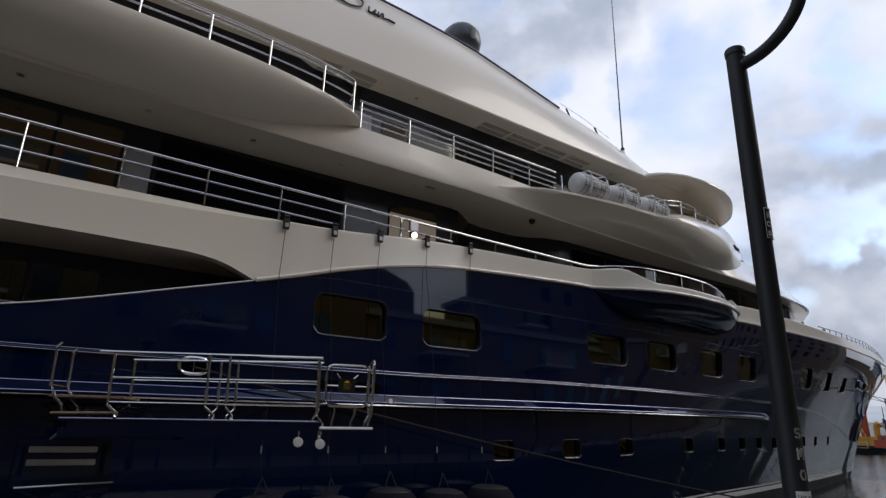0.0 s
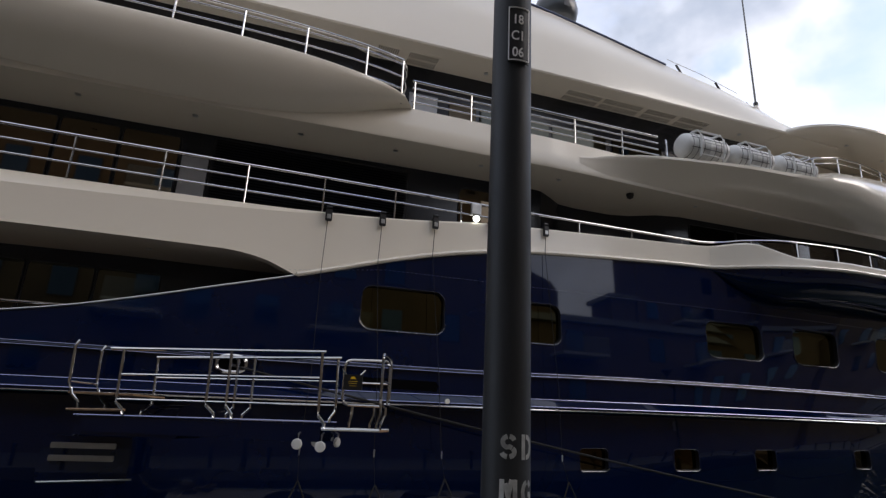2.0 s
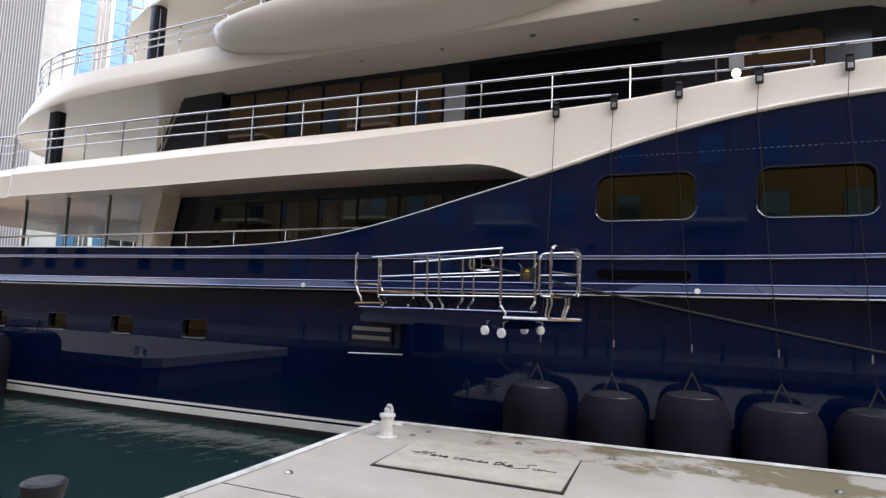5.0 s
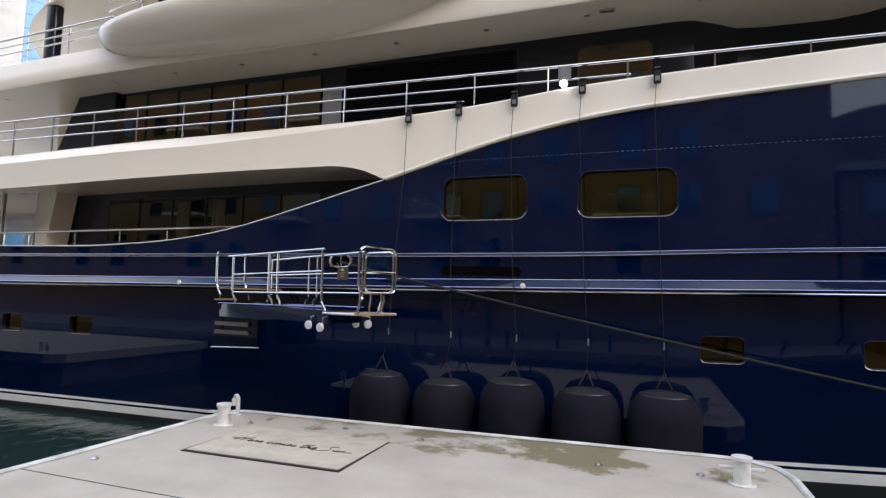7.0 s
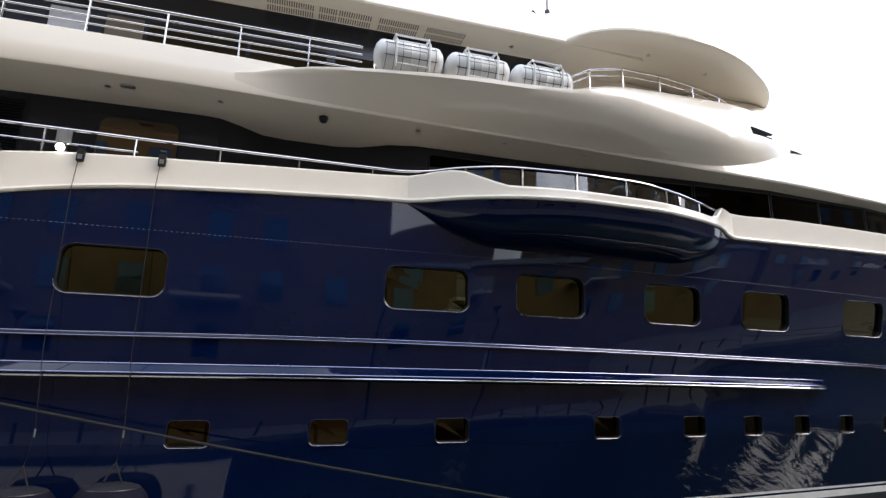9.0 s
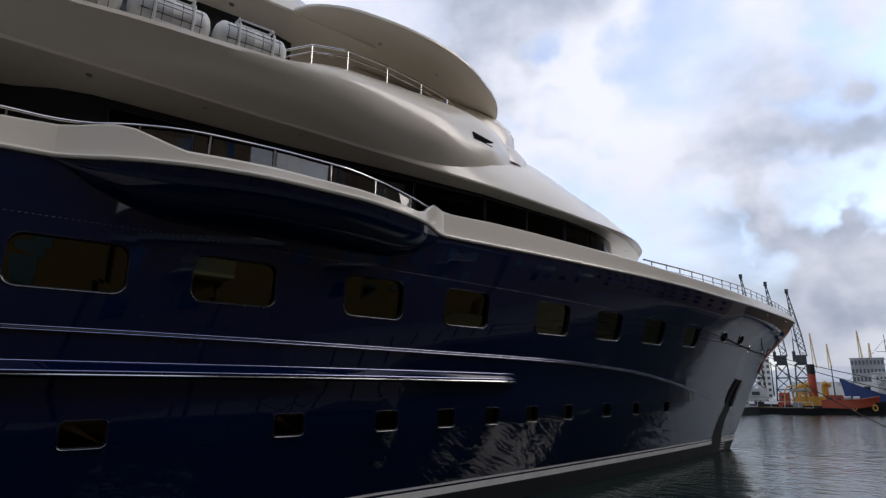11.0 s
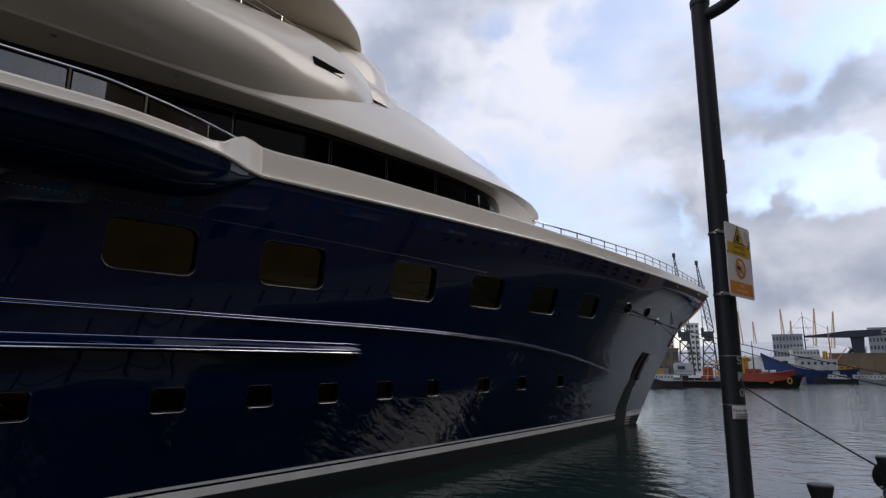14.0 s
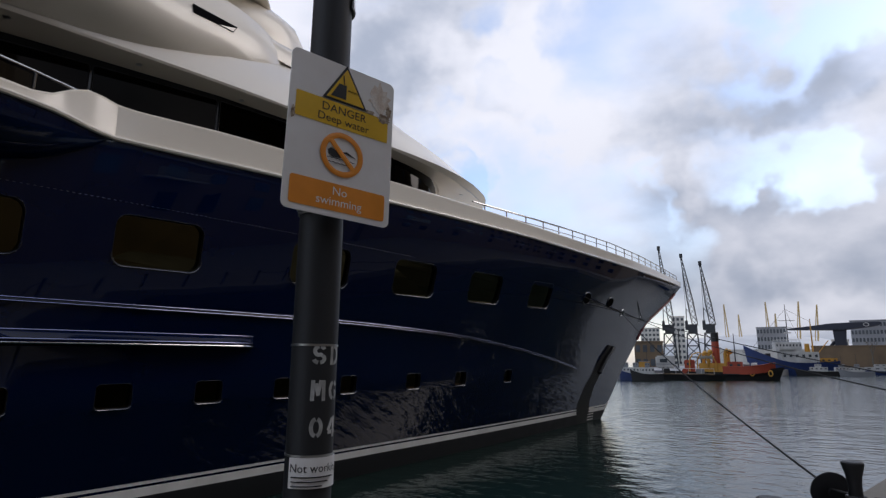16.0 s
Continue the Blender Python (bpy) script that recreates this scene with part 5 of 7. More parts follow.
def wing():
    """The bulged side of the bridge deck that carries the life rafts and ends in a rounded nose."""
    S = [
        (8.9, (10.46, 7.1), (10.44, 7.25), (10.44, 7.4), (10.46, 7.45), (10.6, 7.46)),
        (9.6, (10.46, 7.07), (10.4, 7.25), (10.34, 7.45), (10.32, 7.55), (10.6, 7.57)),
        (10.35, (10.5, 7.06), (10.36, 7.28), (10.2, 7.5), (10.14, 7.64), (10.6, 7.66)),
        (11.8, (10.55, 7.06), (10.26, 7.3), (10.02, 7.55), (9.92, 7.72), (10.6, 7.74)),
        (13.5, (10.6, 7.06), (10.22, 7.3), (9.9, 7.58), (9.76, 7.78), (10.6, 7.8)),
        (15.3, (10.62, 7.07), (10.18, 7.32), (9.86, 7.62), (9.74, 7.86), (10.5, 7.88)),
        (16.0, (10.64, 7.07), (10.14, 7.36), (9.84, 7.66), (9.76, 7.98), (10.35, 8.3)),
        (16.8, (10.66, 7.08), (10.1, 7.4), (9.84, 7.72), (9.82, 8.1), (10.3, 8.48)),
        (18.2, (10.68, 7.09), (10.18, 7.45), (10.02, 7.85), (10.1, 8.3), (10.45, 8.66)),
        (19.8, (10.78, 7.15), (10.38, 7.52), (10.3, 7.93), (10.43, 8.43), (10.74, 8.88)),
        (20.95, (10.96, 7.28), (10.72, 7.63), (10.69, 8.03), (10.8, 8.5), (11.02, 9.05)),
        (21.9, (11.28, 7.43), (11.09, 7.74), (11.02, 8.12), (11.09, 8.58), (11.32, 9.12)),
        (22.55, (11.54, 7.57), (11.38, 7.86), (11.32, 8.22), (11.36, 8.68), (11.58, 9.13)),
        (23.1, (11.78, 7.71), (11.66, 7.97), (11.62, 8.3), (11.66, 8.72), (11.86, 9.09)),
        (23.65, (12.1, 7.9), (12.02, 8.12), (12.0, 8.38), (12.04, 8.7), (12.24, 8.98)),
        (24.05, (12.55, 8.15), (12.5, 8.3), (12.48, 8.45), (12.54, 8.62), (12.8, 8.77)),
    ]
    xs_ = [r[0] for r in S]
    rows = []
    steps = [8.9 + 0.35 * k for k in range(39)] + [22.55, 22.8, 23.05, 23.25, 23.45, 23.6, 23.75, 23.9, 24.05]
    for x in steps:
        row = []
        for q in range(1, 6):
            row.append((x, curve([(r[0], r[q][0]) for r in S], x), curve([(r[0], r[q][1]) for r in S], x)))
        fine = []
        for i in range(4):
            for u in (0, 0.5):
                a, b = Vector(row[i]), Vector(row[i + 1])
                p0, p3 = Vector(row[max(i - 1, 0)]), Vector(row[min(i + 2, 4)])
                fine.append(0.5 * (2 * a + (b - p0) * u + (2 * p0 - 5 * a + 4 * b - p3) * u * u + (3 * a - p0 - 3 * b + p3) * u**3))
        fine.append(Vector(row[4]))
        z = row[4][2]
        fine += [Vector((x, max(12.6, row[4][1] + 0.3), z + 0.06)), Vector((x, MID, z + 0.1))]
        rows.append(fine)
    rows.append([Vector((24.15, min(MID, 13.4 + 0.4 * k), 8.35 + 0.03 * k)) for k in range(len(rows[0]) - 1)] + [Vector((24.15, MID, 8.7))])
    pair("bridge_wing", grid(rows), WHITE, yacht, "cream bulged bridge wing with a rounded nose", smooth=50)
    slot = [(21.07, 10.8, 8.4), (22.08, 11.13, 8.48), (21.98, 11.07, 8.31), (21.09, 10.77, 8.22)]
    # solid black block in place of a recess: its colour gives the dark inside
    part("nose_slot", grid([[(x, y - 0.03, z) for x, y, z in slot], [(x + 0.05, y + 0.2, z) for x, y, z in slot]], wrap=True, caps=True), VOID, yacht, "black hawse slot")
    # white quad laid on the black imitates light on the slot's far reveal
    part("lit_reveal_patch", grid([[(21.66, 10.93, 8.285), (21.97, 11.033, 8.312)], [(21.9, 11.02, 8.37), (22.05, 11.075, 8.44)]]), WHITE, yacht)


wing()


def wheelhouse_brow():
    """The rounded cream front of the wheelhouse that shows past the visor."""
    knots = [(20.5, 12.1), (21.6, 12.03), (22.7, 12.06), (23.55, 12.2), (24.22, 12.5), (24.72, 13.05), (25.05, 13.85), (25.25, 15.2), (25.3, 17.25)]
    rows = []
    for inset, z in ((-0.5, 8.5), (-0.46, 8.85), (-0.36, 9.0), (-0.12, 9.12), (0.0, 9.18), (0.0, 9.4), (0.02, 9.7), (0.16, 9.95), (0.45, 10.18), (0.95, 10.34), (1.8, 10.42)):
        half = [(x - inset * (0.4 + 0.6 * (k / 8)), min(MID, y + inset * (1 - k / 8)), z) for k, (x, y) in enumerate(knots)]
        rows.append(half + [(x, 2 * MID - y, q) for x, y, q in half[-2::-1]])
    part("wheelhouse_brow", grid(rows), WHITE, yacht, "rounded cream wheelhouse front", smooth=40)


wheelhouse_brow()


def bulb():
    """The bulged side balcony amidships on the bridge deck."""
    rows = []
    for k in range(41):
        x = -4.95 + 9.87 * k / 40
        t = (x - 0.05) / (5.0 if x < 0.05 else 4.87)
        f = max(0.0, 1 - abs(t) ** 2.6) ** 0.5 if t > 0 else max(0.0, 1 - abs(t) ** 2.3) ** 0.5
        o, zt = 0.92 * f, 7.74 + 0.16 * f
        zl = 7.74 - 0.8 * (f**0.8 if t < 0 else f ** (0.8 + 2.0 * t))
        ring = [(10.46, zl), (10.44 - o * 0.3, zl + 0.07 * f), (10.44 - o * 0.6, zl + 0.24 * (zt - zl)), (10.44 - o * 0.82, zl + 0.48 * (zt - zl)), (10.44 - o * 0.95, zl + 0.74 * (zt - zl)), (10.44 - o, zt - 0.035 * f), (10.44 - o * 0.985, zt), (10.6, zt)]
        rows.append([(x, a, b) for a, b in ring])
    pair("side_balcony", grid(rows), WHITE, yacht, "cream bulged side balcony", smooth=50)


bulb()


def wall(name, pts, z0, z1, material, label=""):
    """An upright wall along a plan line, 0.12 thick."""
    n = len(pts)
    rows = []
    for i, (x, y) in enumerate(pts):
        rows.append([(x, y, z0), (x, y, z1), (x, y + 0.12, z1), (x, y + 0.12, z0)])
    return part(name, grid(rows, wrap=True, caps=True), material, yacht, label, smooth=20)


def wall_pane(xa, xb, y, z0, z1, glass, label="", r=0.07, y2=None):
    win = new("window")
    win.parent = yacht
    if label:
        win["label"] = label
    y2 = y if y2 is None else y2
    c = Matrix.Translation(((xa + xb) / 2, (y + y2) / 2, (z0 + z1) / 2)) @ Matrix.Rotation(math.atan2(y2 - y, xb - xa), 4, "Z") @ Matrix.Rotation(radians(90), 4, "X")
    part("pane", moved(prism(rounded(xb - xa, z1 - z0, r), -0.006, 0.006), c), glass, win)
    part("window_frame", moved(tube([(a, b, 0.006) for a, b in rounded(xb - xa, z1 - z0, r)], 0.012, 5, closed=True), c), GRILLE, win)
    return win


Y1, Y2, Y3 = 11.75, 11.68, 11.85
wall("cabin_wall_main", [(-7.3, Y1), (3.4, Y1)], 1.9, 4.3, DARKWALL, "dark blue cabin side of the main deck")
for k in range(6):
    wall_pane(-5.75 + 1.08 * k, -4.72 + 1.08 * k, Y1 - 0.01, 2.85, 3.95, SMOKE, "smoked saloon window")
for k in (2, 3):
    part("curtain", grid([[(-5.6 + 1.08 * k + 0.05 * q, Y1 - 0.03 + 0.015 * (q % 2), z) for q in range(9)] for z in (2.95, 3.85)]), CURTAIN, yacht)
wall("cabin_wall_upper", [(-7.2, Y2 + 0.02), (8.3, Y2), (8.6, Y2 + 0.04), (9.0, Y2 + 0.3), (9.4, Y2 + 0.6), (9.9, Y2 + 0.68), (11.0, Y2 + 0.68), (11.5, Y2 + 0.55), (12.1, Y2 + 0.2), (12.7, Y2 + 0.05), (16.6, Y2), (19.7, 11.42), (21.9, 11.28), (25.2, 11.42), (26.6, 11.64)], 4.3, 7.05, DARKWALL, "dark blue cabin side of the upper deck")
FORE = [(26.6, 11.64), (27.2, 11.77), (27.8, 11.95), (28.4, 12.2), (28.9, 12.5), (29.4, 12.95), (29.8, 13.6), (30.1, 14.8), (30.2, 17.2)]
wall("cabin_wall_fore", FORE, 4.3, 7.05, WHITE, "cream rounded front of the upper cabin")
rows_ = []
for k in range(15):
    x = 26.5 + 2.35 * k / 14
    f = math.sqrt(max(0.0, 1 - (max(0.0, x - 28.2) / 0.66) ** 2))
    rows_.append([(x, lin(FORE, x) - 0.035, 6.36 + (z - 6.36) * f) for z in (5.6, 5.9, 6.36, 6.7, 6.9)])
part("corner_glass", grid(rows_), DARKGLASS, yacht, "dark wrapped corner window")
UPPER = [-5.72, -4.63, -3.6, -2.55, -1.5, -0.45, 0.62]
for a, b in zip(UPPER, UPPER[1:]):
    wall_pane(a + 0.03, b - 0.03, Y2 - 0.012, 5.35, 6.72, BROWNGLASS, "brown tinted stateroom window")
wall_pane(6.47, 7.88, Y2 - 0.012, 5.5, 6.72, BROWNGLASS, "brown tinted window", 0.16)
part("grey_door", box(0.66, Y2 - 0.03, 5.0, 1.15, Y2, 6.35, 0.01), GREYPANEL, yacht, "pale grey door panel")
louvre = new("louvre")
louvre.parent = yacht
louvre["label"] = "black louvred air intake"
part("frame", box(1.2, Y2 - 0.02, 5.05, 5.25, Y2 + 0.01, 6.86), GRILLE, louvre)
for k in range(30):
    z = 5.1 + 0.058 * k
    part("slat", grid([[(1.25, Y2 - 0.05, z), (5.2, Y2 - 0.05, z)], [(1.25, Y2 - 0.02, z + 0.03), (5.2, Y2 - 0.02, z + 0.03)], [(1.25, Y2 - 0.02, z + 0.036), (5.2, Y2 - 0.02, z + 0.036)], [(1.25, Y2 - 0.05, z + 0.006), (5.2, Y2 - 0.05, z + 0.006)]], wrap=False), DARKWALL, louvre)
part("white_hood", moved(revolve([(0.13, 0), (0.13, 0.2), (0.1, 0.28), (0.05, 0.32), (0.0, 0.33)], 14), Matrix.Translation((8.15, 10.75, 5.35))), GREYPANEL, yacht)
CABIN = [(12.7, Y2 + 0.05), (16.6, Y2), (19.7, 11.42), (21.9, 11.28), (25.2, 11.42), (26.6, 11.64)]
for xa, xb, z0 in ((13.0, 14.5, 5.7), (14.55, 16.5, 5.7), (16.7, 18.0, 5.75), (18.04, 19.66, 5.85), (19.72, 21.86, 5.85), (21.92, 23.5, 5.9), (23.55, 25.15, 5.95), (25.22, 26.5, 6.0)):
    wall_pane(xa, xb, lin(CABIN, xa) - 0.02, z0, 6.86, DARKGLASS, "dark forward cabin window", 0.05, lin(CABIN, xb) - 0.02)
wall("cabin_wall_bridge", [(-4.5, 11.65), (3.8, 11.65), (4.25, Y3), (15.6, Y3), (16.5, 12.1)], 7.4, 9.95, DARKWALL, "dark blue cabin side of the bridge deck")
wall("bridge_front", [(16.5, 12.1), (19.5, 12.25), (21.4, 12.5), (22.4, 13.1), (22.9, 14.0), (23.2, 15.5), (23.3, 17.2)], 8.2, 9.9, WHITE, "cream wheelhouse front")
for xa, xb, g in ((5.2, 5.9, GREYPANEL), (6.2, 6.9, CURTAIN), (7.0, 8.9, SMOKE), (9.0, 10.6, SMOKE), (10.8, 12.4, SMOKE)):
    part("side_panel", box(xa, Y3 - 0.03, 7.95, xb, Y3, 9.0, 0.01), g, yacht)
# ceiling grilles and spotlights in the soffits
for x, w in ((4.55, 0.5), (5.4, 0.72), (9.75, 1.0), (10.55, 0.4), (11.15, 0.74), (12.14, 0.92), (13.25, 0.94)):
    gr = new("ceiling_grille")
    gr.parent = yacht
    z = curve(LIP3, x) - 0.004
    part("frame", box(x - w / 2 - 0.02, 11.32, z - 0.006, x + w / 2 + 0.02, 11.82, z + 0.003), WHITE, gr)
    n = int(w / 0.05)
    for k in range(n):
        for y0 in (11.35, 11.6):
            xk = x - w / 2 + w * k / n
            part("slot", box(xk, y0, z - 0.009, xk + 0.026, y0 + 0.19, z - 0.005), SLOT, gr)


def spotlight(x, y, z):
    ob = new("spotlight")
    ob.parent = yacht
    part("rim", revolve([(0.05, 0.004), (0.055, -0.012), (0.035, -0.014)], 14, (x, y, z)), SATIN, ob)
    part("lens", revolve([(0.034, -0.004), (0.034, -0.009)], 10, (x, y, z)), GRILLE, ob)


for k in range(19):
    x = -8.9 + 1.95 * k
    if not 9 < x < 9.5:
        spotlight(x, 10.95 if x < 20 else 11.05 + 0.04 * (x - 20), curve(LIP2, x) - 0.002)
for x in (7.0, 10.0, 14.9):
    spotlight(x, 11.5, curve(LIP3, x) - 0.002)
for x, y in ((18.2, 10.8), (20.1, 11.1), (21.8, 12.2), (22.6, 13.8)):
    spotlight(x, y, 9.84)
part("brow_lip_line", tube([(x, plan2(x) + 0.16, curve(LIP2, x) - 0.004) for x in [29.5 + 0.2 * k for k in range(16)]], 0.012, 5), GREYPANEL, yacht)
spotlight(30.3, 12.9, curve(LIP2, 30.3) - 0.002)
for x in (-8, -5, -2, 0.5):
    spotlight(x, 11.0, curve(BW_LOW, x) + 0.006)
part("dome_camera", revolve([(0.02, -0.13), (0.07, -0.1), (0.09, -0.04), (0.09, 0.0)], 16, (10.6, 10.95, 7.02)), BLACK, yacht)
part("soffit_lamp", box(6.95, 10.75, 6.965, 7.2, 10.86, 6.99, 0.005), SATIN, yacht)

# aft deck: posts, glass screens, stairs
for x, z0, z1, y in ((-15.5, 1.9, 4.05, 10.95), (-11.05, 4.9, 6.7, 10.95), (-8.1, 7.5, 9.5, 11.5)):
    part("deck_pillar", prism([(x + a, y + b) for a, b in rounded(0.42, 0.3, 0.1)], z0, z1), DARKWALL, yacht, "dark blue deck pillar")
for xa, xb in ((-11.9, -10.2), (-10.15, -8.6), (-8.55, -7.4)):
    part("glass_screen", box(xa, 10.9, 2.5, xb, 10.92, 4.05), CLEAR, yacht, "clear glass wind screen").visible_shadow = False
    part("screen_post", box(xa - 0.05, 10.87, 2.0, xa, 10.95, 4.05), SATIN, yacht)
part("wing_pillar", grid([[(-7.75, 11.1, z), (-7.35, 11.1, z), (-7.3, 11.7, z), (-7.75, 11.7, z)] if z < 3 else [(-7.6, 11.1, z), (-6.9, 11.1, z), (-6.9, 11.7, z), (-7.6, 11.7, z)] for z in (1.95, 4.1)], wrap=True, caps=True), WHITE, yacht, "slanted cream wing pillar")
part("wing_wall", grid([[(x0, 11.5, z), (-5.57, 11.5, z), (-5.57, 11.66, z), (x0, 11.66, z)] for x0, z in ((-7.92, 4.4), (-6.85, 6.85))], wrap=True, caps=True), DARKWALL, yacht, "slanted dark blue wing wall")
lattice = new("lattice_screen")
lattice.parent = yacht
lattice["label"] = "dark branching metal lattice on a cream panel"
part("panel", box(-8.66, 12.3, 4.9, -6.95, 12.36, 6.75), WHITE, lattice)
rnd = random.Random(5)
for k in range(8):
    xa, lean = -8.95 + 0.24 * k, rnd.uniform(0.7, 1.1)
    bow = rnd.uniform(-0.16, 0.16)
    pts_ = [(min(-6.9, xa + lean * q + bow * math.sin(math.pi * q)), 12.24, 4.9 + 1.8 * q) for q in (0, 0.15, 0.3, 0.45, 0.6, 0.8, 1.0)]
    part("branch", tube(pts_, rnd.uniform(0.018, 0.034), 6), TIMBER, lattice)
    for i in (2, 4):
        p = pts_[i]
        part("branch", tube([p, (p[0] + 0.12, 12.24, p[2] + 0.02), (p[0] + rnd.uniform(0.2, 0.3), 12.24, p[2] + 0.12), (p[0] + rnd.uniform(0.25, 0.4), 12.24, p[2] + 0.3)], 0.016, 5), TIMBER, lattice)
wall("aft_bulkhead_main", [(-7.35, Y1), (-7.2, MID), (-7.35, 2 * MID - Y1)], 1.9, 4.2, SMOKE, "dark glazed aft bulkhead")
wall("aft_bulkhead_upper", [(-7.15, Y2), (-7.0, MID), (-7.15, 2 * MID - Y2)], 4.4, 6.9, SMOKE, "dark glazed aft bulkhead")
for ya, z0, z1, xa, xb in ((2 * MID - Y1, 1.9, 4.2, -7.3, 3.4), (2 * MID - Y2, 4.3, 7.0, -7.2, 27), (2 * MID - Y3, 7.4, 9.9, -4.5, 18)):
    wall("cabin_wall_far", [(xa, ya), (xb, ya)], z0, z1, DARKWALL)
part("yacht_tower", grid([[(x, MID - w, z) for x, w, z in ((-2, 3.2, 12.0), (9, 3.0, 12.0), (7, 1.6, 13.6), (0, 1.6, 13.6))], [(x, MID + w, z) for x, w, z in ((-2, 3.2, 12.0), (9, 3.0, 12.0), (7, 1.6, 13.6), (0, 1.6, 13.6))]], wrap=True, caps=True), WHITE, yacht)
dome = new("satellite_dome")
dome.parent = yacht
dome["label"] = "dark grey satellite dome"
part("pedestal", revolve([(0.3, 11.9), (0.22, 12.4), (0.22, 14.7), (0.45, 14.95)], 16, (11.05, 15.0, 0)), WHITE, dome)
part("shell", revolve([(0.5, 14.9), (0.7, 15.1), (0.76, 15.4), (0.7, 15.72), (0.52, 15.95), (0.27, 16.1), (0.0, 16.15)], 28, (11.05, 15.0, 0)), DOMEGREY, dome, smooth=60)
part("hatch", grid([[(11.05 + 0.77 * math.cos(a), 15.0 + 0.77 * math.sin(a), z) for a in (radians(-100), radians(-92), radians(-84))] for z in (15.15, 15.4, 15.65)]), BLACK, dome)
ant = new("whip_antenna")
ant.parent = yacht
part("base", revolve([(0.2, -0.06), (0.14, 0.06), (0.09, 0.2), (0.06, 0.34)], 14, (15.98, 11.75, 10.8)), WHITE, ant)
part("coil", revolve([(0.05, 0.33), (0.07, 0.36), (0.07, 0.44), (0.04, 0.47)], 12, (15.98, 11.75, 10.8)), BLACK, ant)
part("rod", revolve([(0.03, 0.46), (0.024, 3.0), (0.012, 8.5)], 8, (15.98, 11.75, 10.8)), ANTENNA, ant)
scr = new("wind_screen")
scr.parent = yacht
part("top_rail", tube([(12.75, 11.72, 11.88), (13.9, 11.72, 11.7), (15.25, 11.72, 11.38)], 0.008, 6), SATIN, scr)
for x in (13.35, 14.75, 15.85):
    part("strut", tube([(x, 11.72, curve(TOP3, x) - 0.02), (x - 0.3, 11.72, curve(TOP3, x) + (0.42 if x < 15 else 0.3))], 0.032, 6), BLACK, scr, "short black screen strut")
name = moved(handwriting("Here comes the Sun", 0.72, 0.032), Matrix.Translation((-3.0, 0.1, 0)))
part("name_letters", moved(name, Matrix.Translation((5.9, 11.235, 11.42)) @ Matrix.Rotation(radians(2), 4, "Y") @ Matrix.Rotation(radians(77), 4, "X") @ Matrix.Scale(0.8, 4)), POLE, yacht, "dark script lettering on the fascia")

# ---- rails ----


def railing(label, tops, low, bars, posts, r=0.024, parent=yacht):
    """tops: points of the handrail; low(x): foot height; bars: heights under the handrail; posts: (x, y, top)."""
    ob = new("railing")
    ob.parent = parent
    ob["label"] = label
    part("handrail", tube(tops, r * 1.15, 10), STEEL, ob)
    for d, keep in bars:
        pts = [(x, y, z - d) for x, y, z in tops if keep(x)]
        part("rail_bar", tube(pts, r * 0.78, 8), STEEL, ob)
    for x, y, z in posts:
        part("post", tube([(x, y, low(x)), (x, y, z)], r * 0.85, 8), STEEL, ob)
    return ob


rail_z = lambda x: 5.86 + 0.004 * max(0, x - 8)
main_x = [-11.5 + 0.5 * k for k in range(48)]
aft_arc = [(-18.2 + 0.3 * k + 0.9 * max(0.0, (6.2 - 0.3 * k) / 7), bw_y(-18.2 + 0.3 * k) + 0.12, 5.8) for k in range(23)]
tops = aft_arc + [(x, bw_y(x) + 0.12, rail_z(x) - 0.05 * max(0, min(1, (-x - 6) / 6))) for x in main_x]
railing("polished steel railing of the upper deck", tops, lambda x: curve(BW_TOP, x) - 0.02, [(0.25, lambda x: x < 7.6), (0.5, lambda x: x < 4.9)],
        [(4.7 - 1.375 * k, bw_y(4.7 - 1.375 * k) + 0.12, rail_z(4.7 - 1.375 * k)) for k in range(-5, 12)] + [aft_arc[k] for k in (1, 3, 6, 10, 14, 18, 21)])
tops = [(x, hull_y(x, 2.6) + 0.2, 2.95 + 0.012 * (x + 7)) for x in [-24 + 0.5 * k for k in range(47)] + [-0.6, -0.2]]
railing("low steel handrail of the main deck", tops, lambda x: sheer(x) - 0.02, [], [(x, hull_y(x, 2.6) + 0.2, 2.95 + 0.012 * (x + 7)) for x in [-2.45 - 1.42 * k for k in range(14)]])
bal = [(12.0, 0.08, 5.876), (12.6, 0.12, 5.92), (13.2, 0.34, 5.99), (14.0, 0.62, 6.02), (14.9, 0.84, 5.99), (15.8, 0.94, 5.98), (16.8, 0.94, 5.98), (17.8, 0.78, 5.96), (18.6, 0.55, 5.94), (19.2, 0.32, 5.93), (19.5, 0.2, 5.93)]
bal_y = lambda x: hull_y(x, 5.3) + 0.2 - curve([(a, b) for a, b, c in bal], x)
bal_z = lambda x: curve([(a, c) for a, b, c in bal], x)
tops = [(12.0 + 0.25 * k, bal_y(12.0 + 0.25 * k), bal_z(12.0 + 0.25 * k)) for k in range(31)]
bposts = [13.35, 14.4, 15.48, 16.6, 17.68, 18.8]
brail = railing("steel handrail with glass panels round the balcony", tops, lambda x: 5.48, [], [(x, bal_y(x), bal_z(x)) for x in bposts])
for a, b in zip(bposts, bposts[1:]):
    q = [a + 0.04 + (b - a - 0.08) * k / 5 for k in range(6)]
    part("glass_panel", grid([[(x, bal_y(x), 5.5) for x in q], [(x, bal_y(x), bal_z(x) - 0.05) for x in q], [(x, bal_y(x) + 0.012, bal_z(x) - 0.05) for x in q], [(x, bal_y(x) + 0.012, 5.5) for x in q]]), GLASS, brail, "grey tinted glass panel", smooth=40)
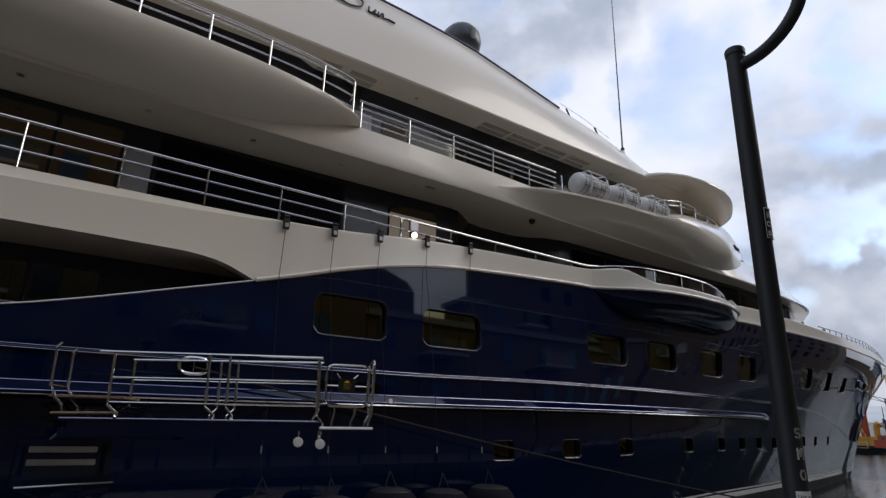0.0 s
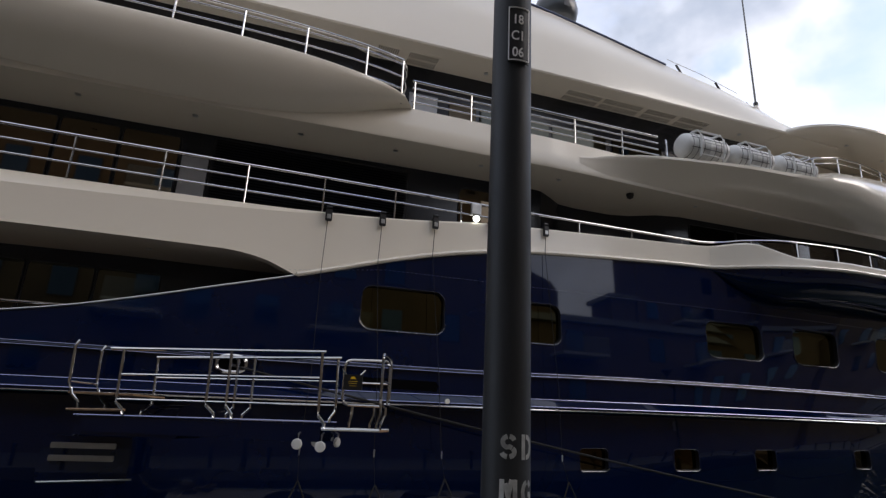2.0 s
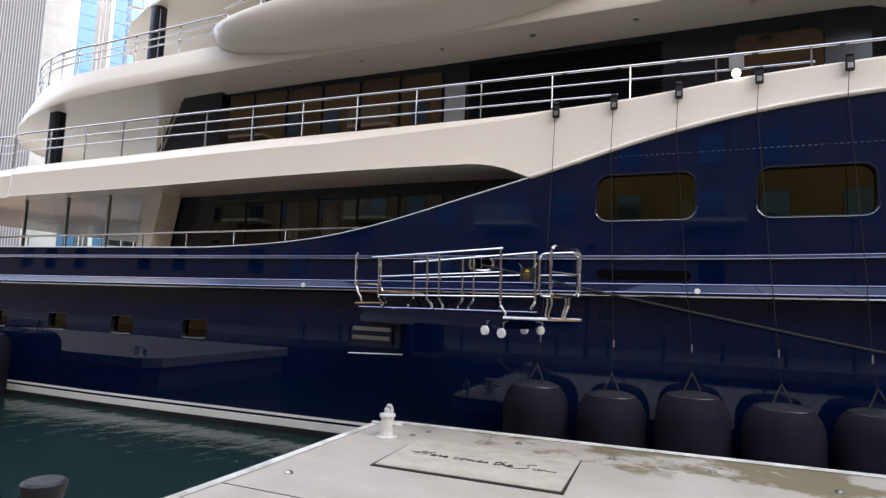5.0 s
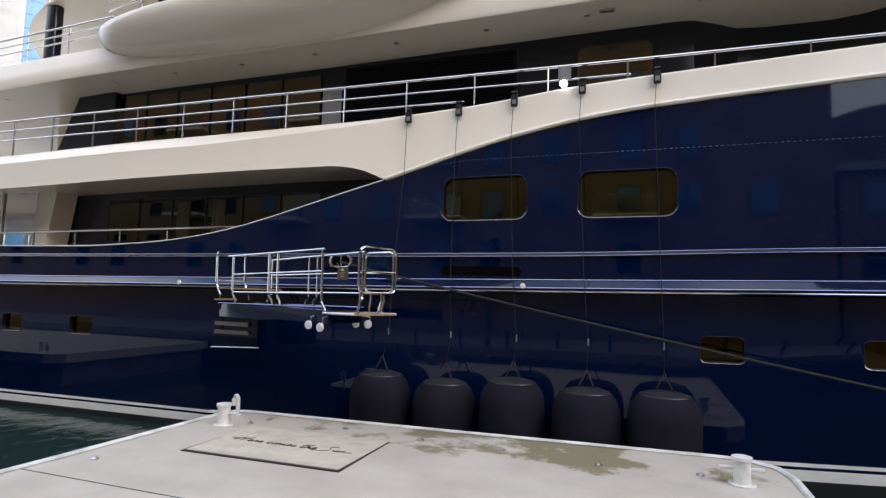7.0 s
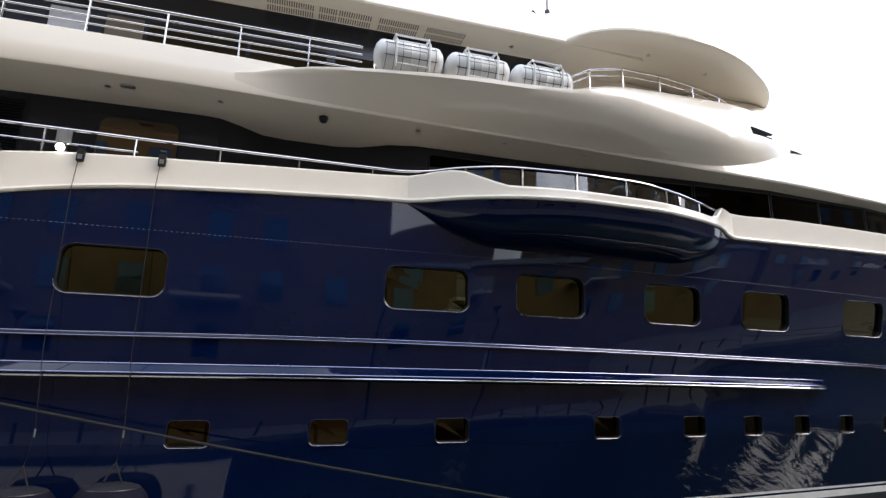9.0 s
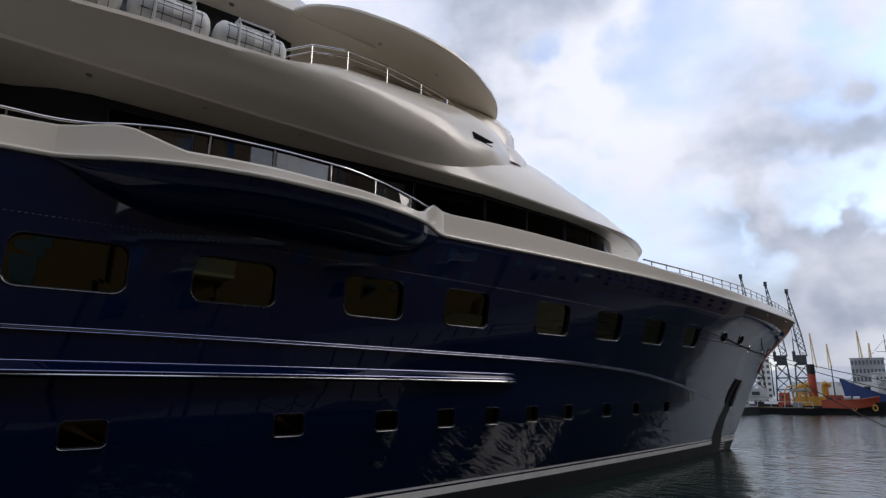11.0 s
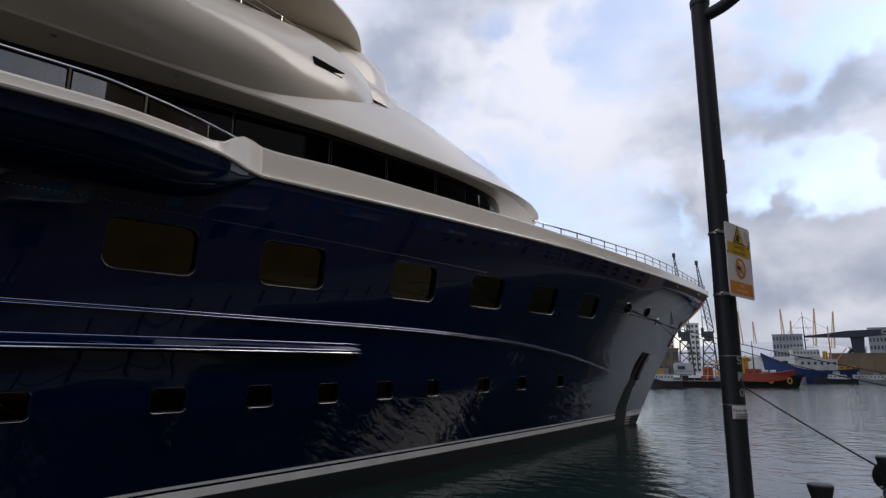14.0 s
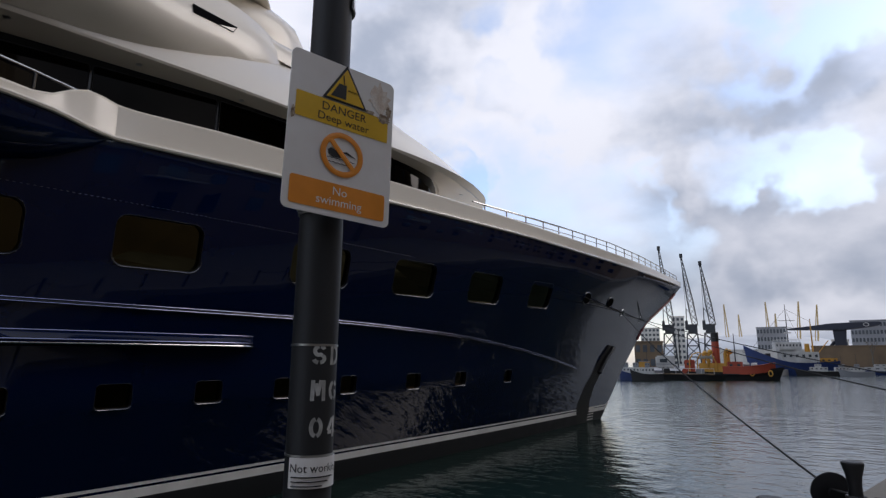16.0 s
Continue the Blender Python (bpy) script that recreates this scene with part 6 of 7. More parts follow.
tops = [(4.95 + 0.45 * k, 10.62, 8.5 + 0.002 * k) for k in range(15)]
railing("steel railing of the bridge deck", tops, lambda x: curve(TOP2, x) - 0.05, [(0.17, lambda x: True), (0.34, lambda x: True), (0.5, lambda x: True)], [(5.0 + 1.3 * k, 10.62, 8.5) for k in range(6)])


def bulb_rail(x):
    t = (x - 0.05) / 5.05
    f = max(0.0, 1 - abs(t) ** 2.8) ** 0.5
    return 10.65 - 0.72 * f


tops = [(-4.6 + 0.22 * k, bulb_rail(-4.6 + 0.22 * k), 8.72) for k in range(43)]
tops += [(4.72, 10.42, 8.71), (4.8, 10.6, 8.7), (4.82, 10.85, 8.68)]
railing("steel railing round the side balcony", tops, lambda x: 7.7, [(0.11, lambda x: True), (0.4, lambda x: True), (0.68, lambda x: True)], [(x, bulb_rail(x), 8.72) for x in (-3.27, -2.07, -0.87, 0.33, 1.5, 2.65, 3.85, 4.64)])
aft2 = [(-16 + 0.3 * k + 1.0 * max(0.0, (7 - 0.3 * k) / 7), plan2(-16 + 0.3 * k) + 0.12, 8.15) for k in range(23)] + [(-9.2 + 0.5 * k, 10.56, 8.15 + 0.02 * k) for k in range(10)]
railing("steel railing round the aft bridge deck", aft2, lambda x: curve(TOP2, x) - 0.05, [(0.2, lambda x: True), (0.4, lambda x: True)], [aft2[k] for k in range(2, 33, 3)])
nose = [(15.9, 10.8, 8.75), (16.4, 10.55, 8.95), (17.2, 10.45, 9.08), (18.3, 10.6, 9.18), (19.4, 10.8, 9.22), (20.4, 11.05, 9.22), (21.2, 11.35, 9.18), (21.8, 11.7, 9.12)]
railing("curved steel railing on the bridge wing", nose, lambda x: 8.4, [(0.16, lambda x: True)], [nose[k] for k in (1, 2, 3, 4, 5, 6)])
bow_x = [29.6 + 0.6 * k for k in range(42)]
btop = [(x, hull_y(x, sheer(x)) + 0.16, lin([(29.8, 6.37), (34.3, 6.62), (40, 6.94), (45, 7.1), (52.5, 7.25), (54.5, 7.3)], x)) for x in bow_x if x < 54.3]
railing("dark steel bow railing", btop, lambda x: curve(BW_TOP, x) - 0.02, [(0.2, lambda x: x > 30.5)], [btop[k] for k in range(1, len(btop), 2)], 0.026)

# ---- gear on the yacht ----


def life_raft(x0, x1):
    ob = thing("life_raft", "white life raft canister strapped in a steel cradle", "life raft", group="life raft canisters")
    y, z, r, c = 10.12, 8.13, 0.3, (x0 + x1) / 2
    prof = [(x0, 0.1), (x0 + 0.03, 0.2), (x0 + 0.1, 0.28), (x0 + 0.16, r), (c - 0.03, r), (c, r + 0.015), (c + 0.03, r), (x1 - 0.16, r), (x1 - 0.1, 0.28), (x1 - 0.03, 0.2), (x1, 0.1)]
    rows = [[(x, y + q * math.cos(a), z + q * math.sin(a)) for a in (k * math.pi / 12 for k in range(24))] for x, q in prof]
    part("canister", grid(rows, wrap=True, caps=True), RAFT, ob, smooth=50)
    for x in [x0 + 0.2 + (x1 - x0 - 0.4) * k / 6 for k in range(7)]:
        part("strap", tube([(x, y + (r + 0.002) * math.cos(a), z + (r + 0.002) * math.sin(a)) for a in (k * math.pi / 12 for k in range(24))], 0.006, 5, closed=True), BLACK, ob)
    for a in (2.75, 3.6):
        part("side_rope", tube([(x0 + 0.1, y + 0.27 * math.cos(a), z + 0.27 * math.sin(a)), (x0 + 0.2, y + (r + 0.006) * math.cos(a), z + (r + 0.006) * math.sin(a)), (x1 - 0.2, y + (r + 0.006) * math.cos(a), z + (r + 0.006) * math.sin(a)), (x1 - 0.1, y + 0.27 * math.cos(a), z + 0.27 * math.sin(a))], 0.007, 5), BLACK, ob)
    for x in (x0 + 0.38, x1 - 0.34):
        part("cradle_hoop", tube([(x, y - 0.26, 7.78), (x, y - 0.345, 7.95), (x, y - 0.35, 8.3), (x, y - 0.26, 8.46), (x, y - 0.05, 8.5), (x, y + 0.2, 8.44)], 0.026, 8), RAFT, ob)
    for yy, zz, q in ((y - 0.29, 7.83, 0.018), (y - 0.36, 8.12, 0.014), (y - 0.2, 8.49, 0.018), (y + 0.0, 8.51, 0.018)):
        part("cradle_rail", tube([(x0 + 0.38, yy, zz), (x1 - 0.34, yy, zz)], q, 6), RAFT, ob)


for a, b in ((11.42, 12.8), (12.88, 14.22), (14.3, 15.66)):
    life_raft(a, b)


def line_clamp(x):
    z = curve(BW_TOP, x)
    y = bw_y(x)
    ob = thing("fender_line_clamp", "black fender line clamp hooked over the bulwark", "clamp", group="fender line clamps")
    part("body", box(x - 0.06, y - 0.06, z - 0.2, x + 0.06, y + 0.0, z + 0.02, 0.012), BLACK, ob)
    part("hook", box(x - 0.045, y - 0.05, z + 0.005, x + 0.045, y + 0.3, z + 0.03, 0.006), BLACK, ob)
    part("roller", tube([(x - 0.05, y - 0.03, z + 0.06), (x + 0.05, y - 0.03, z + 0.06)], 0.032, 10), BLACK, ob)
    part("buckle", box(x - 0.035, y - 0.067, z - 0.16, x + 0.035, y - 0.058, z - 0.08), SATIN, ob)


CLAMPS = [3.44, 4.45, 5.5, 6.7, 7.93]
FENDERS = [3.33, 4.53, 5.7, 6.88, 8.03]
for k, x in enumerate(CLAMPS):
    line_clamp(x)


def fender(x, y, top, line=None):
    ob = thing("fender", "large charcoal inflatable fender with fabric cover", "fender", group="yacht fenders")
    r = 0.53
    prof = [(0.25, -2.15), (0.42, -2.0), (0.5, -1.75), (r, -1.4), (r, -0.42), (r - 0.012, -0.3), (0.47, -0.17), (0.39, -0.07), (0.25, -0.02), (0.06, 0.0)]
    part("cover", revolve(prof, 28, (x, y, top)), FENDER, ob, smooth=60)
    part("end_cap", revolve([(0.375, -0.062), (0.37, -0.05), (0.25, -0.01), (0.06, 0.008), (0.0, 0.008)], 28, (x, y, top)), CAP, ob, "smooth grey end cap")
    for q in (-1, 1):
        part("strap", tube([(x + 0.13 * q, y, top - 0.02), (x + 0.05 * q, y + 0.03, top + 0.16), (x, y + 0.05, top + 0.27)], 0.013, 6), ROPE, ob)
    if line is not None:
        z = curve(BW_TOP, line)
        yb = bw_y(line)
        ym = hull_y(line, 2.6) - 0.03
        part("line", tube([(line - 0.01, yb - 0.05, z - 0.03), (line - 0.04, bw_y(line) - 0.06, sheer(line)), ((line + x) / 2, hull_y(x, 2.2) - 0.3, 2.2), (x, hull_y(x, 1.0) - 0.26, 1.0), (x, y + 0.05, top + 0.24)], 0.006, 5), LINE, ob)
        part("shackle", tube([(x, hull_y(x, 1.0) - 0.27, 1.07), (x, hull_y(x, 1.0) - 0.27, 0.95)], 0.013, 6), SATIN, ob)


for k, x in enumerate(FENDERS):
    fender(x, 9.7 - 0.01 * (k % 2), 0.26 + (0.07, 0.02, 0.12, 0.06, 0.1)[k], CLAMPS[k])
for x in (-14.2, -12.9, -11.8, -10.75):
    fender(x, 9.55, 0.35)


def floodlight():
    ob = thing("floodlight", "lit portable floodlight clipped to the bulwark", "floodlight")
    part("housing", box(6.27, 10.34, 5.6, 6.49, 10.42, 5.84, 0.015), SATIN, ob, "bare metal lamp housing")
    part("lens", moved(revolve([(0.0, 0), (0.066, 0.0), (0.066, 0.03), (0.04, 0.05)], 20), Matrix.Translation((6.37, 10.33, 5.5)) @ Matrix.Rotation(radians(100), 4, "X")), LAMPGLASS, ob, "glowing white lens")
    part("bracket", box(6.33, 10.4, 5.35, 6.42, 10.47, 5.65), BLACK, ob)


floodlight()


def gangway():
    ob = thing("gangway", "folded stainless steel boarding gangway with wooden treads", "gangway")
    A, B = Vector((0.16, 9.0, 0)), Vector((4.08, 7.35, 0))
    d = (B - A).normalized()
    n = Vector((-d.y, d.x, 0))
    P = lambda s, w, z: tuple(A + d * s + n * w + Vector((0, 0, z)))

    def slab(s0, s1, w0, w1, z0, z1):
        return grid([[P(s, w0, z0), P(s, w1, z0), P(s, w1, z1), P(s, w0, z1)] for s in (s0, s1)], wrap=True, caps=True)
    part("beam", slab(0.3, 3.4, 0.03, 0.75, 1.23, 1.425), NAVY, ob, "dark blue box beam")
    part("beam_foot", slab(0.2, 1.57, 0.05, 0.7, 1.19, 1.31), NAVY, ob)
    for w in (0.015, 0.765):
        part("beam_trim", tube([P(0.2, w, 1.43), P(3.42, w, 1.47)], 0.012, 6), HIGHLIGHT_TRIM, ob)
    part("tread", slab(0.0, 0.88, 0.1, 0.9, 1.69, 1.715), TEAK, ob, "teak tread with steel edge")
    part("tread", slab(3.42, 4.14, 0.02, 0.76, 1.375, 1.4), TEAK, ob, "teak tread with steel edge")
    part("tread_edge", tube([P(3.42, 0.0, 1.385), P(4.14, 0.0, 1.395)], 0.02, 6), SATIN, ob)
    part("tread_edge", tube([P(3.42, 0.78, 1.385), P(4.14, 0.78, 1.395)], 0.02, 6), SATIN, ob)
    part("tread_edge", tube([P(0.1, 0.0, 1.49), P(0.87, 0.0, 1.51)], 0.018, 6), TEAK, ob)

    def post(name, s, foot, w, z0, z1, knee=0.15):
        part(name, tube([P(foot, w, z0), P(foot, w, z0 + 0.05), P(s, w, z0 + knee), P(s, w, z0 + knee + 0.05), P(s - 0.02, w, z1)], 0.02, 8), STEEL, ob)
    for s, foot, z1 in ((0.73, 0.84, 2.27), (1.91, 2.03, 2.3), (2.17, 2.26, 2.3), (3.36, 3.45, 2.32)):
        post("stanchion", s, foot, 0.0, 1.46 if s < 3 else 1.39, z1)
    for s, foot, z1 in ((0.79, 0.66, 2.25), (1.96, 1.87, 2.29), (2.2, 2.1, 2.31), (3.39, 3.32, 2.33)):
        post("stanchion", s, foot, 0.75, 1.46, z1)
    part("handrail", tube([P(0.53, 0, 2.275), P(3.39, 0, 2.325)], 0.021, 8), STEEL, ob)
    part("handrail", tube([P(0.75, 0.75, 2.25), P(3.42, 0.75, 2.335)], 0.021, 8), STEEL, ob)
    for w, s0, s1, z0, z1 in ((0, 0.74, 3.36, 1.95, 2.0), (0.75, 0.79, 3.39, 1.97, 2.01), (0, 0.75, 3.37, 1.64, 1.67), (0.75, 0.79, 3.39, 1.66, 1.69)):
        part("rail_bar", tube([P(s0, w, z0), P(s1, w, z1)], 0.015, 8), STEEL, ob)
    for w in (0.05, 0.62):
        part("end_hoop", tube([P(0.2, w, 1.5), P(0.2, w, 1.58), P(0.09, w, 1.68), P(0.06, w, 1.76), P(0.02, w, 1.82), P(0.0, w, 2.3), P(0.04, w, 2.38)], 0.02, 8), STEEL, ob)
    part("hoop_bar", tube([P(0.02, 0.05, 1.84), P(0.02, 0.62, 1.84)], 0.013, 6), STEEL, ob)
    # the closed gate at the foot: one loop along the side, one across the end
    def loop(p0, p1, z0, z1):
        a, b = Vector(P(*p0, 0)), Vector(P(*p1, 0))
        c, m, e, ln = rounded((b - a).length, z1 - z0, 0.1, 6), (a + b) / 2, (b - a).normalized(), (b - a).length
        part("gate_loop", tube([m + e * u + Vector((0, 0, (z0 + z1) / 2 + v)) for u, v in c], 0.021, 8, closed=True), STEEL, ob)
        part("gate_bar", tube([a + Vector((0, 0, z0 + 0.3)), b + Vector((0, 0, z0 + 0.3))], 0.013, 6), STEEL, ob)
    loop((3.48, 0.72), (4.11, 0.72), 1.7, 2.31)
    loop((4.12, 0.06), (4.12, 0.76), 1.7, 2.34)
    for w, s, foot in ((0.72, 3.63, 3.6), (0.72, 3.93, 3.88), (0.1, 4.12, 4.08), (0.5, 4.12, 4.06)):
        part("gate_foot", tube([P(foot, w, 1.4), P(foot, w, 1.46), P(s, w, 1.58), P(s, w, 1.71)], 0.02, 8), STEEL, ob)
    board = part("name_board", slab(3.63, 3.87, 0.06, 0.075, 1.87, 2.06), BLACK, ob, "black board with a yellow half sun")
    part("sun_disc", grid([[P(3.75 + 0.036 * math.cos(a), 0.056, 2.005 + 0.03 * math.sin(a)) for a in (k * math.pi / 12 for k in range(13))], [P(3.75, 0.056, 2.005)] * 13]), SIGNYELLOW, board)
    for k in range(3):
        part("board_bar", slab(3.69 + 0.008 * k, 3.81 - 0.008 * k, 0.054, 0.057, 1.975 - 0.028 * k, 1.979 - 0.028 * k), SIGNYELLOW, board)
    for s in (3.6, 3.9):
        part("oar_arm", tube([P(3.75 + (s - 3.75) * 0.6, 0.07, 2.06), P(s, 0.07, 2.12)], 0.009, 6), STEEL, ob)
    # the folded lower steps hang beside the hull
    part("step_box", box(0.0, 9.2, 0.58, 1.05, 9.75, 1.16, 0.015), NAVY, ob, "black step housing")
    for z in (1.045, 0.89):
        part("step", box(0.12, 9.14, z - 0.035, 0.87, 9.21, z + 0.035, 0.006), SATIN, ob, "grey ribbed step")
    part("step_edge", tube([(0.05, 9.16, 0.6), (1.12, 9.16, 0.64)], 0.013, 6), SATIN, ob)
    part("step_arm", tube([(0.3, 9.3, 1.1), (0.45, 9.25, 1.3)], 0.03, 6), GRILLE, ob)
    for s, w, z in ((3.15, -0.06, 1.2), (3.44, -0.06, 1.18), (3.14, 0.85, 1.2), (3.43, 0.85, 1.21)):
        wh = new("castor")
        wh.parent = ob
        part("wheel", moved(revolve([(0.02, -0.026), (0.056, -0.024), (0.064, -0.014), (0.064, 0.014), (0.056, 0.024), (0.02, 0.026)], 20), Matrix.Translation(P(s, w, z)) @ Matrix.Rotation(radians(-17 if w < 0 or s < 3.2 else 50), 4, "Z") @ Matrix.Rotation(radians(90), 4, "X")), RAFT, wh, "white castor wheel")
        part("fork", tube([P(s, w + 0.04, z), P(s, w + 0.04, 1.32), P(s, w + (0.12 if w < 0 else -0.12), 1.34)], 0.012, 6), SATIN, wh)


gangway()


def mooring_line(pts, r, label):
    ob = thing("mooring_line", label, "rope", group="mooring lines")
    fine = []
    for a, b in zip(pts, pts[1:]):
        a, b = Vector(a), Vector(b)
        for k in range(16):
            t = k / 16
            p = a.lerp(b, t)
            fine.append((p.x, p.y, p.z - 0.012 * (b - a).length * 4 * t * (1 - t)))
    fine.append(pts[-1])
    part("rope", tube(fine, r, 7), ROPE, ob)


mooring_line([(2.14, 10.2, 2.28), (24.0, 7.6, -1.2)], 0.02, "black spring line running low from the hull")
mooring_line([(43.6, hull_y(43.6, 4.17) - 0.05, 4.17), (26.44, 2.54, 0.27), (25.2, 1.75, 0.45)], 0.016, "black bow line to the quay")
mooring_line([(47.6, hull_y(47.6, 4.12) - 0.05, 4.12), (30.94, 1.47, 1.05)], 0.016, "black bow line to a quay post")
mooring_line([(43.8, hull_y(43.8, 4.17) - 0.05, 4.12), (35.8, 1.47, 1.15)], 0.016, "black bow line to a quay post")
mooring_line([(43.0, hull_y(43.0, 5.6) - 0.02, 5.75), (47.6, hull_y(47.6, 4.2) - 0.12, 4.2)], 0.02, "black line down the bow flare")
mooring_line([(38.0, hull_y(38.0, 4.4) - 0.02, 4.4), (43.6, hull_y(43.6, 4.17) - 0.12, 4.2)], 0.02, "black line along the bow flare")
guard = thing("rope_guard", "black round guard disc threaded on the bow line", "rope guard")
guard.matrix_basis = Matrix.Translation((26.44, 2.54, 0.24)) @ Vector((17.16, 12.6, 3.9)).to_track_quat("Z", "Y").to_matrix().to_4x4()
part("disc", revolve([(0.03, -0.012), (0.22, -0.012), (0.235, -0.004), (0.235, 0.008), (0.22, 0.014), (0.03, 0.02)], 32), IRON, guard)
part("hub", revolve([(0.045, -0.05), (0.05, 0.0), (0.045, 0.06)], 14), IRON, guard)

# ---- across the dock ----


def at_angle(az, dist):
    """A place on the water seen from the end of the walk."""
    a = radians(az)
    return 17.8 + dist * math.sin(a), 0.3 + dist * math.cos(a)


def far_quay():
    ob = thing("far_quay", "low stone quay wall across the dock", "quay", kind="structure")
    corners = [at_angle(az, d) for az, d in ((50, 112), (66, 132), (71, 150), (74, 215), (100, 420))]
    part("quay_wall", grid([[(x, y, -3), (x, y, 0.35), (x + 900, y + 300, 0.35), (x + 900, y + 300, -3)] for x, y in corners], wrap=True, caps=True), FARSTONE, ob)


far_quay()


def boat(name, label, az, dist, heading, length, beam, free, sheer_up, hull_mat, top=None, stripe=None):
    x, y = at_angle(az, dist)
    ob = thing(name, label, "boat", at=(x, y, SEA))
    ob.rotation_euler = (0, 0, radians(heading))
    rows = []
    for k in range(13):
        t = k / 12
        u = -0.5 + t
        w = beam / 2 * min(1.0, (1 - max(0, (t - 0.55) / 0.45) ** 2.2)) * (0.85 + 0.15 * min(1, t * 5))
        zt = free + sheer_up * max(0, (t - 0.45) / 0.55) ** 2 + 0.12 * sheer_up * max(0, (0.3 - t) / 0.3)
        rake = 0.06 * max(0, (t - 0.8) / 0.2)
        rows.append([(length * u, 0, -0.6), (length * u, -w * 0.8, -0.5), (length * (u + rake), -w, zt), (length * (u + rake), -w * 0.92, zt), (length * (u + rake), -w * 0.92, zt - 0.35 * free), (length * (u + rake), w * 0.92, zt - 0.35 * free), (length * (u + rake), w * 0.92, zt), (length * (u + rake), w, zt), (length * u, w * 0.8, -0.5)])
    part("hull", grid(rows, wrap=True, caps=True), hull_mat, ob)
    if stripe is not None:
        part("waterline_band", grid([[(p[1][0], p[1][1] * 1.06, -0.2) for p in rows] + [(p[8][0], p[8][1] * 1.06, -0.2) for p in rows[::-1]], [(p[1][0] * 1.003, p[2][1] * 1.02, 0.28 * free) for p in rows] + [(p[8][0], p[7][1] * 1.02, 0.28 * free) for p in rows[::-1]]], wrap=True), stripe, ob)
    return ob


def cabin(parent, x0, x1, w, z0, z1, m=None, windows=0):
    c = part("deckhouse", box(x0, -w, z0, x1, w, z1, 0.08), m or SHIPWHITE, parent)
    for k in range(windows):
        xa = x0 + (x1 - x0) * (k + 0.25) / windows
        part("cabin_window", box(xa, -w - 0.02, z0 + 0.56 * (z1 - z0), xa + 0.42 * (x1 - x0) / windows, w + 0.02, z0 + 0.78 * (z1 - z0)), FARGLASS, parent)
    return c


ship = boat("cargo_ship", "blue hulled coaster with white wheelhouse, moored across the dock", 73.55, 195, 120, 22.0, 5.8, 3.3, 4.9, SHIPBLUE)
part("bulwark_rail", tube([(-11.4, -2.55, 3.75), (-6, -2.9, 3.7), (0, -2.95, 3.75)], 0.09, 5), SHIPWHITE, ship)
part("name_bar", box(7.6, -1.75, 6.0, 9.0, -1.6, 6.35), SHIPWHITE, ship)
part("anchor", tube([(9.3, -1.2, 5.2), (9.2, -1.35, 4.5)], 0.16, 6), SHIPBLACK, ship)
lower = cabin(ship, -6.2, 3.2, 2.3, 3.0, 6.3, windows=6)
bridge = cabin(ship, -2.2, 4.4, 2.1, 6.3, 9.0, windows=8)
part("bridge_wing", box(-0.4, -2.75, 6.9, 3.6, 2.75, 7.6, 0.08), SHIPWHITE, ship)
part("monkey_rail", merge(*[tube([(-2.0, q * 2.0, 9.7), (4.2, q * 2.0, 9.7)], 0.05, 4) for q in (-1, 1)], *[tube([(-2.0 + 1.24 * k, -2.0, 9.0), (-2.0 + 1.24 * k, -2.0, 9.7)], 0.04, 4) for k in range(6)]), SHIPWHITE, ship)
part("lifebuoy", tube([(-0.5 + 0.35 * math.cos(a), -2.42, 5.2 + 0.35 * math.sin(a)) for a in (k * math.pi / 6 for k in range(12))], 0.09, 5, closed=True), SHIPRED, ship)
cabin(ship, -10.6, -6.4, 1.9, 2.9, 4.6, SHIPYELLOW, 3)
part("funnel", revolve([(0.7, 6.3), (0.6, 8.6)], 12, (-4.0, 0, 0)), SHIPYELLOW, ship)
part("mast", revolve([(0.24, 3.0), (0.2, 9.0), (0.12, 15.6)], 8, (-5.4, 0, 0)), SHIPYELLOW, ship)
part("boom", tube([(-5.4, 0, 4.4), (-9.4, 0, 9.5)], 0.12, 6), SHIPYELLOW, ship)
part("fore_mast", revolve([(0.16, 9.0), (0.13, 14.0), (0.06, 19.8)], 8, (0.6, 0, 0)), SHIPBLACK, ship)
part("yard", tube([(-1.6, 0, 15.2), (2.8, 0, 15.2)], 0.07, 5), SHIPBLACK, ship)
part("yard", tube([(-0.7, 0, 13.2), (1.9, 0, 13.2)], 0.07, 5), SHIPBLACK, ship)
part("radar", box(-0.2, -0.8, 11.6, 1.4, 0.8, 11.85, 0.05), SHIPWHITE, ship)
for x_, z_ in ((-2.4, 9.0), (9.8, 7.6), (-5.4, 14.8)):
    part("stay_wire", tube([(0.6, 0, 18.5), (x_, 0, z_)], 0.035, 4), SHIPBLACK, ship)
part("deck_winch", box(5.6, -0.9, 4.6, 6.8, 0.9, 5.9, 0.1), SHIPBLACK, ship)
for k in range(6):
    part("hull_port", moved(revolve([(0.0, 0), (0.17, 0.0), (0.17, 0.05)], 10), Matrix.Translation((-8.5 + 2.4 * k, -2.93, 2.2)) @ Matrix.Rotation(radians(90), 4, "X")), SHIPBLACK, ship)


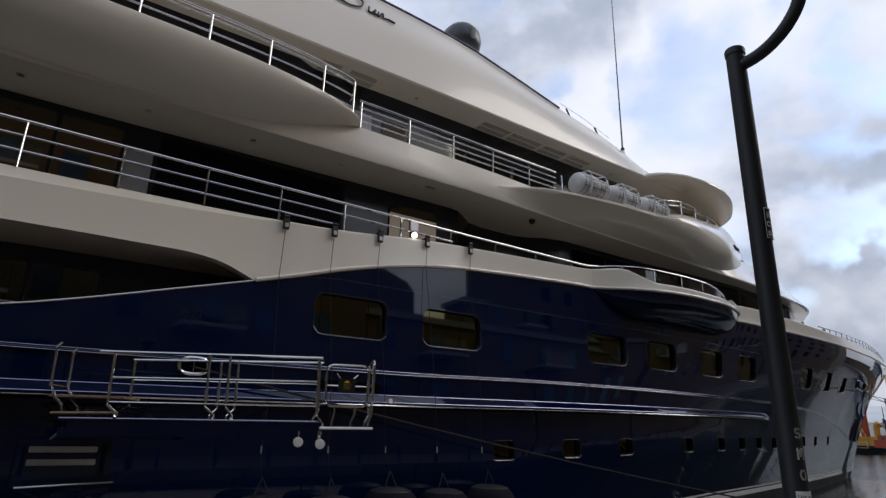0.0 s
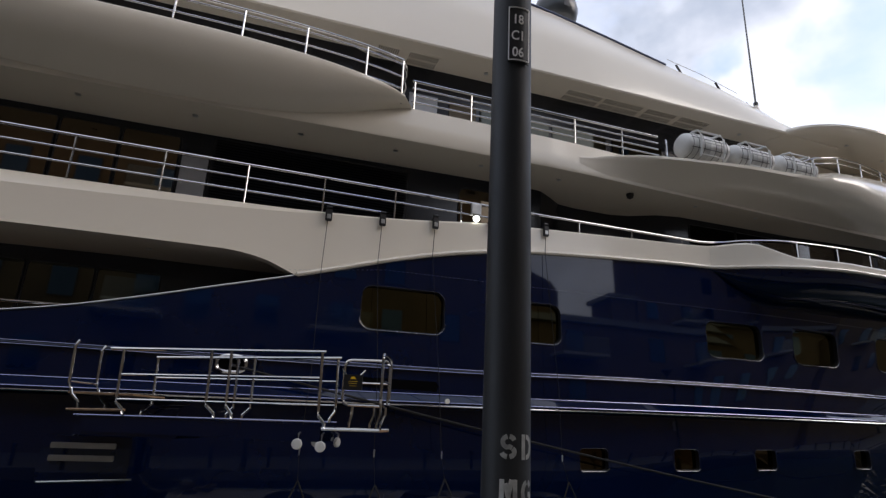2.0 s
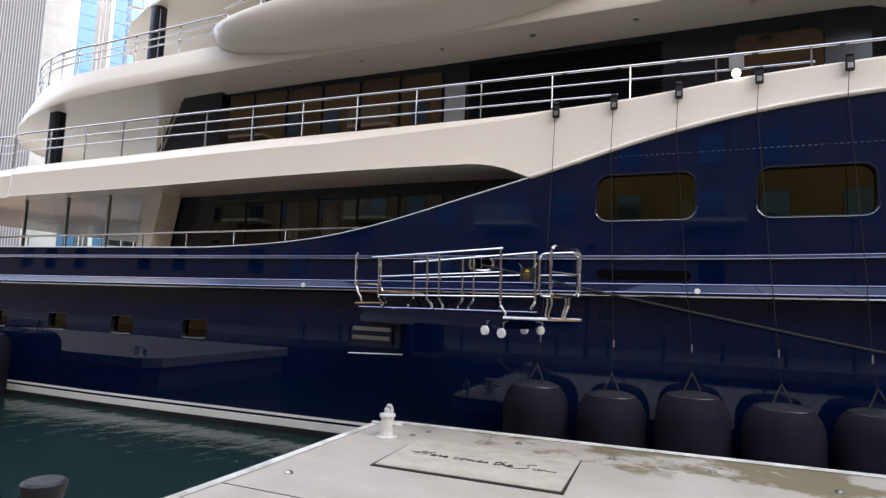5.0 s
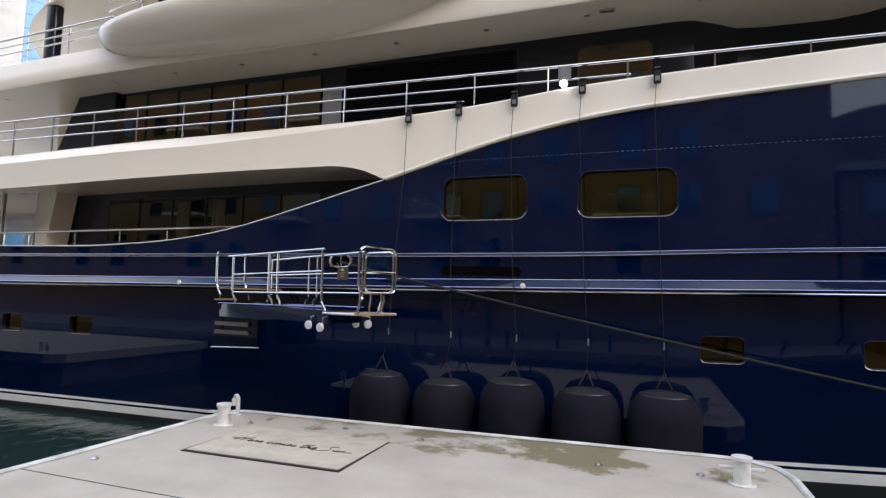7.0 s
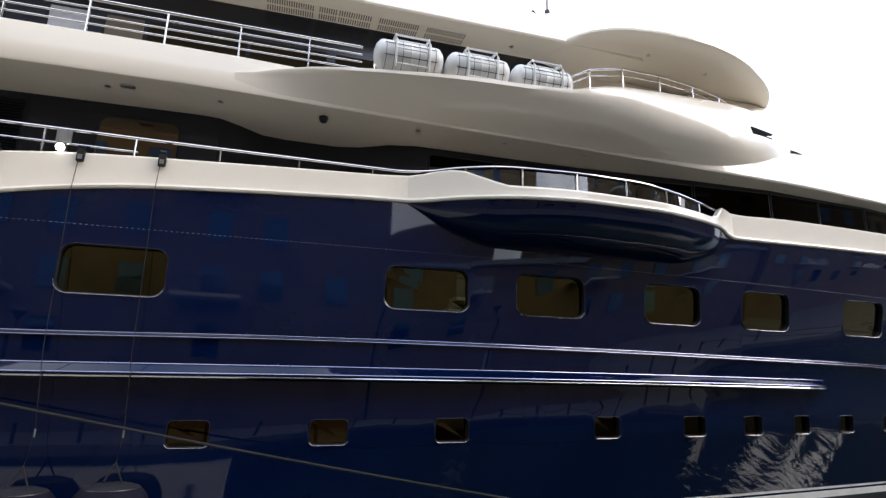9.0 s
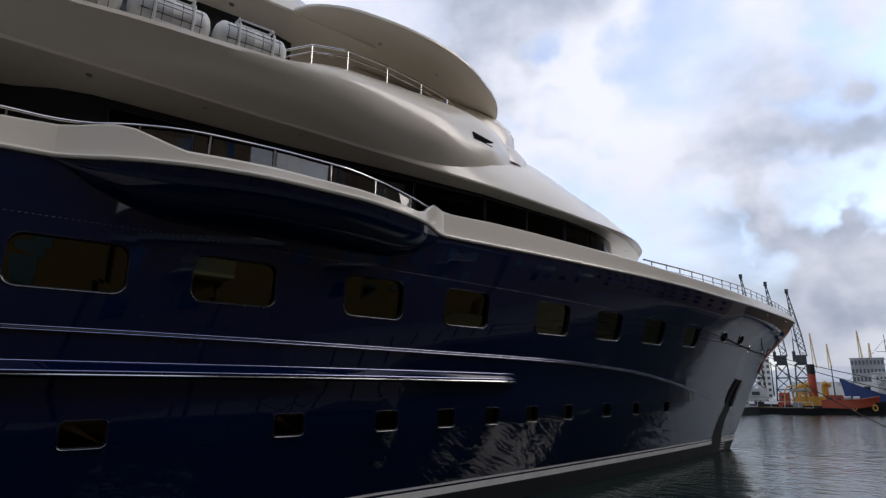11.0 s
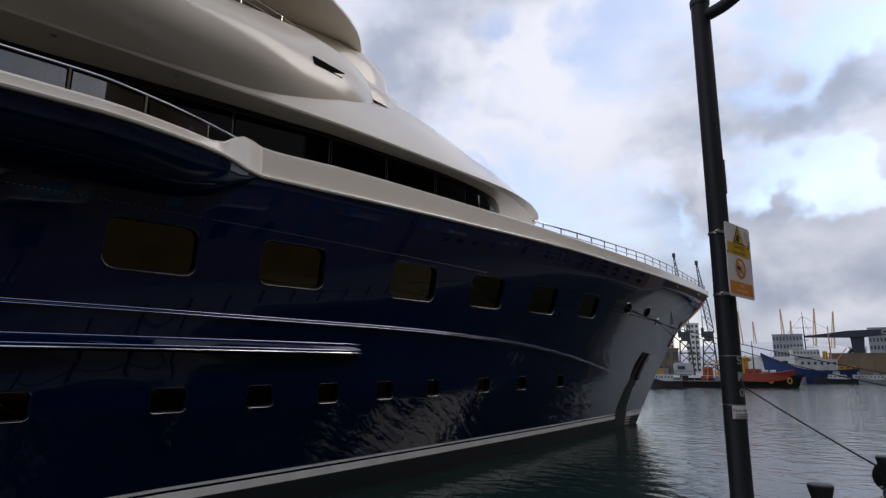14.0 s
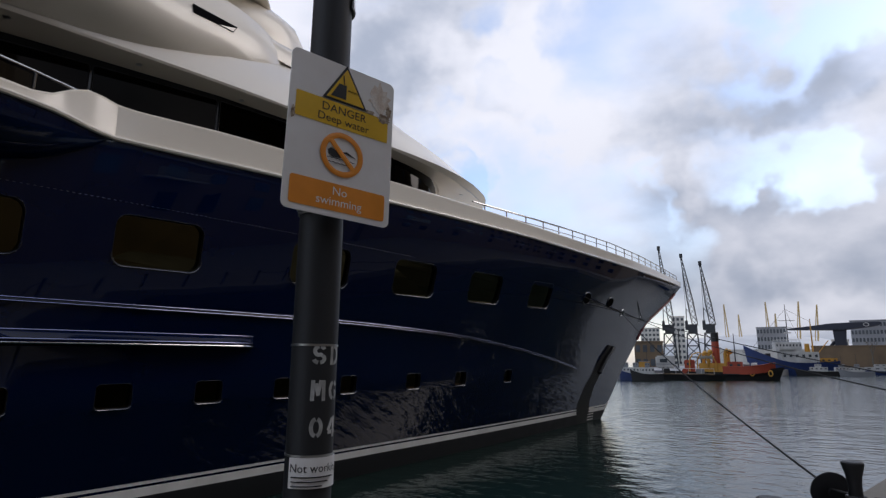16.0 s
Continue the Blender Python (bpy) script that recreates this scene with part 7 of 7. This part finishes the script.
def tug_boat():
    """A steam tug: low black hull, red bulwark forward, ochre vents and a red and black funnel."""
    ob = boat("tug", "red and black steam tug with ochre vents, moored across the dock", 68.1, 126, -69, 19, 5, 1.35, 1.0, SHIPBLACK)
    for q in (-1, 1):
        pts = [(9.2 - 8.9 * k / 12, q * 2.52 * (1 - max(0.0, (0.55 - k / 12) / 0.55) ** 2.4)) for k in range(13)]
        part("bulwark", grid([[(x, y, z0 + 0.75 * max(0.0, (x - 3) / 6) ** 2) for x, y in pts] for z0 in (0.95, 2.35)]), SHIPRED, ob, "orange red bulwark")
        part("bulwark_cap", tube([(x, y, 2.38 + 0.75 * max(0.0, (x - 3) / 6) ** 2) for x, y in pts], 0.08, 5), SHIPRED, ob)
    part("rubbing_band", tube([(9.3 - 18.3 * k / 14, -2.6 * (1 - max(0.0, (0.5 - k / 14) / 0.5) ** 2.4), 0.95) for k in range(15)], 0.13, 6), SHIPBLACK, ob)
    for x in (5.2, 8.2):
        part("tyre_fender", tube([(x + 0.32 * math.cos(a), -2.5 + 0.04 * x, 1.2 + 0.5 * math.sin(a)) for a in (k * math.pi / 5 for k in range(10))], 0.12, 6, closed=True), SHIPYELLOW, ob)
    cabin(ob, 1.2, 3.8, 1.5, 1.3, 3.3, SHIPRED, 2)
    cabin(ob, -6.4, -4.6, 1.2, 1.2, 3.6, SHIPRED, 1)
    part("life_raft", merge(*[tube([(x, -0.6, 2.75), (x + 1.0, -0.5, 2.8)], 0.33, 8) for x in (3.9, 5.2)]), SHIPWHITE, ob)
    part("work_boat", grid([[(-2.6 + 1.6 * u, 0.7 * (1 - abs(u) ** 2) * c - 1.2, 4.0 + 0.45 * s) for c, s in ((-1, 0.8), (-0.7, 0), (0, -0.5), (0.7, 0), (1, 0.8))] for u in (-1, -0.6, 0, 0.6, 1)]), SHIPWHITE, ob)
    part("engine_casing", box(-3.8, -1.3, 1.2, 1.0, 1.3, 3.0, 0.1), SHIPYELLOW, ob)
    part("funnel", revolve([(0.72, 2.6), (0.66, 7.1)], 16, (-0.7, 0, 0)), SHIPRED, ob)
    part("funnel_cap", revolve([(0.7, 7.1), (0.7, 8.8), (0.62, 8.9)], 16, (-0.7, 0, 0)), SHIPBLACK, ob)
    for x, y, h in ((-2.0, -1.1, 5.2), (0.9, -1.1, 5.4), (-3.0, 1.1, 5.0), (1.4, 1.1, 5.2)):
        part("cowl_vent", merge(tube([(x, y, 2.2), (x, y, h - 0.5), (x + 0.2, y, h)], 0.3, 8), tube([(x + 0.05, y, h - 0.25), (x + 0.65, y, h + 0.1)], 0.45, 10)), SHIPYELLOW, ob, "ochre cowl vent")
    for x, y in ((-4.2, -1.6), (-2.8, -1.5)):
        part("tow_beam", tube([(x - 1.3, y, 1.0), (x - 1.2, y, 3.6), (x - 0.6, y, 4.7), (x + 0.5, y, 5.0), (x + 1.5, y, 4.5), (x + 2.0, y, 3.2), (x + 2.1, y, 1.0)], 0.12, 6), SHIPYELLOW, ob, "ochre arched tow beam")
    part("mast", revolve([(0.13, 3.0), (0.07, 9.4)], 6, (-7.2, 0, 0)), SHIPBLACK, ob)
    part("mast", revolve([(0.12, 3.0), (0.06, 8.6)], 6, (2.6, 0, 0)), SHIPBLACK, ob)


tug_boat()


def work_pontoon():
    ob = boat("barge", "dark low work barge with deck gear", 65.0, 117, -65, 13, 4.5, 0.95, 0.2, SHIPBLACK)
    part("deck_planks", box(-5.6, -1.6, 0.9, 5.2, 1.6, 1.1, 0.03), FARWOOD, ob)
    part("winch", box(-3.4, -0.7, 1.1, -2.2, 0.7, 2.0, 0.1), SHIPBLACK, ob)
    part("drum", tube([(0.3, -0.6, 1.6), (0.3, 0.6, 1.6)], 0.45, 10), SHIPRED, ob)
    part("crate", box(2.2, -0.8, 1.1, 3.6, 0.6, 1.9, 0.05), FARSTONE, ob)
    part("guard_rail", merge(*[tube([(-5.4 + 2.1 * k, -1.6, 1.1), (-5.4 + 2.1 * k, -1.6, 2.0)], 0.04, 4) for k in range(6)], tube([(-5.4, -1.6, 2.0), (5.1, -1.6, 2.0)], 0.04, 4)), SHIPWHITE, ob)


work_pontoon()
for az, dist, ln, m, hd in ((61.0, 108, 5.5, SHIPBLUE, 112), (62.0, 106, 5, SHIPBLACK, 118), (60.1, 109, 6, FARSTONE, 120), (75.3, 182, 9.5, SHIPBLACK, 105), (76.9, 188, 7.5, SHIPBLACK, -60), (77.9, 178, 7.0, FARSTONE, 100), (79.4, 215, 19, SHIPBLUE, 102)):
    b = boat("motor_boat", "small moored motor boat with a cabin", az, dist, hd, ln, ln * 0.28, 1.1, 0.7, m)
    b["group"] = "moored motor boats"
    cabin(b, -ln * 0.22, ln * 0.2, ln * 0.1, 0.9, 2.2, windows=4)
    cabin(b, -ln * 0.08, ln * 0.08, ln * 0.08, 2.2, 3.0, FARSTONE if ln < 9.4 else None, windows=2)
    part("gunwale", tube([(-ln * 0.48, -ln * 0.128, 1.18), (0, -ln * 0.142, 1.16), (ln * 0.25, -ln * 0.11, 1.3)], 0.06, 5), SHIPWHITE, b)
    part("mast", revolve([(0.05, 3.0), (0.02, 5.5)], 5, (0, 0, 0)), SHIPBLACK, b)
van = thing("caravan", "white box caravan on the far quay", "caravan", at=(*at_angle(63.55, 128), 0.35))
van.rotation_euler = (0, 0, radians(-63.5))
part("body", box(-1.8, -1.0, 0.5, 1.8, 1.0, 2.95, 0.25), SHIPWHITE, van)
part("stripe", box(-1.82, -1.02, 1.2, 1.82, 1.02, 1.36), FARSTONE, van)
part("van_window", box(-1.0, -1.03, 1.6, 0.4, -0.98, 2.3), FARGLASS, van)
for x in (-0.4, 0.4):
    part("wheel", tube([(x, -0.95, 0.32), (x, 0.95, 0.32)], 0.32, 10), BLACK, van)
shed = thing("shed", "orange site cabin beside the moored boats", "shed", at=(*at_angle(61.75, 112), 0.35))
shed.rotation_euler = (0, 0, radians(-62))
part("body", box(-0.9, -0.8, 0.0, 0.9, 0.8, 1.7, 0.05), SHIPYELLOW, shed)
part("roof", box(-1.0, -0.9, 1.7, 1.0, 0.9, 1.8), FARSTONE, shed)


def dock_crane(az, dist, height, lean):
    """A quayside lattice crane on a portal, jib raised."""
    x, y = at_angle(az, dist)
    ob = thing("dock_crane", "old dark lattice quayside crane with raised jib", "crane", group="dock cranes", at=(x, y, 0.35))
    ob.rotation_euler = (0, 0, radians(-az))
    legs = []
    for sx in (-1, 1):
        for sy in (-1, 1):
            legs.append(tube([(2.2 * sx, 2.2 * sy, 0), (1.5 * sx, 1.5 * sy, 11)], 0.22, 5))
    for z, w in ((3.5, 1.98), (7, 1.75), (11, 1.5)):
        for a, b in (((-1, -1), (1, -1)), ((1, -1), (1, 1)), ((1, 1), (-1, 1)), ((-1, 1), (-1, -1))):
            legs.append(tube([(w * a[0], w * a[1], z), (w * b[0], w * b[1], z)], 0.14, 4))
    for z0, z1, w0, w1 in ((0, 3.5, 2.2, 1.98), (3.5, 7, 1.98, 1.75), (7, 11, 1.75, 1.5)):
        for sy in (-1, 1):
            legs.append(tube([(-w0, w0 * sy, z0), (w1, w1 * sy, z1)], 0.1, 4))
            legs.append(tube([(w0, w0 * sy, z0), (-w1, w1 * sy, z1)], 0.1, 4))
            legs.append(tube([(w0 * sy, -w0, z0), (w1 * sy, w1, z1)], 0.1, 4))
    for leg in legs[:4]:
        part("leg", leg, CRANE, ob)
    tagged(part("bracing", merge(*legs[4:]), CRANE, ob), kind="stuff")
    part("cab", box(-1.2, -1.2, 11, 1.6, 1.2, 13.8, 0.1), CRANE, ob)
    part("counterweight", box(-2.0, -1.0, 12.0, -1.1, 1.0, 15, 0.1), CRANE, ob)
    jib = []
    foot, tip = Vector((1.0, 0, 13.5)), Vector((1.0 + lean, 0, height))
    dr = tip - foot
    for sx in (-1, 1):
        for sy in (-1, 1):
            jib.append(tube([foot + Vector((0.8 * sx, 1.1 * sy, 0)), foot + dr * 0.35 + Vector((0.9 * sx, 0.95 * sy, 0)), tip + Vector((0.15 * sx, 0.2 * sy, 0))], 0.13, 4))
    n = 13
    for k in range(n):
        f0, f1 = k / n, (k + 1) / n
        g0, g1 = 1 - 0.82 * f0, 1 - 0.82 * f1
        for s in (-1, 1):
            jib.append(tube([foot + dr * f0 + Vector((-0.85 * g0 * s, -g0, 0)), foot + dr * f1 + Vector((0.85 * g1 * s, -g1, 0))], 0.07, 4))
            jib.append(tube([foot + dr * f0 + Vector((0.85 * s * g0, -g0 * s, 0)), foot + dr * f1 + Vector((0.85 * s * g1, g1 * s, 0))], 0.07, 4))
    part("jib", merge(*jib), CRANE, ob)
    part("stay", merge(tube([tip, (-1.4, 0, 19)], 0.06, 4), tube([(-1.4, 0, 19), (-1.5, 0, 14)], 0.15, 5), tube([(-1.4, 0, 19), (1.5, 0, 15)], 0.1, 5)), CRANE, ob)
    part("jib_head", box(tip.x - 0.5, -0.5, tip.z - 0.3, tip.x + 0.5, 0.5, tip.z + 1.0, 0.05), CRANE, ob)


for az, h, lean in ((64.25, 39.1, -2.6), (66.2, 36.1, -2.8), (67.65, 33.3, -2.4)):
    dock_crane(az - 0.2, 205, h, lean)


def tent_mast(az, dist, h, lean):
    x, y = at_angle(az, dist)
    ob = thing("tent_mast", "tall yellow lattice mast of a far domed arena", "mast", group="arena masts", at=(x, y, 0.35))
    side = Vector((math.cos(radians(az)), -math.sin(radians(az)), 0)) * lean
    pts = [(0, 0, 8), (side.x * 0.5, side.y * 0.5, h * 0.5), (side.x, side.y, h)]
    part("shaft", merge(*[tube([(a + 2.2 * c * (0.6 + 0.4 * (i == 1)) * (0.25 if i == 2 else 1), b + 2.2 * s * (0.6 + 0.4 * (i == 1)) * (0.25 if i == 2 else 1), z) for i, (a, b, z) in enumerate(pts)], 0.6, 5) for c, s in ((1, 0), (-0.5, 0.87), (-0.5, -0.87))]), MAST, ob)


for az, h, lean in ((68.95, 83, -5), (69.95, 68, -3), (72.1, 84, -3), (72.55, 68, 2), (74.1, 83, 7), (75.3, 78, 9)):
    tent_mast(az, 900, h, lean * 0.7)
arena = thing("arena_roof", "white domed arena roof in the distance", "dome", kind="structure", at=(*at_angle(70.6, 980), 0.35))
part("roof", revolve([(165, 0), (160, 14), (130, 27), (90, 37), (45, 42), (1, 43)], 48), TENT, arena, smooth=60)


def far_block(name, label, az, dist, w, d, z0, z1, m, storeys=0, bays=0, wm=None, turn=None):
    x, y = at_angle(az, dist)
    ob = thing(name, label, "building", group="far buildings", at=(x, y, 0.35))
    ob.rotation_euler = (0, 0, radians(-(turn if turn is not None else az)))
    part("wall", box(-w / 2, 0, z0, w / 2, d, z1), m, ob)
    part("parapet", box(-w / 2 - 0.2, -0.2, z1, w / 2 + 0.2, d + 0.2, z1 + 0.5), m, ob)
    if storeys:
        sh, bw = (z1 - z0) / storeys, w / bays
        for i in range(storeys):
            for j in range(bays):
                part("window", box(-w / 2 + bw * (j + 0.2), -0.12, z0 + sh * (i + 0.3), -w / 2 + bw * (j + 0.8), 0.05, z0 + sh * (i + 0.8)), wm or FARGLASS, ob)
    return ob


far_block("warehouse", "brown brick warehouse behind the cranes", 62.2, 230, 10, 14, -1, 9.0, FARWOOD, 2, 4)
far_block("apartment_block", "pale grey apartment block in the distance", 64.85, 420, 8, 12, 0, 32, RENDERWALL, 9, 3)
far_block("apartment_block", "pale apartment block in the distance", 62.4, 480, 14, 14, 0, 28, RENDERWALL, 8, 5)
far_block("timber_building", "long brown timber clad waterfront building", 80.9, 290, 60, 18, 0, 8.6, FARWOOD)
far_block("timber_building", "brown timber clad building with shallow roof", 86.0, 300, 50, 18, 0, 12, FARWOOD, 2, 8)
far_block("shed", "low white quayside shed", 72.0, 330, 60, 14, 0, 8, RENDERWALL)
far_block("office_building", "grey glazed office building behind the arena", 72.2, 350, 13.5, 12, 0, 20, FARSTONE, 5, 9)
far_block("apartment_block", "grey brown block with upright fins", 79.2, 345, 17, 12, 0, 22, FARSTONE, 6, 12)
far_block("apartment_block", "grey block with large windows", 77.0, 345, 7, 12, 0, 13, RENDERWALL, 4, 3)
canopy = thing("canopy", "dark blue cantilever canopy on a slanted pier", "canopy", at=(*at_angle(77.0, 300), 0.35))
canopy.rotation_euler = (0, 0, radians(-77))
part("deck", grid([[(x, -3, z0), (x, 3, z0), (x, 3, z1), (x, -3, z1)] for x, z0, z1 in ((-18.6, 16.2, 16.7), (-10, 16.0, 17.6), (-3, 15.8, 18.5), (3, 15.9, 18.7), (9, 16.6, 18.7), (13, 17.2, 18.8), (14.6, 17.8, 18.6))], wrap=True, caps=True), CANOPY, canopy)
part("pier", grid([[(-1.2, -2, 0), (1.4, -2, 0), (1.4, 2, 0), (-1.2, 2, 0)], [(-2.2, -2, 16.2), (2.8, -2, 16.2), (2.8, 2, 16.2), (-2.2, 2, 16.2)]], wrap=True, caps=True), CANOPY, canopy)
part("brace", tube([(-5.2, 0, 6.6), (-2.2, 0, 10.6), (0, 0, 11.2)], 0.7, 6), CANOPY, canopy)
part("end_ring", tube([(9.6 + 0.9 * math.cos(k * math.pi / 6), -3.1, 17.7 + 0.7 * math.sin(k * math.pi / 6)) for k in range(12)], 0.16, 6, closed=True), SHIPWHITE, canopy)


def tree(az, dist, h, seed):
    x, y = at_angle(az, dist)
    ob = thing("tree", "bare winter tree on the far quay", "tree", group="far trees", at=(x, y, 0.35))
    rnd = random.Random(seed)
    limbs = []

    def grow(p, d, ln, r, lvl):
        q = p + d * ln
        limbs.append(tube([p, p.lerp(q, 0.5) + Vector((rnd.uniform(-1, 1), rnd.uniform(-1, 1), 0)) * ln * 0.05, q], r, 4))
        if lvl:
            for _ in range(3):
                e = (d + Vector((rnd.uniform(-0.8, 0.8), rnd.uniform(-0.8, 0.8), rnd.uniform(-0.1, 0.5)))).normalized()
                grow(q, e, ln * 0.66, r * 0.55, lvl - 1)
    grow(Vector((0, 0, 0)), Vector((0, 0, 1)), h * 0.34, h * 0.02, 3)
    part("trunk", limbs[0], TIMBER, ob)
    part("branches", merge(*limbs[1:]), TIMBER, ob)


for i, (az, d, h) in enumerate(((79.0, 275, 13), (80.2, 270, 14), (82.0, 270, 13), (67.8, 222, 9), (70.6, 235, 9), (84, 280, 13))):
    tree(az, d, h, i)


# ---- towers astern ----


def astern(az, dist):
    a = radians(az)
    return 7.2 + dist * math.sin(a), dist * math.cos(a)


def slat_tower():
    x, y = astern(-62.05, 95)
    ob = thing("tower", "tall grey tower clad in vertical metal fins", "tower", at=(x, y, 0))
    ob.rotation_euler = (0, 0, radians(62.05))
    part("core", box(-4.95, 0, -1, 5.45, 10, 70), CLADDING, ob)
    for k in range(35):
        x = -4.9 + 10.3 * k / 34
        part("fin", box(x - 0.04, -0.3, 0, x + 0.06, 0.0, 70), FIN, ob)


slat_tower()


def glass_block(name, label, az, dist, w, d, h, turn, gl, rows_, cols, group):
    x, y = astern(az, dist)
    ob = thing(name, label, "tower", group=group, at=(x, y, 0))
    ob.rotation_euler = (0, 0, radians(turn))
    part("wall", box(-w / 2, 0, -1, w / 2, d, h), RENDERWALL, ob)
    for i in range(rows_):
        for j in range(cols):
            part("pane", box(-w / 2 + w * (j + 0.05) / cols, -0.15, h * (i + 0.1) / rows_, -w / 2 + w * (j + 0.95) / cols, 0.02, h * (i + 0.92) / rows_), gl, ob)


def high_rise():
    """Blue curtain wall in two bays, between white piers and a dark recessed strip."""
    x, y = astern(-57.0, 120)
    ob = thing("glass_tower", "blue glazed high rise with white piers and dark strip", "tower", group="towers astern", at=(x, y, 0))
    ob.rotation_euler = (0, 0, radians(57.0))
    part("core", box(-4.0, 0.3, -1, 8.7, 14, 80), FARGLASS, ob)
    for xa, xb in ((-4.0, 1.5), (6.1, 6.75), (4.65, 4.8), (5.3, 5.42)):
        part("pier", box(xa, -0.1 if xb - xa > 0.3 else 0.15, -1, xb, 0.3, 80), RENDERWALL, ob, "white pier")
    for i in range(32):
        z = 2.5 * i
        for xa, xb in ((1.55, 2.75), (2.8, 4.0), (6.8, 7.7), (7.75, 8.65)):
            part("pane", box(xa, 0.1, z + 0.06, xb, 0.3, z + 2.5), BLUEGLASS, ob)


high_rise()
glass_block("glass_tower", "white high rise with small windows", -51.6, 140, 14, 16, 90, 51, WINDARK, 26, 6, "towers astern")
glass_block("office_building", "low teal glazed office building", -69.5, 120, 40, 20, 13.5, 62, TEALGLASS, 5, 12, "towers astern")
glass_block("office_building", "low teal glazed office building", -57.0, 170, 60, 20, 12.5, 56, TEALGLASS, 4, 14, "towers astern")


# ---- the flats behind the quay, which the hull mirrors ----


def flats(x0, x1, y, h, label, seed, deep=12.0):
    ob = thing("apartment_building", label, "building", group="quayside flats", at=(0, 0, 0))
    part("wall", box(x0, y - deep, -1, x1, y, h), BRICK, ob)
    part("roof", box(x0 - 0.3, y - deep - 0.3, h, x1 + 0.3, y + 0.3, h + 0.4), FARSTONE, ob)
    n = int((min(x1, 120) - x0) / 3.2)
    rnd = random.Random(seed)
    for i in range(int(h / 2.9)):
        z = 1.0 + 2.9 * i
        for j in range(n):
            xa = x0 + 0.9 + 3.2 * j + (0.5 if j % 3 == 1 else 0)
            if i == 0 or rnd.random() < 0.3:
                continue
            win = new("window")
            win.parent = ob
            part("window_frame", box(xa - 0.06, y - 0.02, z - 0.06, xa + 1.16, y + 0.05, z + 1.56), FARWOOD, win)
            part("pane", box(xa, y + 0.03, z, xa + 1.1, y + 0.07, z + 1.5), WINDARK, win)
        if i and i % 2 == 0:
            for j in range(1, n, 3):
                xa = x0 + 0.3 + 3.2 * j
                bal = new("balcony")
                bal.parent = ob
                part("slab", box(xa, y, z - 0.25, xa + 3.0, y + 1.5, z - 0.08), RENDERWALL, bal)
                part("guard", box(xa, y + 1.44, z - 0.08, xa + 3.0, y + 1.5, z + 0.9), CLEAR, bal)


# this block's unseen roof is raised to shade the yacht's white sides aft
flats(-75, 15.6, -9.0, 23.0, "tan brick apartment building with white windows on the quay", 1)
flats(15.9, 47.4, -9.6, 8.8, "lower tan brick building on the quay", 2)
flats(31.3, 33.7, -19.9, 14.0, "slim tan brick stair block behind the quay", 4, 3.0)
flats(33.9, 70.0, -19.9, 38.0, "tall tan brick apartment building behind the quay", 5, 3.0)
flats(47.7, 290.0, -9.0, 27.0, "long tan brick apartment building on the quay", 3)


def corner_block():
    """Closes the dock past the bow: an added, unseen quay corner and tall block that cut off the sky mirrored in the
    bow.
    """
    quay_end = thing("quay_corner", "grey stone quay corner past the bow", "quay", kind="structure")
    part("slab", box(92, -60, -4, 300, 9.5, 0.6), GRANITE, quay_end)
    ob = thing("apartment_building", "tall tan brick apartment block on the quay corner", "building", group="quayside flats")
    part("wall", box(104, -8.6, 0.5, 285, 8.5, 46), BRICK, ob)
    part("roof", box(103.6, -8.8, 46, 285.4, 8.9, 46.5), FARSTONE, ob)
    for i in range(14):
        for j in range(5):
            win = new("window")
            win.parent = ob
            y, z = -7.4 + 3.3 * j, 3.0 + 3.1 * i
            part("window_frame", box(103.95, y - 0.06, z - 0.06, 104.0, y + 1.26, z + 1.66), FARWOOD, win)
            part("pane", box(103.92, y, z, 103.97, y + 1.2, z + 1.6), WINDARK, win)


corner_block()


def arched_hall():
    """An arched hall that rises behind the lower building, which the hull mirrors."""
    ob = thing("arched_building", "grey arched hall behind the quayside flats", "building", group="quayside flats")
    arch = [(13.5, 0.0), (13.5, 11.2), (16.0, 13.6), (17.9, 15.8), (19.5, 16.8), (22.0, 17.6), (24.5, 18.0), (26.5, 17.8), (29.0, 16.9), (29.8, 16.0), (29.8, 0.0)]
    bm = bmesh.new()
    f = [bm.verts.new((x, -26.0, z)) for x, z in arch]
    b = [bm.verts.new((x, -34.0, z)) for x, z in arch]
    bm.faces.new(f)
    bm.faces.new(b[::-1])
    for k in range(len(arch)):
        q = (k + 1) % len(arch)
        bm.faces.new((f[k], b[k], b[q], f[q]))
    part("wall", bm, BRICK, ob)
    for i in range(4):
        for j in range(4):
            part("window", box(15.5 + 3.4 * j, -26.0, 2.0 + 3.0 * i, 17.0 + 3.4 * j, -25.93, 3.7 + 3.0 * i), WINDARK, ob)


arched_hall()
